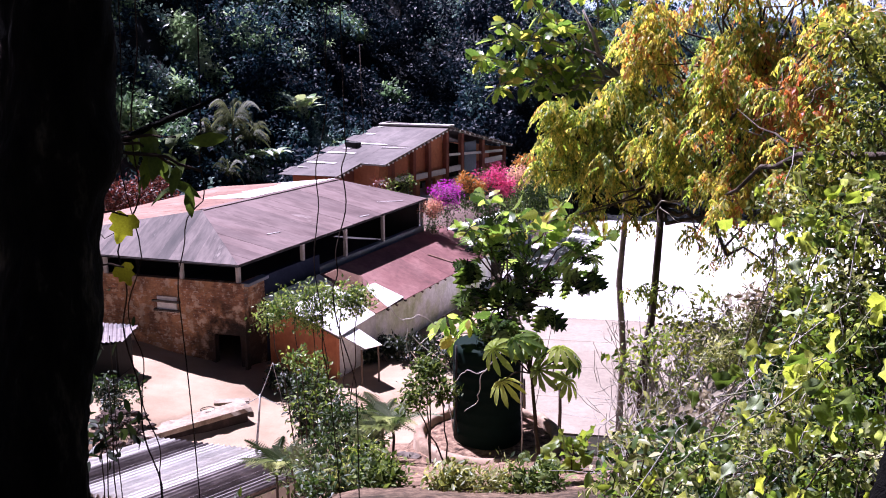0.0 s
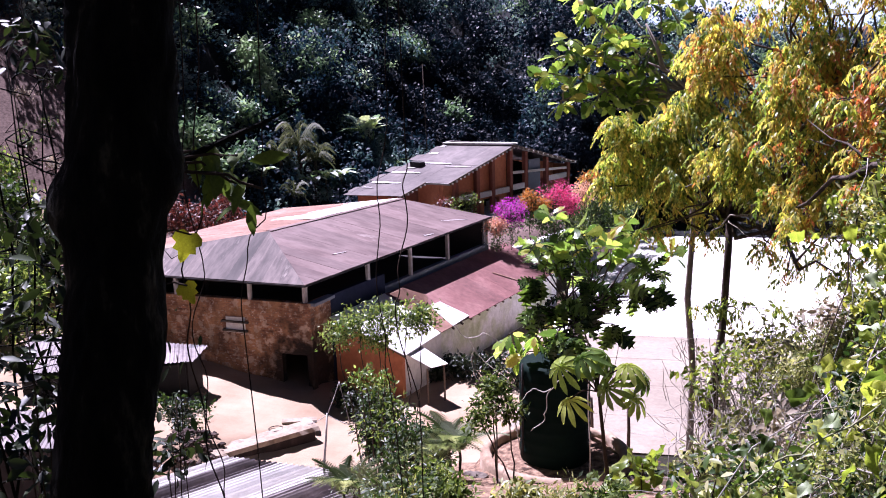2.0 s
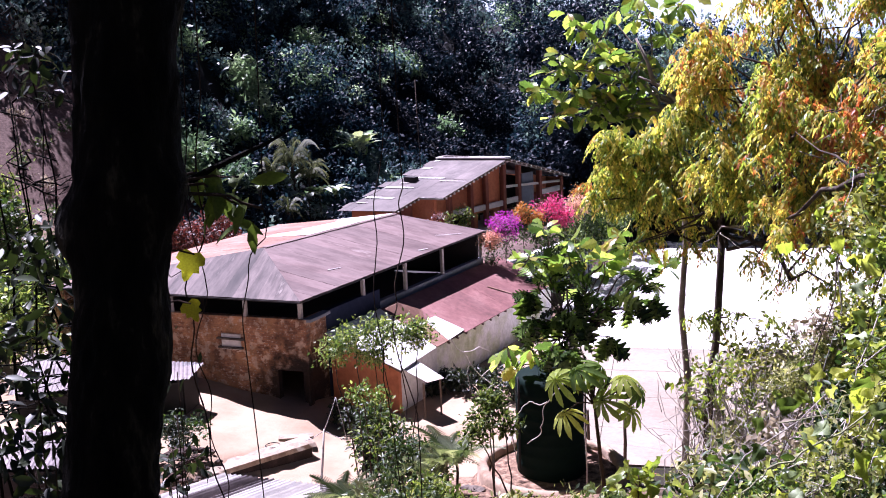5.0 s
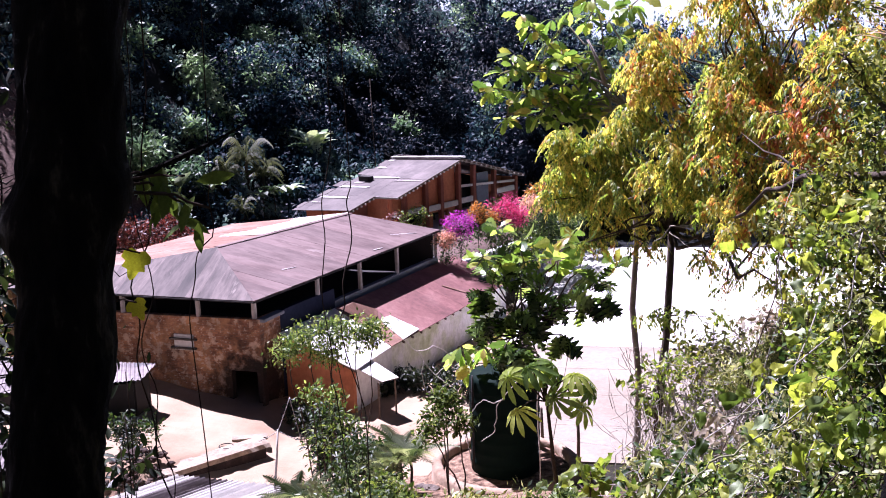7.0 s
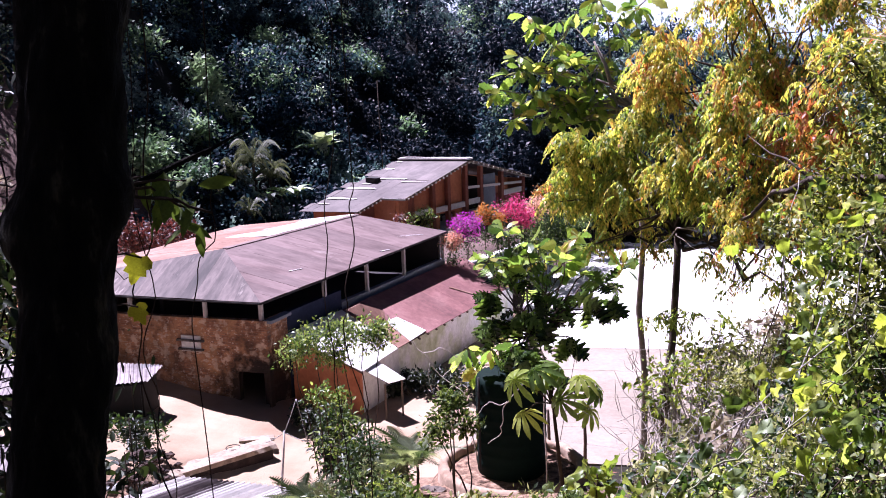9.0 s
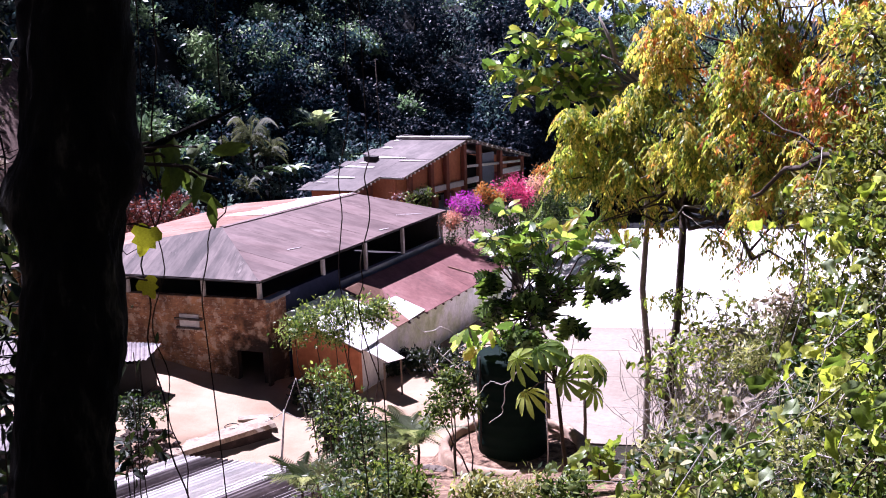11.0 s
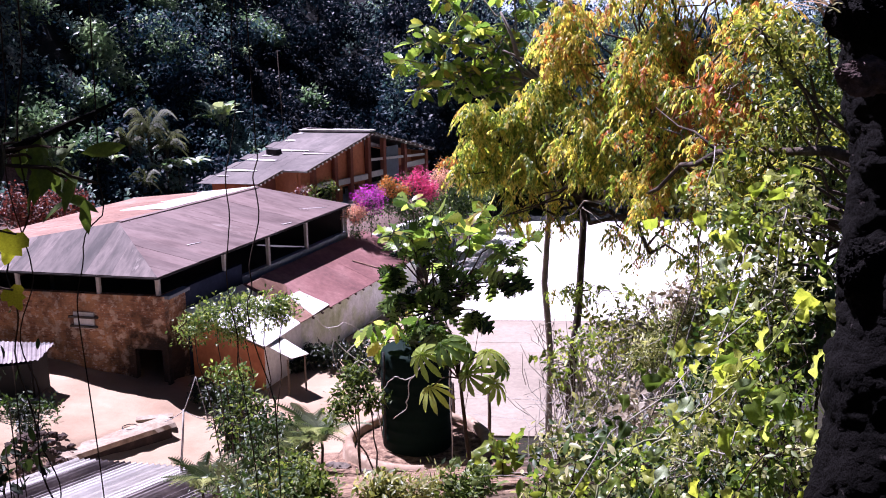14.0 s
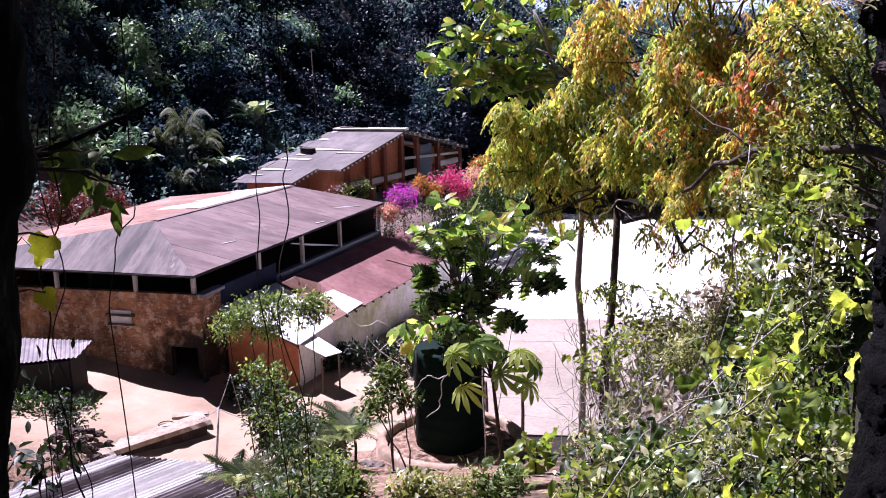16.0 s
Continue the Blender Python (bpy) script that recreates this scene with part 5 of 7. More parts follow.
def sprig_crown(r, blobs, per, leaves, length, size):
    """Drooping leafy sprigs: leaves in two ranks along arching twigs that hang from the blobs; returns one set of arrays per sprig."""
    out = []
    for x, y, z, rad in blobs:
        for _ in range(per):
            d = unit(r.normal(size=3)) * rad * r.random() ** 0.5
            c = np.array((x, y, z)) + d * (1, 1, 0.8)
            a = 2 * math.pi * r.random()
            h = np.array((math.cos(a), math.sin(a), 0.0))
            s_ = np.array((-h[1], h[0], 0.0))
            k = np.linspace(0.1, 1.0, leaves)[:, None]
            ln = length * (0.7 + 0.6 * r.random())
            pos = c + h * k * ln * 0.75 - UP * k * k * ln * 0.75
            side = np.where(np.arange(leaves) % 2, 1.0, -1.0)[:, None]
            tip = s_ * side * 0.55 + h * 0.35 - UP * (0.7 + 0.5 * k) + r.normal(size=(leaves, 3)) * 0.25
            up = UP + h * 0.7 + s_ * side * 0.5 + r.normal(size=(leaves, 3)) * 0.3
            out.append(spray(LEAFLET, pos, tip, up, size * (0.6 + 0.7 * r.random(leaves))))
    return out


# upper, ochre part; lower, mustard part; forward part over the patio; low thin fringe
OB = scatter_blobs(r1, [(3.6, 15.5, 13.2, 0.35, 0.5, 0.85), (4.3, 15.4, 13.0, 0.7, 0.7, 0.9), (5.1, 14.6, 13.2, 0.75, 0.7, 0.9), (4.7, 13.9, 12.6, 0.8, 0.5, 0.7), (4.5, 14.8, 14.1, 0.9, 0.6, 0.5), (5.4, 13.6, 14.0, 0.7, 0.5, 0.5)], 96, 0.16, 0.34)
YB = scatter_blobs(r1, [(2.5, 17.3, 11.0, 0.5, 0.4, 0.4), (3.1, 17.2, 11.0, 0.7, 0.6, 0.65), (3.8, 16.5, 10.9, 0.8, 0.7, 0.75), (4.4, 15.4, 10.9, 0.8, 0.6, 0.75), (3.8, 15.0, 11.8, 0.6, 0.5, 0.6), (3.3, 16.6, 11.3, 0.5, 0.4, 0.4), (2.39, 17.0, 11.80, 0.35, 0.4, 0.3), (3.07, 17.0, 11.87, 0.35, 0.4, 0.3), (3.56, 17.0, 12.24, 0.35, 0.4, 0.3), (3.75, 17.0, 12.86, 0.35, 0.4, 0.3)], 165, 0.16, 0.34)
FB = scatter_blobs(r1, [(4.2, 13.7, 11.7, 0.7, 0.5, 0.6), (4.5, 13.2, 11.1, 0.6, 0.4, 0.5), (4.9, 12.6, 12.4, 0.6, 0.4, 0.6), (5.2, 12.2, 13.3, 0.6, 0.4, 0.7), (5.0, 12.2, 11.5, 0.5, 0.4, 0.5), (5.1, 13.6, 11.2, 0.5, 0.4, 0.4), (5.6, 13.4, 11.7, 0.5, 0.4, 0.5), (5.6, 13.6, 12.3, 0.5, 0.4, 0.5), (4.6, 13.6, 11.8, 0.6, 0.4, 0.6), (5.5, 13.4, 13.0, 0.6, 0.4, 0.5), (4.3, 13.8, 12.6, 0.5, 0.4, 0.5)], 104, 0.14, 0.3)
LB = scatter_blobs(r1, [(3.3, 16.5, 10.1, 0.8, 0.4, 0.3), (4.6, 15.0, 10.0, 0.9, 0.5, 0.35), (5.0, 13.2, 10.4, 0.8, 0.4, 0.35)], 20, 0.1, 0.25)
TB = scatter_blobs(r1, [(3.8, 16.6, 8.7, 0.6, 0.3, 0.25), (4.5, 16.7, 8.8, 0.5, 0.3, 0.25)], 9, 0.1, 0.2)
gold = thing("golden_tree", (4.1, 17.0, gz(4.1, 17.0)), "tree with drooping mustard and orange leaves on crooked limbs", "tree")
gt0 = np.array((4.05, 17.0, gz(4.05, 17.0) - 0.2))
fork = np.array((4.3, 17.3, 10.2))
bt = Build().add(*tube_data([gt0, (4.02, 16.95, 7.2), (4.17, 17.1, 8.2), (4.3, 17.4, 9.4), fork], [0.11, 0.08, 0.068, 0.065, 0.065], 10, 0.05, 3))
limbs_to(bt, fork, [q[:3] for q in YB[:30] + LB[:6]], 0.045, 0.009, 40)
main = [fork, np.array((4.6, 16.5, 10.6)), np.array((4.9, 15.6, 11.6)), np.array((5.2, 14.9, 12.6)), np.array((5.4, 14.6, 13.4))]
bt.add(*tube_data(main, [0.085, 0.075, 0.06, 0.045, 0.025], 8, 0.05, 4))
limbs_to(bt, main[2], [q[:3] for q in OB[:20] + FB[:26] + LB[6:14]], 0.032, 0.008, 60)
limbs_to(bt, main[3], [q[:3] for q in OB[20:40]], 0.03, 0.008, 70)
limbs_to(bt, (4.2, 17.15, 8.6), [q[:3] for q in TB], 0.012, 0.004, 80)
part("trunk", bt.mesh("trunk", True), M_BARK, gold)
pale_limbs = Build()
for i, (a, b_) in enumerate((((5.3, 13.0, 12.6), (4.5, 13.2, 12.1)), ((5.2, 12.8, 11.7), (4.3, 13.3, 12.0)), ((4.9, 12.9, 11.3), (4.0, 13.6, 10.7)), ((5.4, 12.4, 13.2), (4.9, 12.6, 12.3)), ((3.9, 15.4, 11.5), (3.2, 15.8, 11.0)), ((4.2, 14.6, 11.0), (3.5, 15.2, 10.4)))):
    pale_limbs.add(*tube_data(bent(a, b_, 8, 0, 0.07, i), np.linspace(0.02, 0.006, 8), 5))
    for k in range(3):
        m = np.array(a) + (np.array(b_) - a) * (0.3 + 0.2 * k)
        pale_limbs.add(*tube_data(bent(m, m + r1.normal(size=3) * 0.3, 5, 0, 0.04, k), np.linspace(0.01, 0.003, 5), 4))
part("bare_twig", pale_limbs.mesh("bare_twig", True), M_BARK_PALE, gold, "pale bare twigs", "stuff")
hues = {"mustard_foliage": (L_MUSTARD, []), "olive_foliage": (L_OLIVE, []), "ochre_foliage": (L_OCHRE, []), "withered_foliage": (L_RUST, [])}
for blobs, per, w in ((OB, 14, (0.34, 0.34, 0.26, 0.06)), (YB, 13, (0.5, 0.48, 0.02, 0.0)), (FB, 12, (0.36, 0.36, 0.16, 0.12)), (LB, 7, (0.3, 0.6, 0.1, 0.0)), (TB, 4, (0.15, 0.85, 0.0, 0.0))):
    for sp in sprig_crown(r1, blobs, per, 15, 0.29, 0.085):
        c = sp[0].mean(0)
        ww = np.array(w)
        if 11.9 < c[2] < 12.7 and c[0] > 4.5 and c[1] < 13.6:
            ww = np.array((0.2, 0.2, 0.2, 0.4))
        hues[list(hues)[int(r1.choice(4, p=ww / ww.sum()))]][1].append(sp)
for nm_, (mt_, sps) in hues.items():
    part(nm_, tri_mesh(nm_, *join_sprays(sps)), mt_, gold, nm_.split("_")[0] + " coloured drooping leaves")


# -- trees with big lobed leaves --
def lobed_tree(name, base, fork_z, blobs, per, size, seed, label, lean=(0, 0), bark=M_BARK, tr=0.11, leaf=L_BREAD, hang=1.0, shape=BREAD, level=None):
    r = np.random.default_rng(seed)
    x, y = base
    z0 = gz(x, y)
    th = thing(name, (x, y, z0), label, "tree")
    top = np.array((x + lean[0], y + lean[1], fork_z))
    b = Build().add(*tube_data(bent((x, y, z0 - 0.2), top, 7, 0, 0.05, seed), np.linspace(tr, tr * 0.6, 7), 9, 0.04, seed))
    cs = np.array([q[:3] for q in blobs])
    limbs_to(b, top, cs, tr * 0.3, 0.014, seed, 0.0, 0.07)
    part("trunk", b.mesh("trunk", True), bark, th)
    mats = [tri_mesh("leaf", shape[0] * k, shape[1], True) for k in (1.0, 0.85, 1.15)]
    for me in mats:
        me.materials.append(leaf)
    # brighter leaf copy: light caught at the crest is put into the colour
    young = [tri_mesh("leaf", CREST[0] * k, CREST[1], True) for k in (0.8, 0.7, 0.95)]
    for me in young:
        me.materials.append(L_BREAD_TALL)
    n = 0
    twigs = Build()
    for cx, cy, cz, rad in blobs:
        for _ in range(per):
            d = Vector(r.normal(size=3)).normalized()
            c = Vector((cx, cy, cz)) + d * rad * r.random()
            twigs.add(*tube_data(bent((cx, cy, cz), c, 4, 0, 0.02, n), [0.02, 0.018, 0.015, 0.012], 5))
            for k in range(6):
                a = 2 * math.pi * (k + r.random() * 0.7) / 6
                rise = (0.55 - 2.3 * hang * r.random()) if level is None else (0.9 - 1.3 * r.random() if cz > level else 0.1 - 2.2 * r.random())
                tip = Vector((math.cos(a), math.sin(a), rise)).normalized()
                zz = Vector((tip.x * 1.2, tip.y * 1.2, 1.0)) + Vector(r.normal(size=3)) * 0.6
                xx = tip.cross(zz).normalized()
                m = Matrix((xx, tip, xx.cross(tip))).transposed().to_4x4()
                # crest and low left side get the leaves coloured as lit
                ob = part("leaf", (young if level is not None and (cz > level + 0.35 or cx < 1.25 and cz < 6.5) else mats)[n % 3], None, th)
                ob.matrix_basis = Matrix.Translation(c + tip * 0.06) @ m @ Matrix.Scale(size * (0.65 + 0.5 * r.random()), 4)
                n += 1
    part("twig", twigs.mesh("twig", True), bark, th, "", "stuff")
    return th


BFB = [(1.71, 24.35, 8.89, 0.28), (1.2, 24.22, 8.32, 0.25), (2.2, 24.73, 8.45, 0.32), (3.28, 24.48, 8.58, 0.32), (3.09, 24.1, 8.2, 0.25), (1.52, 24.35, 7.69, 0.32), (1.14, 24.22, 7.38, 0.25), (2.15, 24.22, 7.76, 0.32),
       (2.65, 24.48, 7.31, 0.32), (3.16, 24.6, 7.82, 0.32), (3.79, 24.48, 6.94, 0.23), (4.74, 24.6, 7.88, 0.19), (4.1, 24.48, 7.5, 0.28), (2.46, 24.22, 6.68, 0.28), (2.21, 24.1, 6.24, 0.28), (3.16, 24.35, 6.18, 0.15),
       (0.51, 23.97, 6.05, 0.28), (1.2, 24.1, 6.18, 0.32), (1.77, 23.97, 5.8, 0.28), (1.01, 23.97, 5.61, 0.25), (3.79, 24.73, 8.45, 0.25), (2.15, 24.1, 5.61, 0.25), (2.65, 24.1, 5.55, 0.19), (1.89, 24.35, 7.06, 0.32),
       (3.28, 24.48, 7.19, 0.28), (1.64, 24.22, 8.2, 0.32), (2.65, 24.6, 8.13, 0.32), (1.26, 24.1, 6.81, 0.25), (4.42, 24.48, 7.06, 0.19), (3.66, 24.35, 7.82, 0.25), (1.2, 22.7, 6.3, 0.2), (2.1, 22.8, 6.35, 0.2), (1.6, 22.6, 6.4, 0.2)]
lobed_tree("breadfruit_tree", (2.1, 24.7), 6.2, BFB, 2, 0.55, 31, "breadfruit tree with large glossy deeply lobed leaves", (0.1, -0.2), level=7.45)
TALL_LIMBS = [[(4.62, 19.6, 11.55), (4.31, 19.5, 11.96), (3.95, 19.4, 12.31), (3.6, 19.3, 12.66), (3.16, 19.3, 12.86)], [(3.64, 19.3, 12.64), (3.68, 19.3, 12.93), (3.84, 19.4, 13.19)], [(3.44, 19.3, 12.75), (3.34, 19.4, 13.15), (3.14, 19.5, 13.59)]]
tall = lobed_tree("tall_breadfruit_tree", (4.1, 19.2), 12.2, [(1.26, 20.07, 12.7, 0.34), (1.74, 20.2, 13.2, 0.5), (2.22, 20.3, 13.8, 0.55), (2.65, 20.1, 13.0, 0.6), (1.6, 20.0, 12.15, 0.4), (2.8, 20.3, 14.0, 0.55),
           (3.34, 20.2, 13.3, 0.5), (3.2, 20.0, 12.3, 0.5), (2.4, 20.0, 12.3, 0.45), (3.9, 20.2, 13.6, 0.45), (4.0, 20.1, 12.7, 0.4), (3.35, 19.9, 13.0, 0.4), (3.6, 19.8, 12.45, 0.4), (3.1, 19.8, 12.05, 0.4), (2.5, 19.9, 12.5, 0.4), (2.7, 20.0, 13.2, 0.4), (2.05, 20.0, 12.56, 0.38), (2.72, 20.0, 12.42, 0.38), (2.38, 20.0, 12.10, 0.38), (3.18, 20.0, 12.74, 0.38), (1.83, 20.0, 13.02, 0.38), (3.29, 20.0, 12.18, 0.38), (3.4, 20.2, 14.3, 0.4), (4.1, 20.2, 14.2, 0.4)], 4, 0.31, 32,
           "tall tree with bright green lobed leaves and pale limbs", (0.0, 0.7), M_BARK_PALE, 0.08, L_BREAD_TALL, 0.7, CREST)
tall_limb = Build()
for i, pts in enumerate(TALL_LIMBS):
    tall_limb.add(*tube_data(pts, np.linspace(0.05, 0.02, len(pts)), 7, 0.06, i))
part("limb", tall_limb.mesh("limb", True), M_BARK_PALE, tall, "pale forked limb")

# -- cecropia in front of the tank --
cec = thing("cecropia", (2.12, 16.3, gz(2.12, 16.3)), "young cecropia with umbrella-shaped leaves on a thin stem", "tree")
ctop = np.array((1.84, 16.1, 7.7))
part("trunk", Build().add(*tube_data(bent((2.12, 16.3, gz(2.12, 16.3) - 0.1), ctop, 8, 0, 0.03, 2), np.linspace(0.045, 0.026, 8), 8)).mesh("trunk", True), M_STEM, cec)
cme = tri_mesh("leaf", *UMBRELLA)
cme.materials.append(L_CECROPIA)
rc = np.random.default_rng(5)
for (x, y, z), s in zip(((1.2, 16.0, 7.95), (1.55, 16.0, 8.1), (1.98, 16.1, 8.1), (2.33, 16.0, 7.95), (2.6, 16.0, 7.7), (1.97, 15.8, 7.62), (2.45, 15.9, 7.4), (1.33, 15.85, 7.4), (1.75, 16.4, 7.95), (2.2, 16.5, 7.75)), (0.8, 0.85, 0.85, 0.75, 0.8, 0.75, 0.75, 0.75, 0.8, 0.8)):
    part("leaf_stalk", Build().add(*tube_data(bent(ctop - (0, 0, 0.25), (x, y, z), 5, -0.1, 0.01, 3), [0.014] * 5, 5)).mesh("leaf_stalk", True), M_STEM, cec)
    ob = part("leaf", cme, None, cec)
    d = Vector((x - 1.84, y - 16.5, 0.0))
    ob.matrix_basis = Matrix.Translation((x, y, z)) @ pose(0, 0, 0, 0, 0, math.degrees(math.atan2(-d.x, d.y))) @ pose(0, 0, 0, -34 + 14 * rc.normal(), 20 * rc.normal(), 40 * rc.normal()) @ Matrix.Scale(s, 4)


# -- shrubs and small trees --
def shrub(name, blobs, label, shape, size, material, seed, per=24, leaves=14, spread=0.1, down=0.3, up=1.0, stem=M_BARK, twigs=5, category="shrub", r0=0.016, root=None, lean=0.0):
    r = np.random.default_rng(seed)
    x, y = np.mean([q[0] for q in blobs]), np.mean([q[1] for q in blobs])
    z = gz(x, y)
    th = thing(name, (x, y, z), label, category)
    ends = leaf_crown("foliage", r, blobs, per, leaves, spread, shape, size, material, th, down, up)
    b = Build()
    for q in blobs:
        gx_, gy_ = x + (q[0] - x) * 0.5, y + (q[1] - y) * 0.5
        if lean:
            gx_, gy_ = gx_ + lean * r.normal(), gy_ + lean * r.normal()
        foot = (gx_, gy_, gz(gx_, gy_) - 0.1) if root is None else root
        b.add(*tube_data(bent(foot, q[:3], 7, -0.1 if lean else 0, 0.08 if root is None or r0 > 0.025 else 0.02, seed + len(b.v)), np.linspace(r0, 0.008 if lean else 0.012, 7), 5))
        pick = [e for e in ends if np.linalg.norm(e - np.array(q[:3])) < q[3]][:twigs]
        limbs_to(b, q[:3], pick, 0.012, 0.004, seed, 0, 0.08, 4)
    part("stem", b.mesh("stem"), stem, th, "", "stuff")
    return th


MID = (([(-3.1, 22.7, 5.41, 0.32), (-2.51, 22.5, 5.34, 0.28)], L_GREEN, LEAF, 14), ([(-2.23, 21.5, 5.0, 0.5), (-2.64, 21.0, 4.8, 0.5)], L_MID, LEAF, 15), ([(-1.78, 20.5, 4.9, 0.42), (-2.1, 20.2, 4.5, 0.45)], L_DARK, SMALL, 34),
       ([(0.05, 20.7, 5.6, 0.42), (0.14, 20.9, 5.85, 0.3)], L_MID, LEAF, 30), ([(0.42, 20.5, 5.4, 0.3), (-0.25, 20.4, 5.32, 0.32)], L_MID, LEAF, 26), ([(-1.65, 17.5, 5.5, 0.32), (-1.12, 17.5, 5.4, 0.3)], L_SHADE_MIX, NARROW, 15), ([(-2.5, 17.2, 5.2, 0.35), (-2.1, 16.9, 5.4, 0.3)], L_SHADE_MIX, NARROW, 13))
for i, (q, mt_, shp_, per_) in enumerate(MID):
    fx_, fy_ = q[0][0] + 0.1, q[0][1] + 0.1
    shrub("shrub", q, "leafy green shrub on the earth bank", shp_, 0.115, mt_, 100 + i, per_, 12, 0.1, root=(fx_, fy_, gz(fx_, fy_) - 0.1), r0=0.022)
BR = [(4.0, 16.95, 7.3, 0.6), (4.9, 18.0, 7.7, 0.6), (5.5, 17.1, 8.2, 0.6), (5.8, 16.2, 8.8, 0.55), (6.0, 15.3, 9.3, 0.5), (4.7, 15.0, 8.0, 0.6), (3.9, 14.0, 7.75, 0.55),
      (4.0, 12.1, 8.4, 0.5), (4.9, 13.1, 8.7, 0.55), (3.3, 11.0, 8.2, 0.4), (5.2, 12.3, 9.3, 0.45), (5.6, 15.2, 8.7, 0.5)]
for i, q in enumerate(BR):
    shrub("thicket_bush", [q, (q[0] + 0.3, q[1] + 0.4, q[2] - 0.6, q[3])], "tangled sunlit bush with pale leaves and dry twigs", SMALL if i % 3 else LEAF, 0.14, (L_OLIVE, L_SIDE, L_BUSH, L_DRY)[i % 4], 140 + i, 17, 11, 0.08, 0.3, 0.9, M_TWIG_GREY, 17, lean=0.4)
for i in range(16):
    y = 7.5 + 8.5 * rf0.random()
    x = y * (0.17 + 0.3 * rf0.random())
    z = gz(x, y) + 0.5 + 0.5 * rf0.random()
    shrub("bank_bush", [(x, y, z, 0.5), (x + 0.4, y + 0.3, z - 0.45, 0.55)], "leafy bush covering the steep bank", LEAF, 0.115, (L_BUSH, L_DARK, L_VINE_J, L_BUSH)[i % 4], 700 + i, 15, 9, 0.09, 0.3, 0.9, M_STEM, 8, lean=0.5)
for i in range(16):
    y = 13 + 8 * rf0.random()
    x = -4.6 + 6.5 * rf0.random()
    if x > -1.3 and y > 15.0:
        continue
    z = gz(x, y) + 0.3
    shrub("low_bush", [(x, y, z, 0.45), (x + 0.4, y + 0.2, z - 0.1, 0.4)], "low leafy bush on the earth bank", SMALL if i % 2 else LEAF, 0.12, (L_MID, L_OLIVE, L_DARK)[i % 3], 740 + i, 24, 12, 0.09, 0.2, 0.9, M_STEM, 6)
RG = [(4.95, 10.8, 12.4, 0.35), (4.6, 9.9, 11.75, 0.3), (4.6, 10.6, 11.3, 0.3), (4.6, 11.6, 11.1, 0.35), (5.1, 11.0, 13.1, 0.35), (5.2, 11.1, 13.8, 0.35), (4.5, 9.8, 11.2, 0.3), (4.5, 11.4, 10.2, 0.4), (4.7, 10.45, 10.4, 0.35), (5.3, 10.6, 12.2, 0.4), (5.4, 10.4, 13.2, 0.4),
      (4.06, 9.5, 13.3, 0.25), (4.3, 9.6, 13.0, 0.3), (3.95, 9.4, 12.3, 0.25), (4.2, 9.4, 12.0, 0.3), (3.8, 9.5, 11.9, 0.2), (4.0, 9.3, 11.6, 0.3), (4.25, 9.3, 11.4, 0.3), (3.85, 9.3, 11.3, 0.25), (4.1, 9.2, 11.0, 0.3), (4.3, 9.2, 10.8, 0.3), (3.9, 9.1, 10.7, 0.25), (4.15, 9.1, 10.4, 0.3), (3.75, 9.1, 10.4, 0.2)]
side = shrub("side_tree", RG, "leafy green tree with a long crooked pale limb", LEAF, 0.085, L_SIDE, 171, 17, 12, 0.075, 0.5, 1.0, M_BARK, 6, "tree", 0.03, (5.7, 9.6, 11.2))
part("trunk", Build().add(*tube_data([(6.2, 9.4, gz(6.2, 9.4) - 0.1), (6.0, 9.5, 10.0), (5.7, 9.6, 11.2), (5.4, 9.2, 12.0)], [0.1, 0.085, 0.07, 0.055], 9, 0.05, 2)).mesh("trunk", True), M_BARK, side)
part("limb", Build().add(*tube_data([(4.9, 9.0, 12.1), (4.6, 9.1, 12.2), (4.34, 9.3, 12.17), (4.2, 9.9, 12.1), (4.08, 10.5, 12.02), (4.02, 11.0, 11.82), (4.05, 11.6, 11.72), (4.05, 12.4, 11.3), (4.2, 13.4, 11.05), (4.28, 14.2, 10.65), (4.5, 15.0, 10.4)], [0.055, 0.05, 0.042, 0.04, 0.036, 0.03, 0.028, 0.025, 0.02, 0.015, 0.01], 8, 0.12, 5))
     .add(*tube_data([(4.08, 10.5, 12.02), (3.95, 10.9, 12.2), (3.9, 11.3, 12.22), (3.78, 11.8, 12.4)], [0.02, 0.014, 0.009, 0.004], 6)).mesh("limb", True), M_BARK, side, "crooked grey limb")
GT = [(5.85, 12.6, 12.97, 0.34), (6.32, 12.6, 12.82, 0.34), (6.2, 12.6, 12.39, 0.34), (6.64, 12.6, 12.16, 0.34), (5.91, 12.6, 12.07, 0.34), (6.47, 12.6, 11.76, 0.34), (6.11, 12.6, 11.51, 0.34), (6.77, 12.6, 11.41, 0.34), (5.77, 12.6, 12.55, 0.34), (6.36, 12.6, 11.16, 0.34), (6.63, 12.6, 12.74, 0.34), (6.9, 12.6, 10.87, 0.34), (6.56, 12.6, 10.65, 0.34), (6.15, 12.6, 10.82, 0.34)]
shrub("green_tree", GT, "dense fresh green tree behind the golden branches", SMALL, 0.1, L_GREEN, 175, 20, 14, 0.1, 0.4, 1.0, M_BARK, 5, "tree", 0.03, (6.3, 13.0, gz(6.3, 13.0) - 0.1))
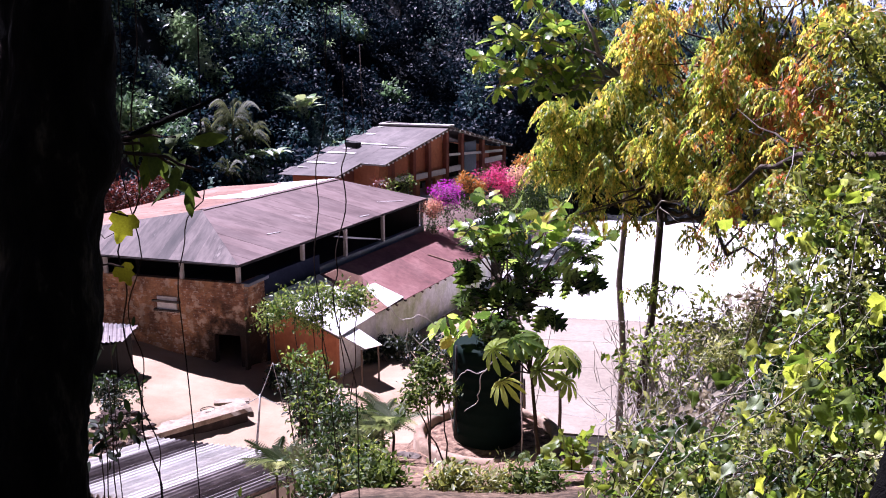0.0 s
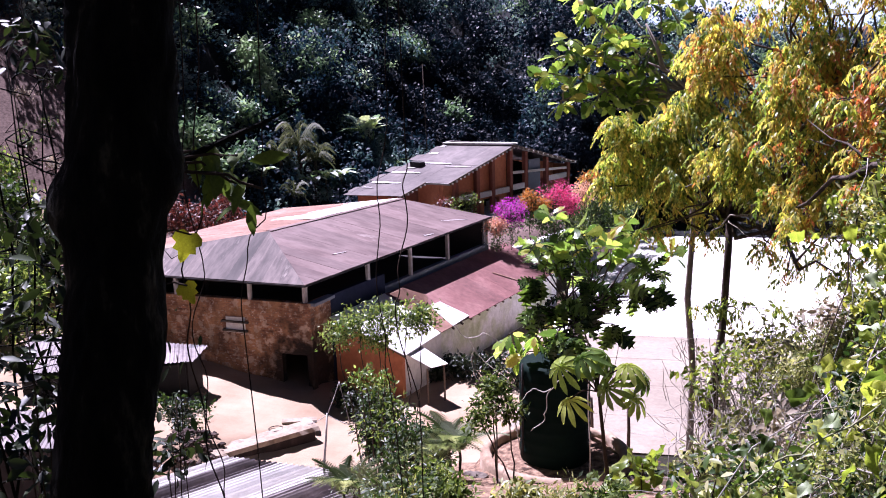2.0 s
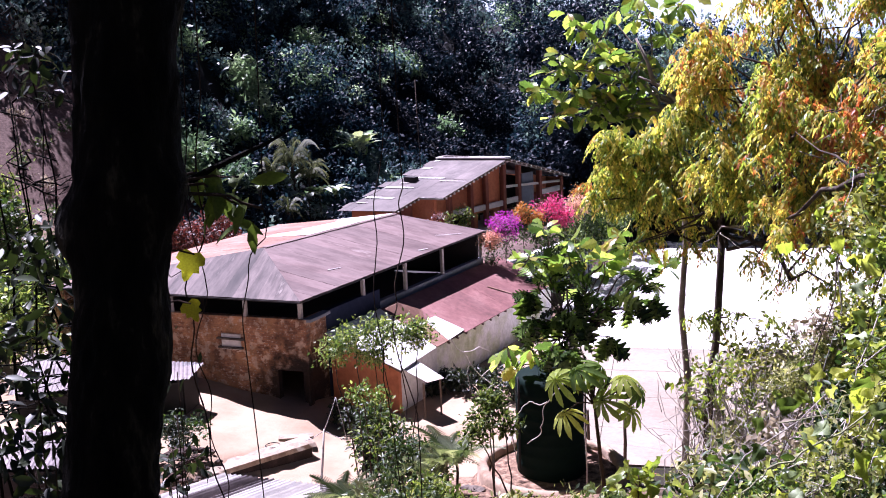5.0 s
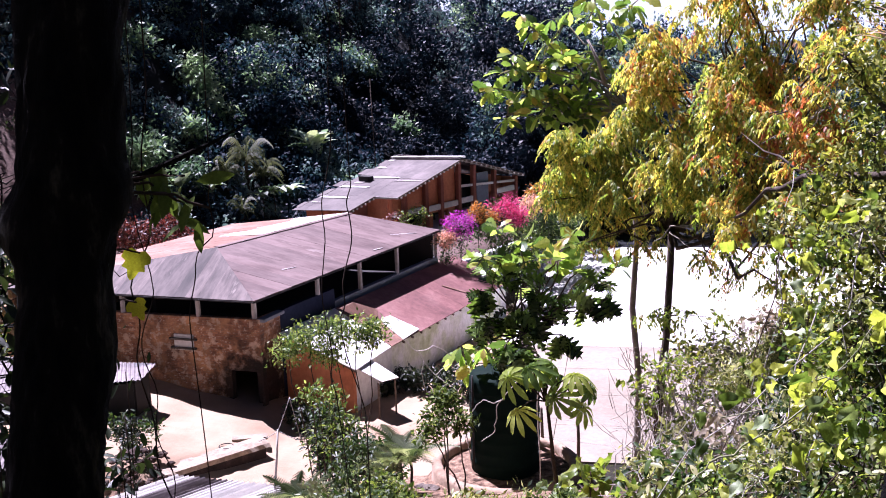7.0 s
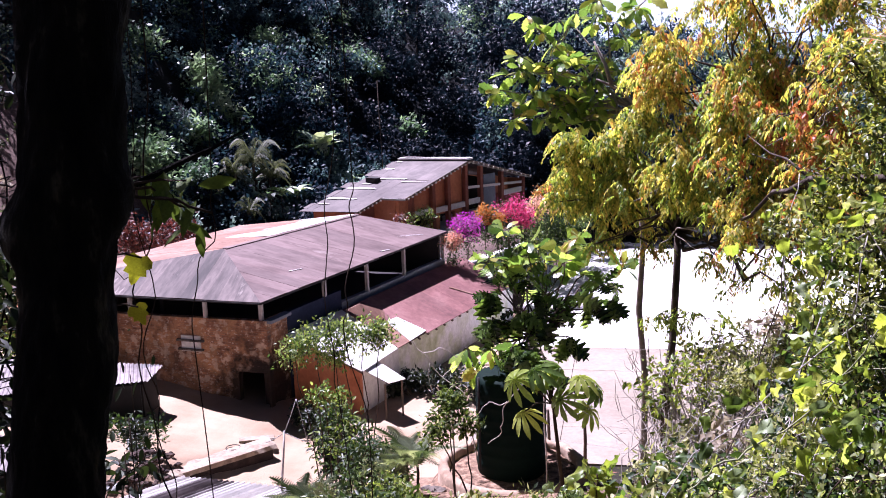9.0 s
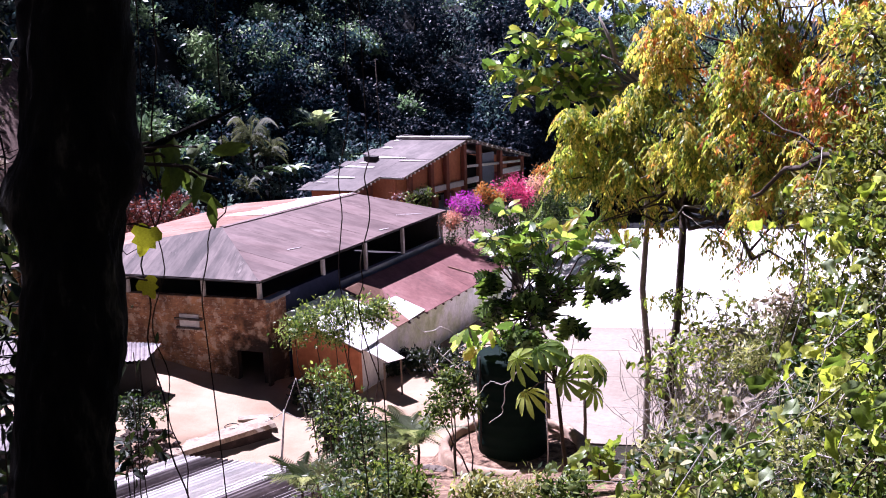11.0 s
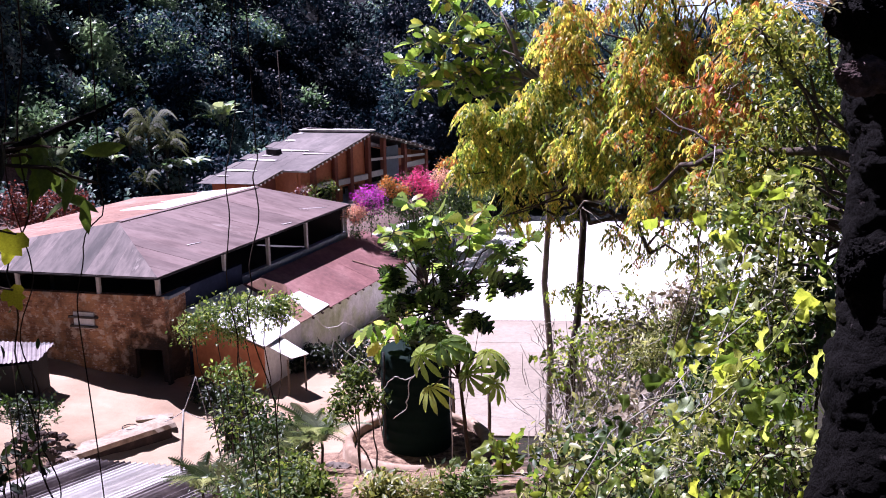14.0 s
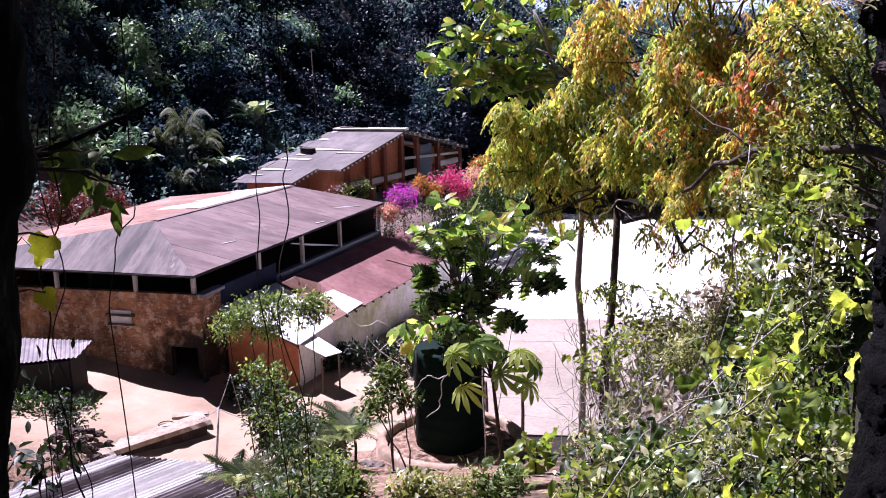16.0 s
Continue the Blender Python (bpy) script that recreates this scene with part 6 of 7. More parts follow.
shrub("feathery_tree", [(-4.1, 25.8, 5.6, 0.45), (-3.5, 25.85, 5.9, 0.6), (-2.7, 25.9, 6.1, 0.5), (-2.2, 25.9, 5.95, 0.5), (-1.7, 25.9, 6.0, 0.35), (-3.0, 25.75, 5.45, 0.4)], "thin young tree with a flat spray of light green leaflets", SMALL, 0.12, L_GREEN, 180, 44, 15, 0.12, 0.1, 1.6, M_STEM, 4, "tree", 0.025)


def frond_plant(name, at, n, length, shape, material, label, seed, rise=0.6, category="palm", stem=0.0):
    r = np.random.default_rng(seed)
    x, y = at[0], at[1]
    z = gz(x, y)
    th = thing(name, (x, y, z), label, category)
    zt = at[2] if len(at) > 2 else z + stem
    if zt - z > 0.15:
        part("trunk", Build().add(*tube_data(bent((x, y, z - 0.1), (x, y, zt), 5, 0, 0.02, seed), [0.025 * length + 0.004 * (length > 1)] * 5, 8, 0.05)).mesh("trunk", True), M_BARK, th)
    a = 2 * math.pi * (np.arange(n) + r.random(n) * 0.6) / n
    up = rise * (0.5 + r.random(n))
    d = np.stack([np.cos(a), np.sin(a), up], 1)
    me = [tri_mesh("frond", *spray(shape, np.zeros((1, 3)), d[i:i + 1], np.array([[-d[i, 0] * 0.3, -d[i, 1] * 0.3, 1.0]]), length * (0.75 + 0.4 * r.random()))) for i in range(n)]
    for m in me:
        m.materials.append(material)
        ob = part("frond", m, None, th)
        ob.matrix_basis = Matrix.Translation((x, y, zt))
    return th


L_PALM = leafy("palm_frond_olive", [(0.03, 0.038, 0.018), (0.065, 0.078, 0.036), (0.15, 0.16, 0.085)], 0.4, 0.35, (1.0, 1.0, 0.6), by="object", spec=0.3)
L_FROND = leafy("frond_green", [(0.06, 0.09, 0.045), (0.17, 0.2, 0.13), (0.36, 0.38, 0.3)], 0.35, 0.35, by="object", spec=0.6)
for i, (x, y, z) in enumerate(((-1.15, 21.0, 4.75), (-0.7, 21.0, 5.0), (-0.95, 21.3, 4.9), (-1.5, 21.6, 4.4), (-3.48, 21.5, 3.7), (-3.2, 21.2, 3.9), (-2.4, 19.6, 4.4))):
    frond_plant("fern_palm", (x, y, max(z - 0.75, gz(x, y) + 0.1)), 13, 1.15, ARCHED, L_FROND, "low plant with long feathered silvery green fronds", 200 + i, 1.7)

# -- flower bushes by the orange house --
for i, ((x, y, z, rr), m, lab) in enumerate((((1.26, 49.1, 4.6, 0.8), L_MAGENTA, "magenta"), ((2.3, 50.2, 4.95, 0.5), L_ORANGEFL, "orange"), ((3.7, 51.2, 5.1, 0.85), L_PINK, "bright pink"), ((2.9, 50.4, 4.7, 0.42), L_ORANGEFL, "orange"),
                                             ((5.15, 52.2, 4.9, 0.65), L_PALEFL, "pale pink"), ((5.85, 54.3, 5.35, 0.7), L_ORANGEFL, "orange-brown"), ((0.55, 48.6, 4.0, 0.45), L_PALEFL, "pink"), ((4.4, 51.0, 4.6, 0.5), L_PINK, "bright pink"))):
    sh = shrub("bougainvillea", [(x, y, z, rr), (x, y + 0.1, z - 0.9, rr * 0.8)], "bougainvillea bush in full " + lab + " flower", SMALL, 0.13, L_DARK, 220 + i, 26, 12, 0.14)
    leaf_crown("blossom", np.random.default_rng(240 + i), [(x, y, z + 0.1, rr)], 60, 18, 0.13, SMALL, 0.13, m, sh, 0.0, 0.8, lab + " flower bracts")
for i, (x, y, z, rr) in enumerate(((-16.4, 51.2, 4.7, 1.0), (-14.9, 51.1, 4.4, 1.0), (-14.5, 53.1, 4.6, 0.9))):
    shrub("red_leaved_bush", [(x, y, z, rr), (x + 0.4, y + 0.3, z - 0.8, rr)], "bush with dark red leaves behind the shed", LEAF, 0.22, L_REDLEAF, 260 + i, 40, 14, 0.2)
for i, (x, y, z) in enumerate(((4.8, 53.2, 3.6), (6.0, 54.6, 3.8), (7.0, 57.0, 3.6), (6.6, 56.0, 4.6), (3.4, 50.9, 3.3), (8.0, 60.0, 3.8), (9.2, 62.5, 4.2), (8.6, 65.0, 4.6), (10.4, 66.5, 3.6), (7.6, 58.6, 4.4))):
    shrub("hedge_bush", [(x, y, z, 0.9), (x + 0.5, y + 0.2, z - 0.9, 0.9), (x - 0.4, y, z - 1.3, 0.8)], "dark green bush behind the flower beds", SMALL, 0.22, L_DARK if i % 3 else L_GREEN, 280 + i, 30, 13, 0.2)
for i, (s, zz) in enumerate(((0.2, 4.2), (1.3, 4.0), (2.6, 4.1))):
    p = E1 + G * (3.2 + s) + N * 1.0
    shrub("door_shrub", [(p[0], p[1], zz, 0.5), (p[0], p[1], zz - 0.7, 0.5)], "ornamental shrub before the orange wall", LEAF, 0.16, L_REDLEAF if i == 0 else L_GREEN, 270 + i, 20, 10, 0.13)

for i, (x, y) in enumerate(((-18.5, 37.5), (-20.5, 39.0), (-22.0, 41.5), (-20.0, 43.5), (-19.5, 46.5), (-22.5, 45.5), (-24.0, 48.0), (-21.0, 34.5), (-19.8, 31.5))):
    z = gz(x, y)
    shrub("yard_tree", [(x, y, z + 2.2, 1.1), (x + 0.8, y, z + 1.3, 1.0), (x - 0.8, y + 0.4, z + 1.2, 1.0), (x, y, z + 3.2, 0.9)], "small dark green tree at the yard's edge", SMALL, 0.3, L_DARK if i % 2 else L_GREEN, 640 + i, 30, 12, 0.25, 0.3, 1.0, M_BARK, 4, "tree", 0.06)

# -- dry brush on the bank --
for i, (x, y, z) in enumerate(((4.3, 13.6, 7.9), (4.8, 15.2, 7.9), (3.2, 12.2, 7.7), (4.3, 17.3, 7.2), (5.3, 16.2, 8.2), (4.6, 11.6, 8.9), (3.7, 13.9, 7.6), (4.1, 14.6, 8.0), (4.6, 14.2, 8.4))):
    th = thing("dry_brush", (x, y, gz(x, y)), "tangle of bare pale dry twigs", "brush")
    b = Build()
    for k in range(34):
        g = np.array((x + 0.35 * rf0.normal(), y + 0.35 * rf0.normal(), 0))
        g[2] = gz(g[0], g[1]) - 0.05
        e = np.array((x + 0.6 * rf0.normal(), y + 0.5 * rf0.normal(), z + 0.5 * rf0.normal()))
        b.add(*tube_data(bent(g, e, 6, 0, 0.12, k), np.linspace(0.011, 0.004, 6), 4))
        for _ in range(3):
            m = g + (e - g) * (0.5 + 0.5 * rf0.random())
            b.add(*tube_data(bent(m, m + rf0.normal(size=3) * 0.28, 4, 0, 0.03, k), [0.006, 0.005, 0.004, 0.003], 4))
    part("twig", b.mesh("twig"), M_TWIG_GREY, th)

# -- wooded hill --
lit = [(-15.8, 64.8, 5.9, 0.8), (-20.4, 60.4, 6.6, 1.3), (-16.6, 69.5, 8.4, 0.7), (-19.3, 64.6, 8.4, 1.0), (-19.0, 62.6, 7.5, 1.0), (-8.4, 91.4, 12.7, 1.2), (-7.2, 91.6, 12.9, 1.3), (-6.0, 92.0, 12.2, 1.0)] + [(x, y, gz(x, y) + h, rr) for x, y, h, rr in ((-17.0, 73.8, 1.5, 1.1), (-16.4, 73.2, 0.8, 0.9), (-17.3, 74.4, 2.2, 0.7), (-20.9, 71.7, 1.2, 1.2), (-18.6, 64.2, 0.9, 1.1), (-17.8, 62.5, 0.9, 0.9), (-13.9, 84.1, 1.3, 0.9), (-22.6, 79.0, 1.5, 1.6), (-2.5, 86.2, 0.9, 0.9))]
rf = np.random.default_rng(77)
fx, fy = [], []
while len(fx) < 740:
    y = 62 + 80 * rf.random() ** 1.3
    x = y * (-0.52 + 1.1 * rf.random())
    if -(x + 9.5) * 0.78 + (y - 69.0) * 0.62 > 5.5 or (y > 72 and x > 3.5):
        if any(math.hypot(x - q[0] - o * 0.67, y - q[1] + o * 0.74) < 2.4 for q in lit for o in (0.0, -2.4, 2.4)):
            continue
        fx.append(x)
        fy.append(y)
fx, fy = np.array(fx), np.array(fy)
fz = ground_z(fx, fy)
wood = thing("far_wood", (-20, 90, gz(-20, 90)), "dense dark evergreen wood covering the hillside", "wood", kind="stuff")
bl, bl2, bl3, tb = [], [], [], Build()
for i in range(len(fx)):
    deep = -(fx[i] + 9.5) * 0.78 + (fy[i] - 69.0) * 0.62
    hgt = min(3.5 + 6.0 * rf.random(), 0.8 + 0.42 * max(deep - 4, 0) + 1.8 * rf.random()) if fx[i] < 3 else 3.5 + 6.0 * rf.random()
    # trees here get the leaf colour with shade in it
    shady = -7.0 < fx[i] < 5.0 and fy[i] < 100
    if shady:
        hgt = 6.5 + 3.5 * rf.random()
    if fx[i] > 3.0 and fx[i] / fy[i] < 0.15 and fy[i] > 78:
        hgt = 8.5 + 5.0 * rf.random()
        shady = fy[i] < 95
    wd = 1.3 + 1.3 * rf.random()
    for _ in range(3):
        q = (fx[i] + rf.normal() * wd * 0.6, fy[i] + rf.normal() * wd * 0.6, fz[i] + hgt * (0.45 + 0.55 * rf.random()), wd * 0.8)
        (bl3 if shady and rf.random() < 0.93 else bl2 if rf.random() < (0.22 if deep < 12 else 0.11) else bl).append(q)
    if i % 4 == 0 and deep > 14:
        tb.add(*tube_data(bent((fx[i], fy[i], fz[i] - 0.3), (fx[i] + 0.3, fy[i], fz[i] + hgt), 4, 0, 0.1, i), [0.16, 0.13, 0.1, 0.05], 5))
bl3 += [(x, y, gz(x, y) + h, 1.1) for x, y, h in zip(5.5 + 9 * rf.random(90), 69 + 8 * rf.random(90), 0.3 + 6.5 * rf.random(90))]
bl += [(x, y, gz(x, y) + h, 1.0) for x, y, h in zip(-10 + 7 * rf.random(70), 67 + 11 * rf.random(70), 0.2 + 1.2 * rf.random(70))]
part("trunks", tb.mesh("trunks"), M_BARK, wood, "", "stuff")
# three leaf colours imitate haze, shade and sun over one wood
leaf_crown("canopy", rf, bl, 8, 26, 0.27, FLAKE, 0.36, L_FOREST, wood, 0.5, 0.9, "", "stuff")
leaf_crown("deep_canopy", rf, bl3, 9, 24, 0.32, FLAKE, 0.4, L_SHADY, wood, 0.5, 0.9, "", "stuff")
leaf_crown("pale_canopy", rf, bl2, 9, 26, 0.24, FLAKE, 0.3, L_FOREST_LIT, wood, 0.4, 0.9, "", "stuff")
under = [(x, y, gz(x, y) + 0.5, 1.0) for x, y in zip(-34 + 42 * rf.random(1350), 52 + 52 * rf.random(1350)) if not (x < -21 and y < 61) and -(x + 9.5) * 0.78 + (y - 69.0) * 0.62 > (-1.0 if x < -9 else -5.0) and -(x + 4.9) * 0.78 + (y - 53.5) * 0.62 > 5.5]
# undergrowth in the lit, hazy and shaded leaf colours
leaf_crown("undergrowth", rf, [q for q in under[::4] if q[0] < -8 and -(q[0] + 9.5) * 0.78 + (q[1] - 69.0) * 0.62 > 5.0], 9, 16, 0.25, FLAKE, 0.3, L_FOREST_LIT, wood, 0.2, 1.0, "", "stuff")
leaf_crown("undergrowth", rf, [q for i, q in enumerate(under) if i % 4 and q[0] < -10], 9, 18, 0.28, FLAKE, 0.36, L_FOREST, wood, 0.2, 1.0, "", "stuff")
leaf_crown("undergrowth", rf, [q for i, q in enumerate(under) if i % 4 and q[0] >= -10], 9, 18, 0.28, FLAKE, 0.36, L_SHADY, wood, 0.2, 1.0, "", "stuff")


def hanging_frond(h, ln, rise):
    """A palm frond that arches up and hangs over: midrib along the heading h, leaflets falling to both sides."""
    h = np.array((h[0], h[1], 0.0))
    s_ = np.array((-h[1], h[0], 0.0))
    v, t = [], []

    def at(k):
        return h * ln * 0.62 * k + UP * ln * (rise * k - (0.4 * rise + 0.75) * k * k)
    n = 22
    for i in range(n):
        k = (i + 1) / n
        p, p0 = at(k), at(i / n)
        lf = 0.24 * ln * math.sin(math.pi * min(1, 0.15 + 0.83 * k)) ** 0.7
        for side in (-1, 1):
            o = len(v)
            tip = p + (s_ * side * 0.75 - UP * 0.6 + h * 0.35) * lf
            v += [p + h * 0.014 * ln, p - h * 0.014 * ln, tip]
            t.append((o, o + 1, o + 2))
        o = len(v)
        v += [p0 + s_ * 0.02, p0 - s_ * 0.02, p - s_ * 0.015, p + s_ * 0.015]
        t += [(o, o + 1, o + 2), (o, o + 2, o + 3)]
    return np.array(v), np.array(t)


for i, (x, y, z, n, ln) in enumerate(((-12.7, 67.6, 6.5, 18, 2.7), (-13.9, 67.0, 5.7, 13, 2.3), (-11.7, 68.0, 5.3, 14, 2.4), (-12.6, 64.2, 3.5, 16, 1.7))):
    r = np.random.default_rng(300 + i)
    th = thing("palm", (x, y, gz(x, y)), "palm with arching feathered fronds at the wood's edge", "palm")
    part("trunk", Build().add(*tube_data(bent((x, y, gz(x, y) - 0.1), (x, y, z), 6, 0, 0.04, i), np.linspace(0.13, 0.1, 6), 8, 0.05)).mesh("trunk", True), M_BARK, th)
    for k in range(n):
        a = 2 * math.pi * (k * 0.382 + 0.1 * r.random())
        fv, ft = hanging_frond((math.cos(a), math.sin(a)), ln * (0.8 + 0.35 * r.random()), 0.55 + 1.5 * k / n)
        ob = part("frond", tri_mesh("frond", fv, ft), L_PALM, th)
        ob.matrix_basis = Matrix.Translation((x, y, z))
# whitish stops paint the shine on the broad blades
L_BANANA = leafy("banana_green", [(0.14, 0.24, 0.09), (0.34, 0.42, 0.3), (0.55, 0.6, 0.56)], 0.2, 0.25, by="object", spec=0.7)
for i, (x, y, z, n, ln) in enumerate(((-9.0, 73.8, 5.9, 8, 3.1), (-8.5, 74.4, 6.0, 8, 2.6), (-9.8, 73.6, 6.2, 8, 1.8), (-11.5, 66.2, 4.0, 10, 1.6), (-10.8, 66.6, 4.2, 10, 1.7), (-9.9, 67.6, 4.0, 9, 1.6), (-14.5, 64.5, 4.9, 7, 1.4), (-16.8, 63.4, 5.4, 8, 1.6), (-6.7, 72.8, 4.0, 7, 1.6), (-18.6, 62.6, 7.2, 7, 1.6))):
    frond_plant("banana_plant", (x, y, max(z, gz(x, y) + 0.4)), n, ln, BANANA, L_BANANA, "banana plant with broad torn shining leaves", 320 + i, 1.9 if i < 2 else 0.8, "banana plant")
for i, q in enumerate(lit):
    shrub("sunlit_tree", [q], "sunlit pale green tree at the wood's edge", SMALL, 0.42, L_FOREST_LIT, 340 + i, 50, 14, 0.4, 0.3, 1.0, M_BARK_PALE, 4, "tree", 0.09)
polet = thing("pole", (-4.15, 72.2, gz(-4.15, 72.2)), "thin dark wooden pole behind the orange house", "pole")
part("shaft", Build().add(*tube_data([(-4.1, 72.2, gz(-4.1, 72.2) - 0.2), (-4.29, 72.2, 11.5)], [0.04, 0.03], 8)).mesh("shaft", True), M_BARK, polet)

# trees beyond the patio
for i in range(15):
    x, y = 14 + 3.0 * i + rf.normal() * 0.8, 69 - 0.5 * i + rf.normal() * 1.0
    z = gz(x, y)
    h = 5 + 2.5 * rf.random()
    shrub("patio_tree", [(x, y, z + h, 1.8), (x + 1, y, z + h * 0.7, 1.8), (x - 1, y + 0.5, z + h * 0.5, 1.7), (x, y, z + h * 0.25, 1.6)], "green tree at the far edge of the patio", SMALL, 0.45, L_GREEN, 380 + i, 18, 12, 0.35, 0.3, 1.0, M_BARK, 3, "tree", 0.14)


# ---- close to the viewpoint ----
def rough_trunk(name, pts, radii, material, label, seed, knots=(), craggy=0.03):
    """A near tree trunk with an uneven, knobbed bark."""
    pts = np.array(pts, float)
    n, sides = 150, 72
    ks = np.linspace(0, len(pts) - 1, n)
    path = np.stack([np.interp(ks, np.arange(len(pts)), pts[:, j]) for j in range(3)], 1)
    rad = np.interp(ks, np.arange(len(pts)), radii)
    vs = []
    for i in range(n):
        for k in range(sides):
            a = 2 * math.pi * k / sides
            d = Vector((math.cos(a), math.sin(a), 0))
            p = Vector(path[i])
            q = rad[i] * (1 + 0.16 * noise.noise((p + d * 0.3) * 3.0 + Vector((seed, 0, 0))) + 0.07 * noise.noise((p + d * 0.3) * 14) + craggy * noise.noise((p + d * rad[i]) * 38))
            for kz, ka, kr, kw in knots:
                da = math.atan2(math.sin(a - ka), math.cos(a - ka)) * rad[i]
                q += kr * math.exp(-((p.z - kz) ** 2 + da * da) / kw ** 2)
            vs.append(p + d * q)
    fs = [(i * sides + k, i * sides + (k + 1) % sides, (i + 1) * sides + (k + 1) % sides, (i + 1) * sides + k) for i in range(n - 1) for k in range(sides)]
    base = path[0]
    th = thing(name, (base[0], base[1], base[2] + 0.1), label, "tree")
    part("trunk", Build().add(vs, fs).mesh("trunk", True), material, th)
    return th


z_l = gz(-1.35, 3.05)
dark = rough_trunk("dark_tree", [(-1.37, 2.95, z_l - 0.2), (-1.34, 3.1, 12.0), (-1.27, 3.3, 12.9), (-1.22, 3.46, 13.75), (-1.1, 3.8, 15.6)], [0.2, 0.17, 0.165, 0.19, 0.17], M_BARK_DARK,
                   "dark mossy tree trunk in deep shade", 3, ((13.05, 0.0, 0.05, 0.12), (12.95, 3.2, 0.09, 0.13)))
twig = Build().add(*tube_data([(-1.2, 3.55, 13.02), (-1.04, 3.84, 13.1), (-0.87, 3.95, 13.17), (-0.74, 4.07, 13.24)], [0.022, 0.014, 0.008, 0.003], 6, 0.1, 2))
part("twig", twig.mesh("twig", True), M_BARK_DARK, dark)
# unseen limbs and leaves above the view, added to shade the trunk
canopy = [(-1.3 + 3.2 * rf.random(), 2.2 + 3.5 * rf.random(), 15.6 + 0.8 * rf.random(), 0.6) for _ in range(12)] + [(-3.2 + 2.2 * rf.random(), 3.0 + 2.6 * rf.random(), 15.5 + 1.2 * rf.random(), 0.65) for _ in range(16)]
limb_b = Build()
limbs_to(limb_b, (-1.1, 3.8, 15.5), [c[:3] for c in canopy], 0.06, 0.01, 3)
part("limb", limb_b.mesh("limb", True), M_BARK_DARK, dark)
leaf_crown("crown", np.random.default_rng(8), canopy, 16, 12, 0.13, SMALL, 0.17, L_DARK, dark, 0.3, 1.0)

z_r = gz(2.5, 4.3)
barky = rough_trunk("pale_barked_tree", [(2.58, 4.1, z_r - 0.2), (2.54, 4.2, 11.25), (2.63, 4.32, 11.9), (2.7, 4.4, 12.25), (2.77, 4.5, 12.7), (2.75, 4.6, 13.1), (2.72, 4.7, 13.5), (2.85, 4.9, 15.5)], [0.42, 0.38, 0.36, 0.36, 0.35, 0.35, 0.37, 0.34], M_BARK_FLECK,
                    "rough pale-flecked tree trunk with thick bark", 9, ((12.3, 3.3, 0.08, 0.1), (13.42, 3.4, 0.06, 0.12), (13.2, 3.6, 0.05, 0.07)), 0.055)


def hanging(name, pts, rad, label, seed=0, wob=0.015):
    """A thin vine along pts."""
    r = np.random.default_rng(seed)
    pts = np.array(pts, float)
    ks = np.linspace(0, len(pts) - 1, 6 * len(pts))
    path = np.stack([np.interp(ks, np.arange(len(pts)), pts[:, j]) for j in range(3)], 1)
    path += np.stack([np.sin(ks * 5 + seed) * wob, np.cos(ks * 4 + seed) * wob, 0 * ks], 1)
    th = thing(name, tuple(path[-1]), label, "vine", "hanging vines")
    part("stem", Build().add(*tube_data(path, np.full(len(path), rad), 6)).mesh("stem", True), M_STEM, th)
    return th


vlab = "thin dark hanging vine"
hanging("hanging_vine", [(-0.47, 4.95, 15.6), (-0.49, 5.0, 13.8), (-0.46, 4.92, 13.43), (-0.51, 4.81, 12.87), (-0.54, 4.74, 12.54), (-0.53, 4.66, 12.1), (-0.49, 4.63, 11.8), (-0.42, 4.6, gz(-0.42, 4.6) - 0.05)], 0.003, vlab, 1)
hanging("hanging_vine", [(-0.36, 4.9, 15.6), (-0.4, 4.82, 12.9), (-0.39, 4.78, 12.73), (-0.42, 4.7, 12.4), (-0.46, 4.66, 12.2), (-0.36, 4.58, 11.72), (-0.3, 4.5, gz(-0.3, 4.5) - 0.05)], 0.0033, vlab, 2)
hanging("hanging_vine", [(-1.1, 3.95, 15.5), (-1.13, 3.9, 13.41), (-1.12, 3.79, 12.87), (-1.19, 3.74, 12.61), (-1.18, 3.68, 12.34), (-1.12, 3.6, 12.0), (-1.06, 3.55, 11.7), (-1.04, 3.5, gz(-1.04, 3.5) - 0.05)], 0.0034, vlab, 3)
hanging("hanging_vine", [(-1.16, 3.8, 15.5), (-1.18, 3.85, 13.2), (-1.14, 3.75, 12.6), (-1.15, 3.68, 12.3), (-1.1, 3.62, 12.0), (-1.05, 3.58, 11.75), (-1.0, 3.5, gz(-1.0, 3.5) - 0.05)], 0.0025, vlab, 4, 0.02)
hanging("hanging_vine", [(-0.95, 4.3, 15.5), (-0.97, 4.3, 12.95), (-0.99, 4.27, 12.71), (-1.06, 4.2, 12.6), (-1.08, 4.15, 12.3), (-1.02, 4.1, gz(-1.02, 4.1) - 0.05)], 0.003, vlab, 5, 0.012)


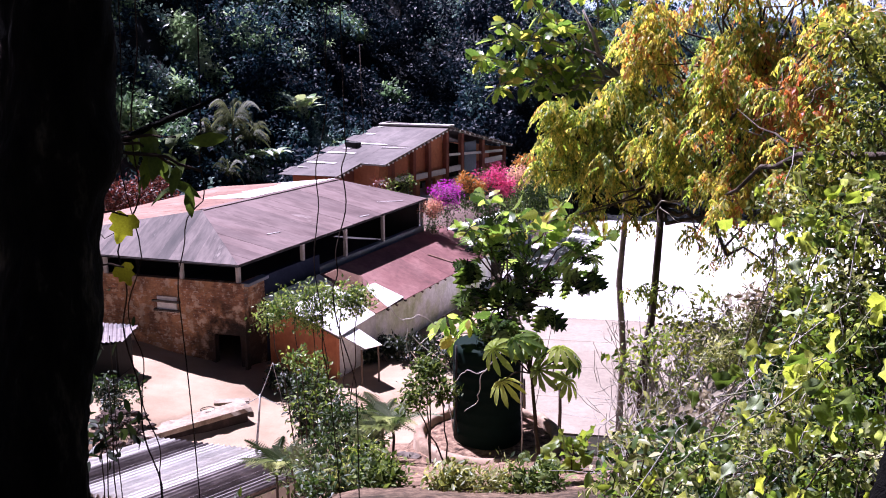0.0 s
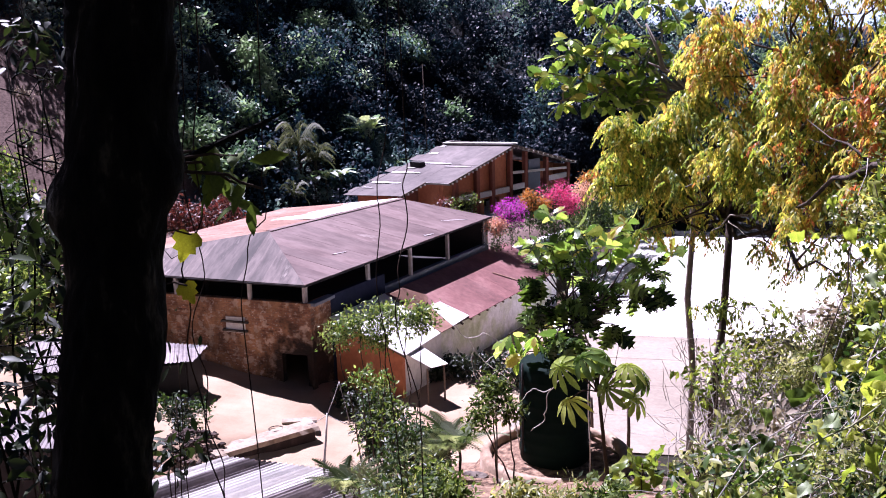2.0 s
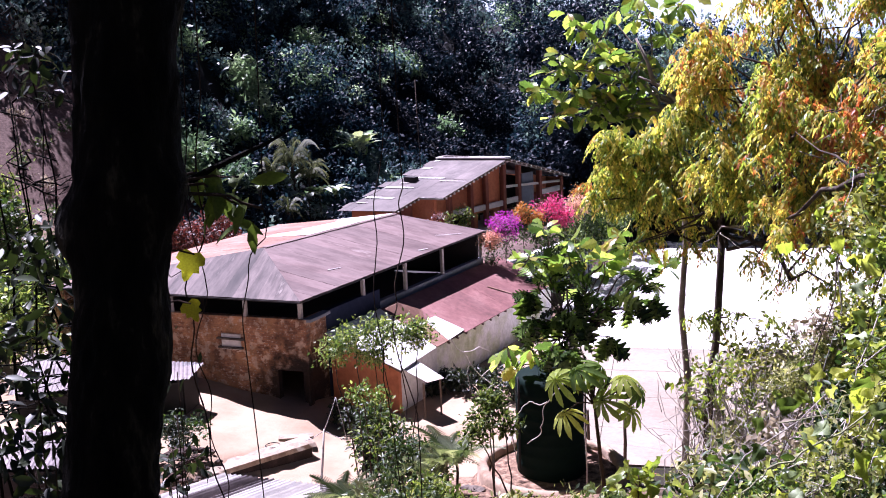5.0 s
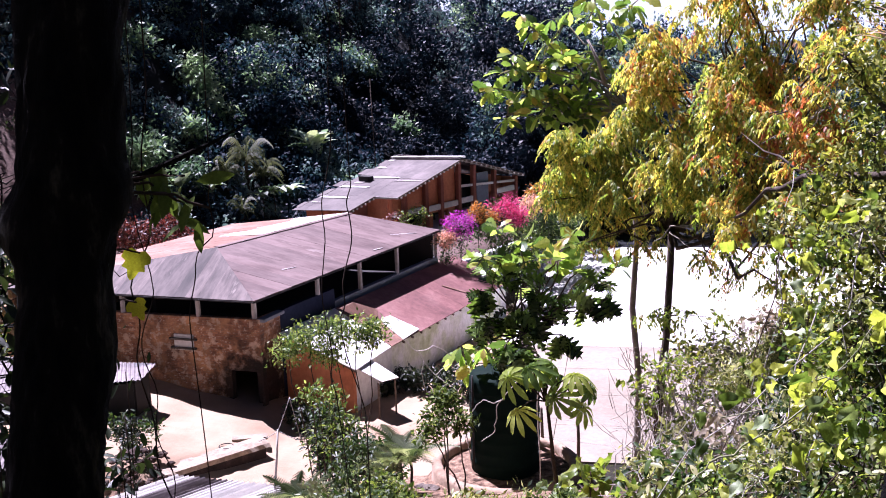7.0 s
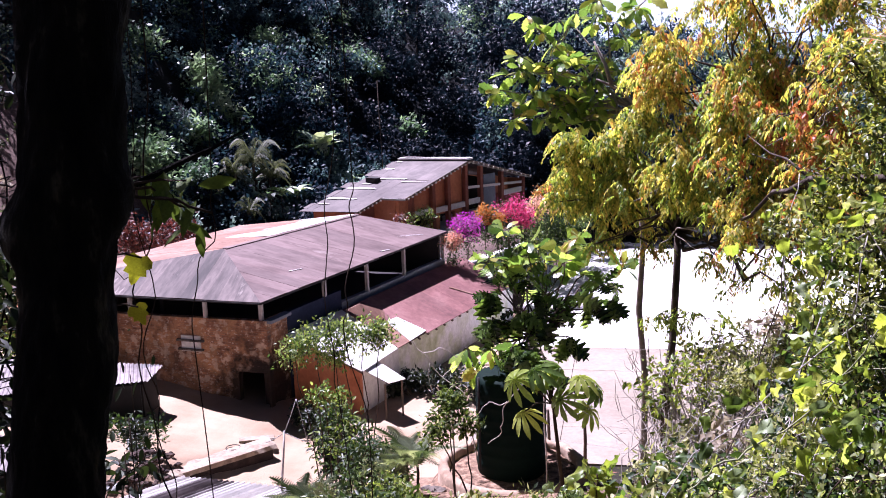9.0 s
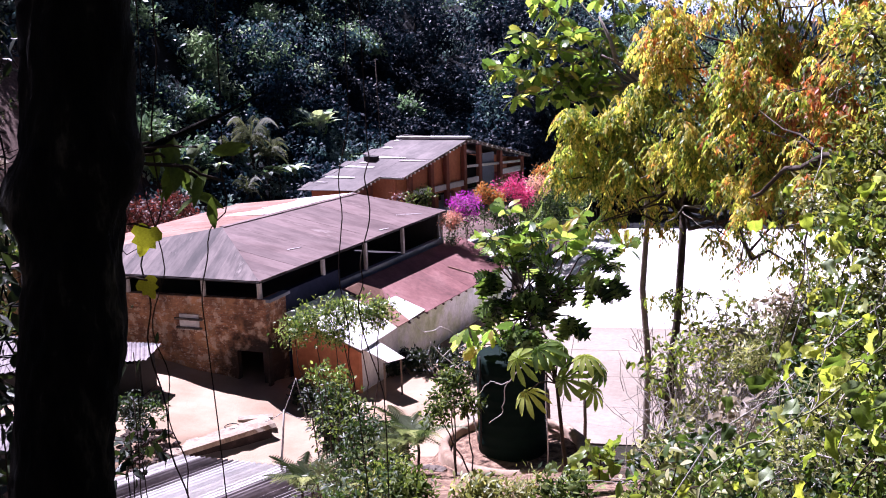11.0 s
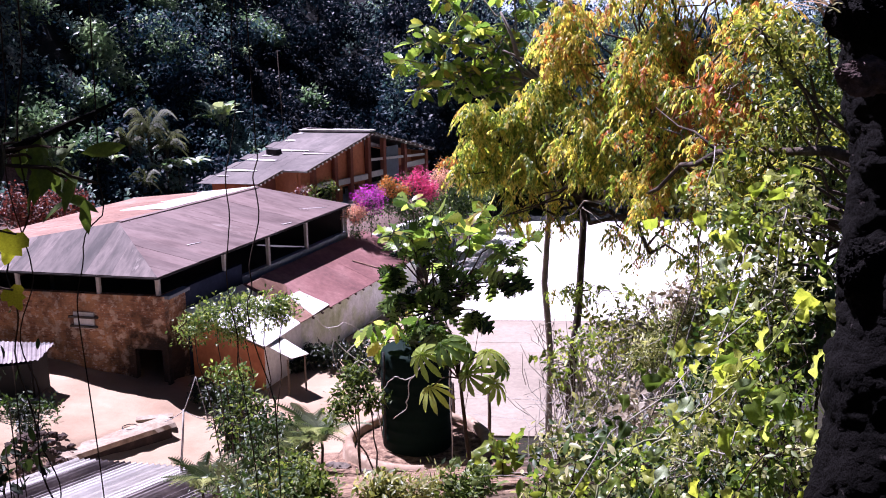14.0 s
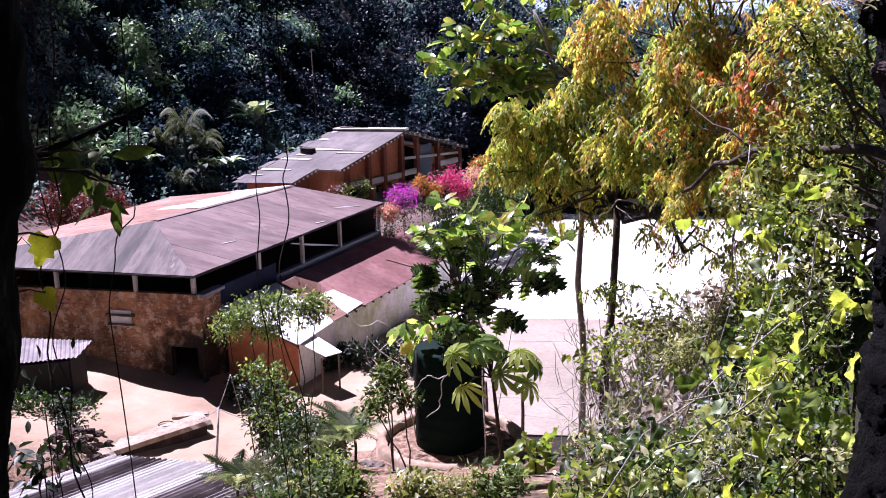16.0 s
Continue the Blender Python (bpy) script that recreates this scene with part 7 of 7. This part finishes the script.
def single_leaves(th, centres, n, spread, shape, size, material, seed, down=0.8):
    """Leaves of their own, for plants near enough to tell them apart."""
    r = np.random.default_rng(seed)
    me = [tri_mesh("leaf", shape[0] * np.array((k, 1, 1)), shape[1], True) for k in (1.0, 0.85)]
    for m in me:
        m.materials.append(material)
    for cx, cy, cz, rad in centres:
        for _ in range(n):
            p = Vector((cx, cy, cz)) + Vector(r.normal(size=3)) * rad * spread
            tip = (Vector(r.normal(size=3)) * 0.8 + Vector((0, 0, -down))).normalized()
            zz = Vector((0, -0.5, 0.8)) + Vector(r.normal(size=3)) * 0.6
            xx = tip.cross(zz).normalized()
            ob = part("leaf", me[int(r.integers(2))], None, th)
            ob.matrix_basis = Matrix.Translation(p) @ Matrix((xx, tip, xx.cross(tip))).transposed().to_4x4() @ Matrix.Scale(size * (0.6 + 0.7 * r.random()), 4)


VN = [(1.95, 5.43, 10.9, 0.21), (2.23, 5.47, 11.06, 0.24), (2.26, 4.97, 11.14, 0.22), (2.4, 5.03, 11.44, 0.19), (2.38, 5.53, 11.39, 0.21), (2.31, 5.98, 11.08, 0.22), (2.56, 5.58, 11.66, 0.21), (2.47, 6.07, 11.5, 0.22), (2.02, 5.45, 10.97, 0.2),
      (2.63, 5.63, 11.86, 0.17), (1.81, 5.89, 10.62, 0.19), (2.64, 6.2, 12.16, 0.15), (2.65, 5.73, 12.36, 0.14), (2.53, 6.72, 12.22, 0.16)]
for i in range(0, 14, 2):
    c = VN[i]
    tv = thing("climbing_vine", (c[0], c[1], gz(c[0], c[1])), "climbing vine with thin stems and yellow-green heart-shaped leaves", "vine")
    b = Build()
    for j, q in enumerate(VN[i:i + 2]):
        fx_, fy_ = q[0] + 0.9 * rng.normal(), q[1] + 0.5 * rng.random()
        b.add(*tube_data(bent((fx_, fy_, gz(fx_, fy_) - 0.05), q[:3], 9, -0.15, 0.06, i + j), [0.0045] * 9, 5))
        for k in range(4):
            e = np.array(q[:3]) + rng.normal(size=3) * q[3]
            b.add(*tube_data(bent(q[:3], e, 5, 0.05, 0.03, k), [0.003] * 5, 5))
        e2 = VN[(i + j + 3) % 14]
        if j == 0:
            b.add(*tube_data(bent(q[:3], e2[:3], 9, 0.08, 0.05, 50 + i), [0.0045] * 9, 5))
    part("stem", b.mesh("stem", True), M_TWIG_GREY if i % 4 == 0 else M_STEM, tv)
    single_leaves(tv, VN[i:i + 2], 3, 1.45, LOBED_W, 0.085, L_VINE, 500 + i)
    single_leaves(tv, VN[i:i + 2], 14, 1.45, HEART_W, 0.135 if i < 8 else 0.1, L_VINE, 510 + i)
    single_leaves(tv, VN[i:i + 2], 3, 1.4, HEART_W, 0.11 if i < 8 else 0.09, L_PALE_VINE, 520 + i, 0.9)
    leaf_crown("fine_foliage", np.random.default_rng(600 + i), VN[i:i + 2], 18, 9, 0.06, SMALL, 0.05, L_VINE_J if i % 4 else L_BUSH, tv, 0.3, 0.9, "small pale leaflets", "stuff")

runner = thing("vine_runner", (1.8, 5.3, gz(1.8, 5.3)), "long pale runners of a climbing vine", "vine")
for i, (a, b_, rad_) in enumerate((((1.41, 5.3, 10.83), (1.61, 5.3, 11.06), 0.006), ((1.61, 5.3, 11.06), (2.16, 5.3, 11.38), 0.007), ((2.15, 5.3, 11.55), (2.65, 5.3, 11.66), 0.006), ((1.7, 5.4, 11.3), (2.5, 5.4, 11.62), 0.004), ((2.63, 5.3, 12.0), (2.29, 5.3, 12.11), 0.005), ((1.41, 5.3, 10.83), (1.3, 5.5, gz(1.3, 5.5) - 0.03), 0.006), ((2.16, 5.3, 11.38), (2.5, 5.2, 11.9), 0.005))):
    part("stem", Build().add(*tube_data(bent(a, b_, 9, 0.03, 0.02, 70 + i), np.linspace(rad_, rad_ * 0.7, 9), 6)).mesh("stem", True), M_TWIG_GREEN, runner)
broad = thing("broad_leaved_plant", (2.84, 17.5, gz(2.84, 17.5)), "low plant with broad bright green leaves by the tank", "plant")
part("stem", Build().add(*tube_data(bent((2.84, 17.5, gz(2.84, 17.5) - 0.05), (2.84, 17.45, 5.5), 5, 0, 0.02, 5), [0.015] * 5, 5)).mesh("stem", True), M_STEM, broad)
single_leaves(broad, [(2.6, 17.4, 5.55, 0.2), (2.9, 17.4, 5.5, 0.2), (3.15, 17.5, 5.4, 0.2)], 7, 0.9, HEART_W, 0.38, L_VINE_J, 571, 0.6)
low_broad = thing("broad_leaved_plant", (1.95, 16.0, gz(1.95, 16.0)), "small plant with pale-edged leaves below the tank", "plant")
part("stem", Build().add(*tube_data(bent((1.95, 16.0, gz(1.95, 16.0) - 0.05), (1.95, 16.0, 5.7), 5, 0, 0.02, 6), [0.012] * 5, 5)).mesh("stem", True), M_STEM, low_broad)
single_leaves(low_broad, [(1.8, 16.0, 5.72, 0.15), (2.05, 16.0, 5.75, 0.15), (2.2, 16.1, 5.68, 0.15)], 7, 0.9, HEART_W, 0.2, L_PALE_VINE, 572, 0.5)
dl = thing("shade_sprig", (-1.15, 3.7, 13.0), "sprig of drooping dark leaves growing from the trunk", "leaves")
b = Build()
for e in ((-1.04, 3.82, 13.0), (-0.93, 3.8, 12.93), (-1.11, 3.83, 13.07), (-0.97, 3.82, 13.05), (-0.87, 3.79, 12.92)):
    b.add(*tube_data(bent((-1.2, 3.45, 13.05), e, 6, -0.03, 0.01, 3), [0.006] * 6, 5))
part("stem", b.mesh("stem", True), M_STEM, dl)
single_leaves(dl, [(-1.05, 3.8, 13.0, 0.06), (-0.95, 3.8, 12.96, 0.06), (-1.1, 3.82, 13.05, 0.05)], 6, 0.8, LEAF, 0.15, L_MID, 550, 1.0)
yl = thing("lobed_vine", (-1.19, 3.6, 12.7), "vine with two sunlit yellow-green lobed leaves", "vine")
for za, e in ((12.8, (-1.13, 3.66, 12.77)), (12.6, (-1.15, 3.62, 12.58))):
    part("stem", Build().add(*tube_data(bent((-1.22, 3.46, za), e, 6, -0.02, 0.005, 1), [0.004] * 6, 5)).mesh("stem"), M_STEM, yl)
yme = tri_mesh("leaf", *LOBED, True)
yme.materials.append(L_YELLOW)
for (x, y, z), s, a in (((-1.135, 3.66, 12.775), 0.115, 20), ((-1.16, 3.62, 12.585), 0.085, -25)):
    ob = part("leaf", yme, None, yl)
    ob.matrix_basis = Matrix.Translation((x, y, z)) @ pose(0, 0, 0, -100, a, 10) @ Matrix.Scale(s, 4)
low = thing("bank_plant", (-1.9, 5.5, gz(-1.9, 5.5)), "leafy plant in half shade on the bank", "plant")
LL = [(-1.89, 5.55, 11.4, 0.1), (-1.92, 5.5, 11.2, 0.12), (-1.94, 5.46, 11.0, 0.12), (-2.19, 6.55, 11.35, 0.1), (-2.34, 4.73, 12.1, 0.2), (-2.27, 4.68, 11.8, 0.18), (-2.34, 4.6, 11.5, 0.2), (-2.17, 4.58, 11.35, 0.2)]
b = Build()
for q in LL:
    b.add(*tube_data(bent((q[0], q[1], gz(q[0], q[1]) - 0.05), q[:3], 7, 0, 0.03, 2), [0.004] * 7, 5))
part("stem", b.mesh("stem", True), M_STEM, low)
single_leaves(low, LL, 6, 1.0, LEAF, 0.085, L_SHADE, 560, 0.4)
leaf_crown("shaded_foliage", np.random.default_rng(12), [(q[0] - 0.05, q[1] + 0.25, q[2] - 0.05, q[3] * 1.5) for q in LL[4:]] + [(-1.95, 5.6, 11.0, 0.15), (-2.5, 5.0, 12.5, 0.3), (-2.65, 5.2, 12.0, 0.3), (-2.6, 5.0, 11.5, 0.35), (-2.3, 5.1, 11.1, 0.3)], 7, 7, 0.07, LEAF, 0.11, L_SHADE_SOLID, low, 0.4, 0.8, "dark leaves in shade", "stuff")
bare = thing("bare_saplings", (-2.9, 6.5, gz(-2.9, 6.5)), "bare dark saplings and twigs in the shade", "sapling")
b = Build()
for i in range(11):
    x, y = -3.8 + 0.11 * i + 0.1 * rng.normal(), 6.2 + 0.8 * rng.random()
    top = (x + 0.35 * rng.normal(), y, 13.2 + 0.9 * rng.random())
    pts = bent((x, y, gz(x, y) - 0.1), top, 9, 0, 0.1, 30 + i)
    b.add(*tube_data(pts, np.linspace(0.016, 0.004, 9), 5))
    for k in range(13):
        p = pts[2 + k % 7]
        b.add(*tube_data(bent(p, p + np.array((0.4 * rng.normal(), 0.1 * rng.normal(), 0.3 * rng.random() - 0.05)), 6, 0, 0.06, k), np.linspace(0.008, 0.003, 6), 4))
part("stem", b.mesh("stem", True), M_BARK_DARK, bare)
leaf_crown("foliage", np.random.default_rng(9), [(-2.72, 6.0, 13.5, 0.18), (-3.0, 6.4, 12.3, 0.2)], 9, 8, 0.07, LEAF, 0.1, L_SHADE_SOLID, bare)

# bromeliad on the pale-barked trunk
brom = thing("bromeliad", (2.25, 4.5, 13.42), "air plant with narrow arching pinkish straps on the trunk", "air plant")
L_STRAP = leafy("pinkish_straps", [(0.2, 0.14, 0.08), (0.32, 0.24, 0.17), (0.4, 0.3, 0.26), (0.2, 0.24, 0.1)], 0.4, 0.5, (1.0, 0.9, 0.7), by="object")
STRAP = strap(9, 0.03, 0.75)
rb = np.random.default_rng(91)
for k in range(18):
    a = math.pi * (0.55 + 0.9 * rb.random())
    d = np.array([[math.cos(a), 0.5 * math.sin(2 * a) - 0.25, 0.5 + 0.8 * rb.random()]])
    v, t = spray(STRAP, np.zeros((1, 3)), d, np.array([[-d[0, 0] * 0.4, 0, 1.0]]), 0.26 + 0.16 * rb.random())
    me = tri_mesh("strap", v, t, True)
    ob = part("strap", me, L_STRAP, brom)
    ob.matrix_basis = Matrix.Translation((2.27 + 0.03 * rb.normal(), 4.5 + 0.03 * rb.normal(), 13.4 + 0.03 * rb.normal()))

# pale bare branches about the tank
M_TWIG_PALE = surface("bleached_twig", [(0.5, 0.46, 0.42), (0.68, 0.64, 0.6)], 0.9, 5, 60, 0.3, spec=0.2)
for lab, foot, runs in (("bare bleached branch leaning over the bank", (0.75, 23.4), (((0.75, 23.4, 4.6), (0.44, 23.2, 5.17), (-0.1, 23.2, 5.6), (-0.5, 23.2, 6.2), (-0.84, 23.2, 6.57)), ((-0.38, 23.2, 5.95), (-0.42, 23.2, 5.5), (-0.2, 23.1, 4.97)), ((-0.1, 23.2, 5.6), (0.3, 23.1, 5.9), (0.5, 23.1, 5.7)), ((0.2, 23.2, 5.36), (-0.1, 23.1, 5.1), (-0.25, 23.1, 5.2)), ((-0.5, 23.2, 6.2), (-0.1, 23.2, 6.35), (0.35, 23.2, 6.1)))),
                        ("thin bleached crooked twig hanging before the tank", (2.3, 21.6), (((2.3, 21.6, 4.4), (2.25, 21.3, 6.2), (2.13, 21.0, 6.49), (1.6, 21.0, 5.95), (1.32, 21.0, 5.62), (1.24, 21.0, 5.12), (1.21, 21.0, 4.92), (0.94, 21.0, 4.72)), ((1.36, 21.0, 5.68), (1.16, 21.0, 5.62), (1.05, 21.0, 5.71), (0.88, 21.0, 5.66), (0.71, 21.0, 5.41))))):
    bb = thing("bare_branch", (foot[0], foot[1], gz(*foot)), lab, "branch")
    b = Build()
    for i, pts in enumerate(runs):
        pts = np.array(pts)
        if i == 0:
            pts[0, 2] = gz(*foot) - 0.05
        ks = np.linspace(0, len(pts) - 1, 5 * len(pts))
        path = np.stack([np.interp(ks, np.arange(len(pts)), pts[:, m]) for m in range(3)], 1) + np.stack([0.02 * np.sin(ks * 7 + i), 0 * ks, 0.02 * np.sin(ks * 5 + 2 * i)], 1)
        b.add(*tube_data(path, np.linspace(0.017 if i == 0 else 0.012, 0.008, len(path)), 5))
    part("stem", b.mesh("stem", True), M_TWIG_PALE, bb)

# feathery bush at the patio's near edge
shrub("feathery_bush", [(4.28, 13.13, 8.75, 0.35), (4.61, 13.18, 9.0, 0.4), (4.94, 13.23, 9.25, 0.4), (5.27, 13.29, 9.5, 0.35)], "pale feathery bush with fine needle leaves", NARROW, 0.1, L_BUSH, 880, 60, 18, 0.07, -0.2, 0.9, M_TWIG_GREY, 8)

# dark leaves standing in for the ground shadow by the shed's corner
shrub("dark_bush", [(-5.4, 34.6, 0.5, 0.4), (-5.0, 33.9, 0.5, 0.4), (-4.5, 33.4, 0.5, 0.4)], "dark leaves put in for the shadow by the doorway", LEAF, 0.16, L_SHADE_SOLID, 890, 34, 14, 0.1)
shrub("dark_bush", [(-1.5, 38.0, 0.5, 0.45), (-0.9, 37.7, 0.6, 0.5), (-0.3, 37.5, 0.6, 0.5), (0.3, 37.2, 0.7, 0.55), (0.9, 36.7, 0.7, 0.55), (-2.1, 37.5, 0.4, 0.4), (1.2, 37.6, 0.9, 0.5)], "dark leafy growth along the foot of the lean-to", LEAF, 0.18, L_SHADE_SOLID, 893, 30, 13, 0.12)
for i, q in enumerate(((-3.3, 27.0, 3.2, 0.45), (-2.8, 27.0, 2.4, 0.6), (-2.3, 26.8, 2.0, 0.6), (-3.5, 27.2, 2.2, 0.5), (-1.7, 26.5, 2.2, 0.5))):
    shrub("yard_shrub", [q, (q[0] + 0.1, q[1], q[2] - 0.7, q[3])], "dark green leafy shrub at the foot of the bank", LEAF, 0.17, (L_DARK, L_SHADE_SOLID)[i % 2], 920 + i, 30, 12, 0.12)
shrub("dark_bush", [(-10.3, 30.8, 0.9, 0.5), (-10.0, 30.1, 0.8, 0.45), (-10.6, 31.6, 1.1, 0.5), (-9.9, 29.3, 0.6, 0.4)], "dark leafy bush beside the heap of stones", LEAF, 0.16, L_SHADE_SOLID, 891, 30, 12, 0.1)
for i, (x, y) in enumerate(((-1.5, 15.3), (-0.8, 14.9), (0.3, 14.5), (1.0, 14.3), (1.6, 14.1))):
    z = gz(x, y) + 0.15
    shrub("sallow_bush", [(x, y, z, 0.3), (x + 0.3, y + 0.15, z - 0.05, 0.28)], "low sallow yellow-green bush on the bank", (NARROW, SMALL, LEAF)[i % 3], 0.13, (L_SALLOW, L_MID, L_SALLOW)[i % 3], 940 + i, 26, 12, 0.08, -0.1, 0.9, M_STEM, 5)
for i, (x, y) in enumerate(((-24.6, 55.5), (-23.6, 53.0), (-25.6, 58.4), (-22.6, 51.2), (-26.4, 56.4), (-24.0, 57.6), (-25.2, 53.6), (-22.0, 54.0))):
    shrub("slope_scrub", [(x, y, gz(x, y) + 0.3, 0.5 + 0.06 * (i % 4))], "thin dry scrub on the bare reddish slope", SMALL, 0.2, (L_SHADE_MIX, L_DRY, L_DARK)[i % 3], 960 + i, 16, 8, 0.16, 0.2, 0.9, M_TWIG_GREY, 8, lean=0.3)
# bushes at the feet of the two thin trunks
for i, q in enumerate(((3.48, 14.2, 8.7, 0.4), (4.0, 14.2, 8.7, 0.4), (4.43, 14.2, 8.9, 0.4), (3.9, 14.05, 8.2, 0.4))):
    shrub("thicket_bush", [q], "tangled sunlit bush with pale leaves and dry twigs", SMALL if i % 2 else LEAF, 0.1, (L_OLIVE, L_SIDE, L_BUSH)[i % 3], 900 + i, 15, 10, 0.09, 0.3, 0.9, M_TWIG_GREY, 15, lean=0.4)


M_BURL = surface("pinkish_burl", [(0.03, 0.02, 0.02), (0.11, 0.075, 0.072), (0.24, 0.17, 0.16)], 0.95, 14, 50, 0.9, grain=0.6, spec=0.1)


def burl(c, size, seed):
    """A knobbed outgrowth of bark."""
    me = bmesh.new()
    bmesh.ops.create_icosphere(me, subdivisions=5, radius=1)
    for v in me.verts:
        p = v.co.copy()
        v.co *= 0.9 + 0.25 * noise.noise(p * 2.0 + Vector((seed, 0, 0))) + 0.16 * abs(noise.noise(p * 9.0)) + 0.06 * noise.noise(p * 24.0)
        v.co = Vector(c) + Vector((v.co.x * size[0], v.co.y * size[1], v.co.z * size[2]))
    out = bpy.data.meshes.new("burl")
    me.to_mesh(out)
    me.free()
    return out


for i, (c, sz) in enumerate((((2.31, 4.47, 13.46), (0.13, 0.13, 0.11)), ((2.33, 4.36, 13.2), (0.14, 0.11, 0.09)), ((2.37, 4.33, 12.33), (0.12, 0.1, 0.14)))):
    part("burl", burl(c, sz, i), M_BURL if i == 1 else M_BARK_FLECK, barky, "knobbed outgrowth of bark")

# dark-leaved bushes added as the shaded gaps behind the climbing vines, and growth by the outbuilding
shrub("shaded_bush", [(4.3, 10.0, 10.2, 0.4), (4.0, 10.0, 9.8, 0.4), (4.5, 10.2, 9.6, 0.45), (3.6, 9.5, 9.5, 0.4), (4.9, 10.5, 10.4, 0.5), (4.7, 9.6, 10.0, 0.4), (4.7, 9.0, 10.3, 0.4), (4.6, 8.9, 10.8, 0.35)], "dense dark bush in the shade of the vines", LEAF, 0.11, L_DARK, 910, 30, 13, 0.09, lean=0.3)
shrub("shaded_bush", [(3.2, 9.0, 8.9, 0.4), (3.7, 9.3, 8.8, 0.45), (2.8, 8.6, 8.9, 0.35), (4.2, 9.6, 8.9, 0.45), (3.3, 10.4, 8.2, 0.4)], "dense dark bush in the shade of the vines", LEAF, 0.11, L_DARK, 911, 26, 12, 0.09, lean=0.3)
shrub("wall_shrub", [(-10.3, 32.4, 0.9, 0.6), (-11.0, 31.9, 1.0, 0.7), (-10.1, 31.4, 0.6, 0.5), (-11.9, 31.6, 1.3, 0.7)], "dark leafy shrub before the low outbuilding", SMALL, 0.17, L_DARK, 912, 34, 12, 0.12)
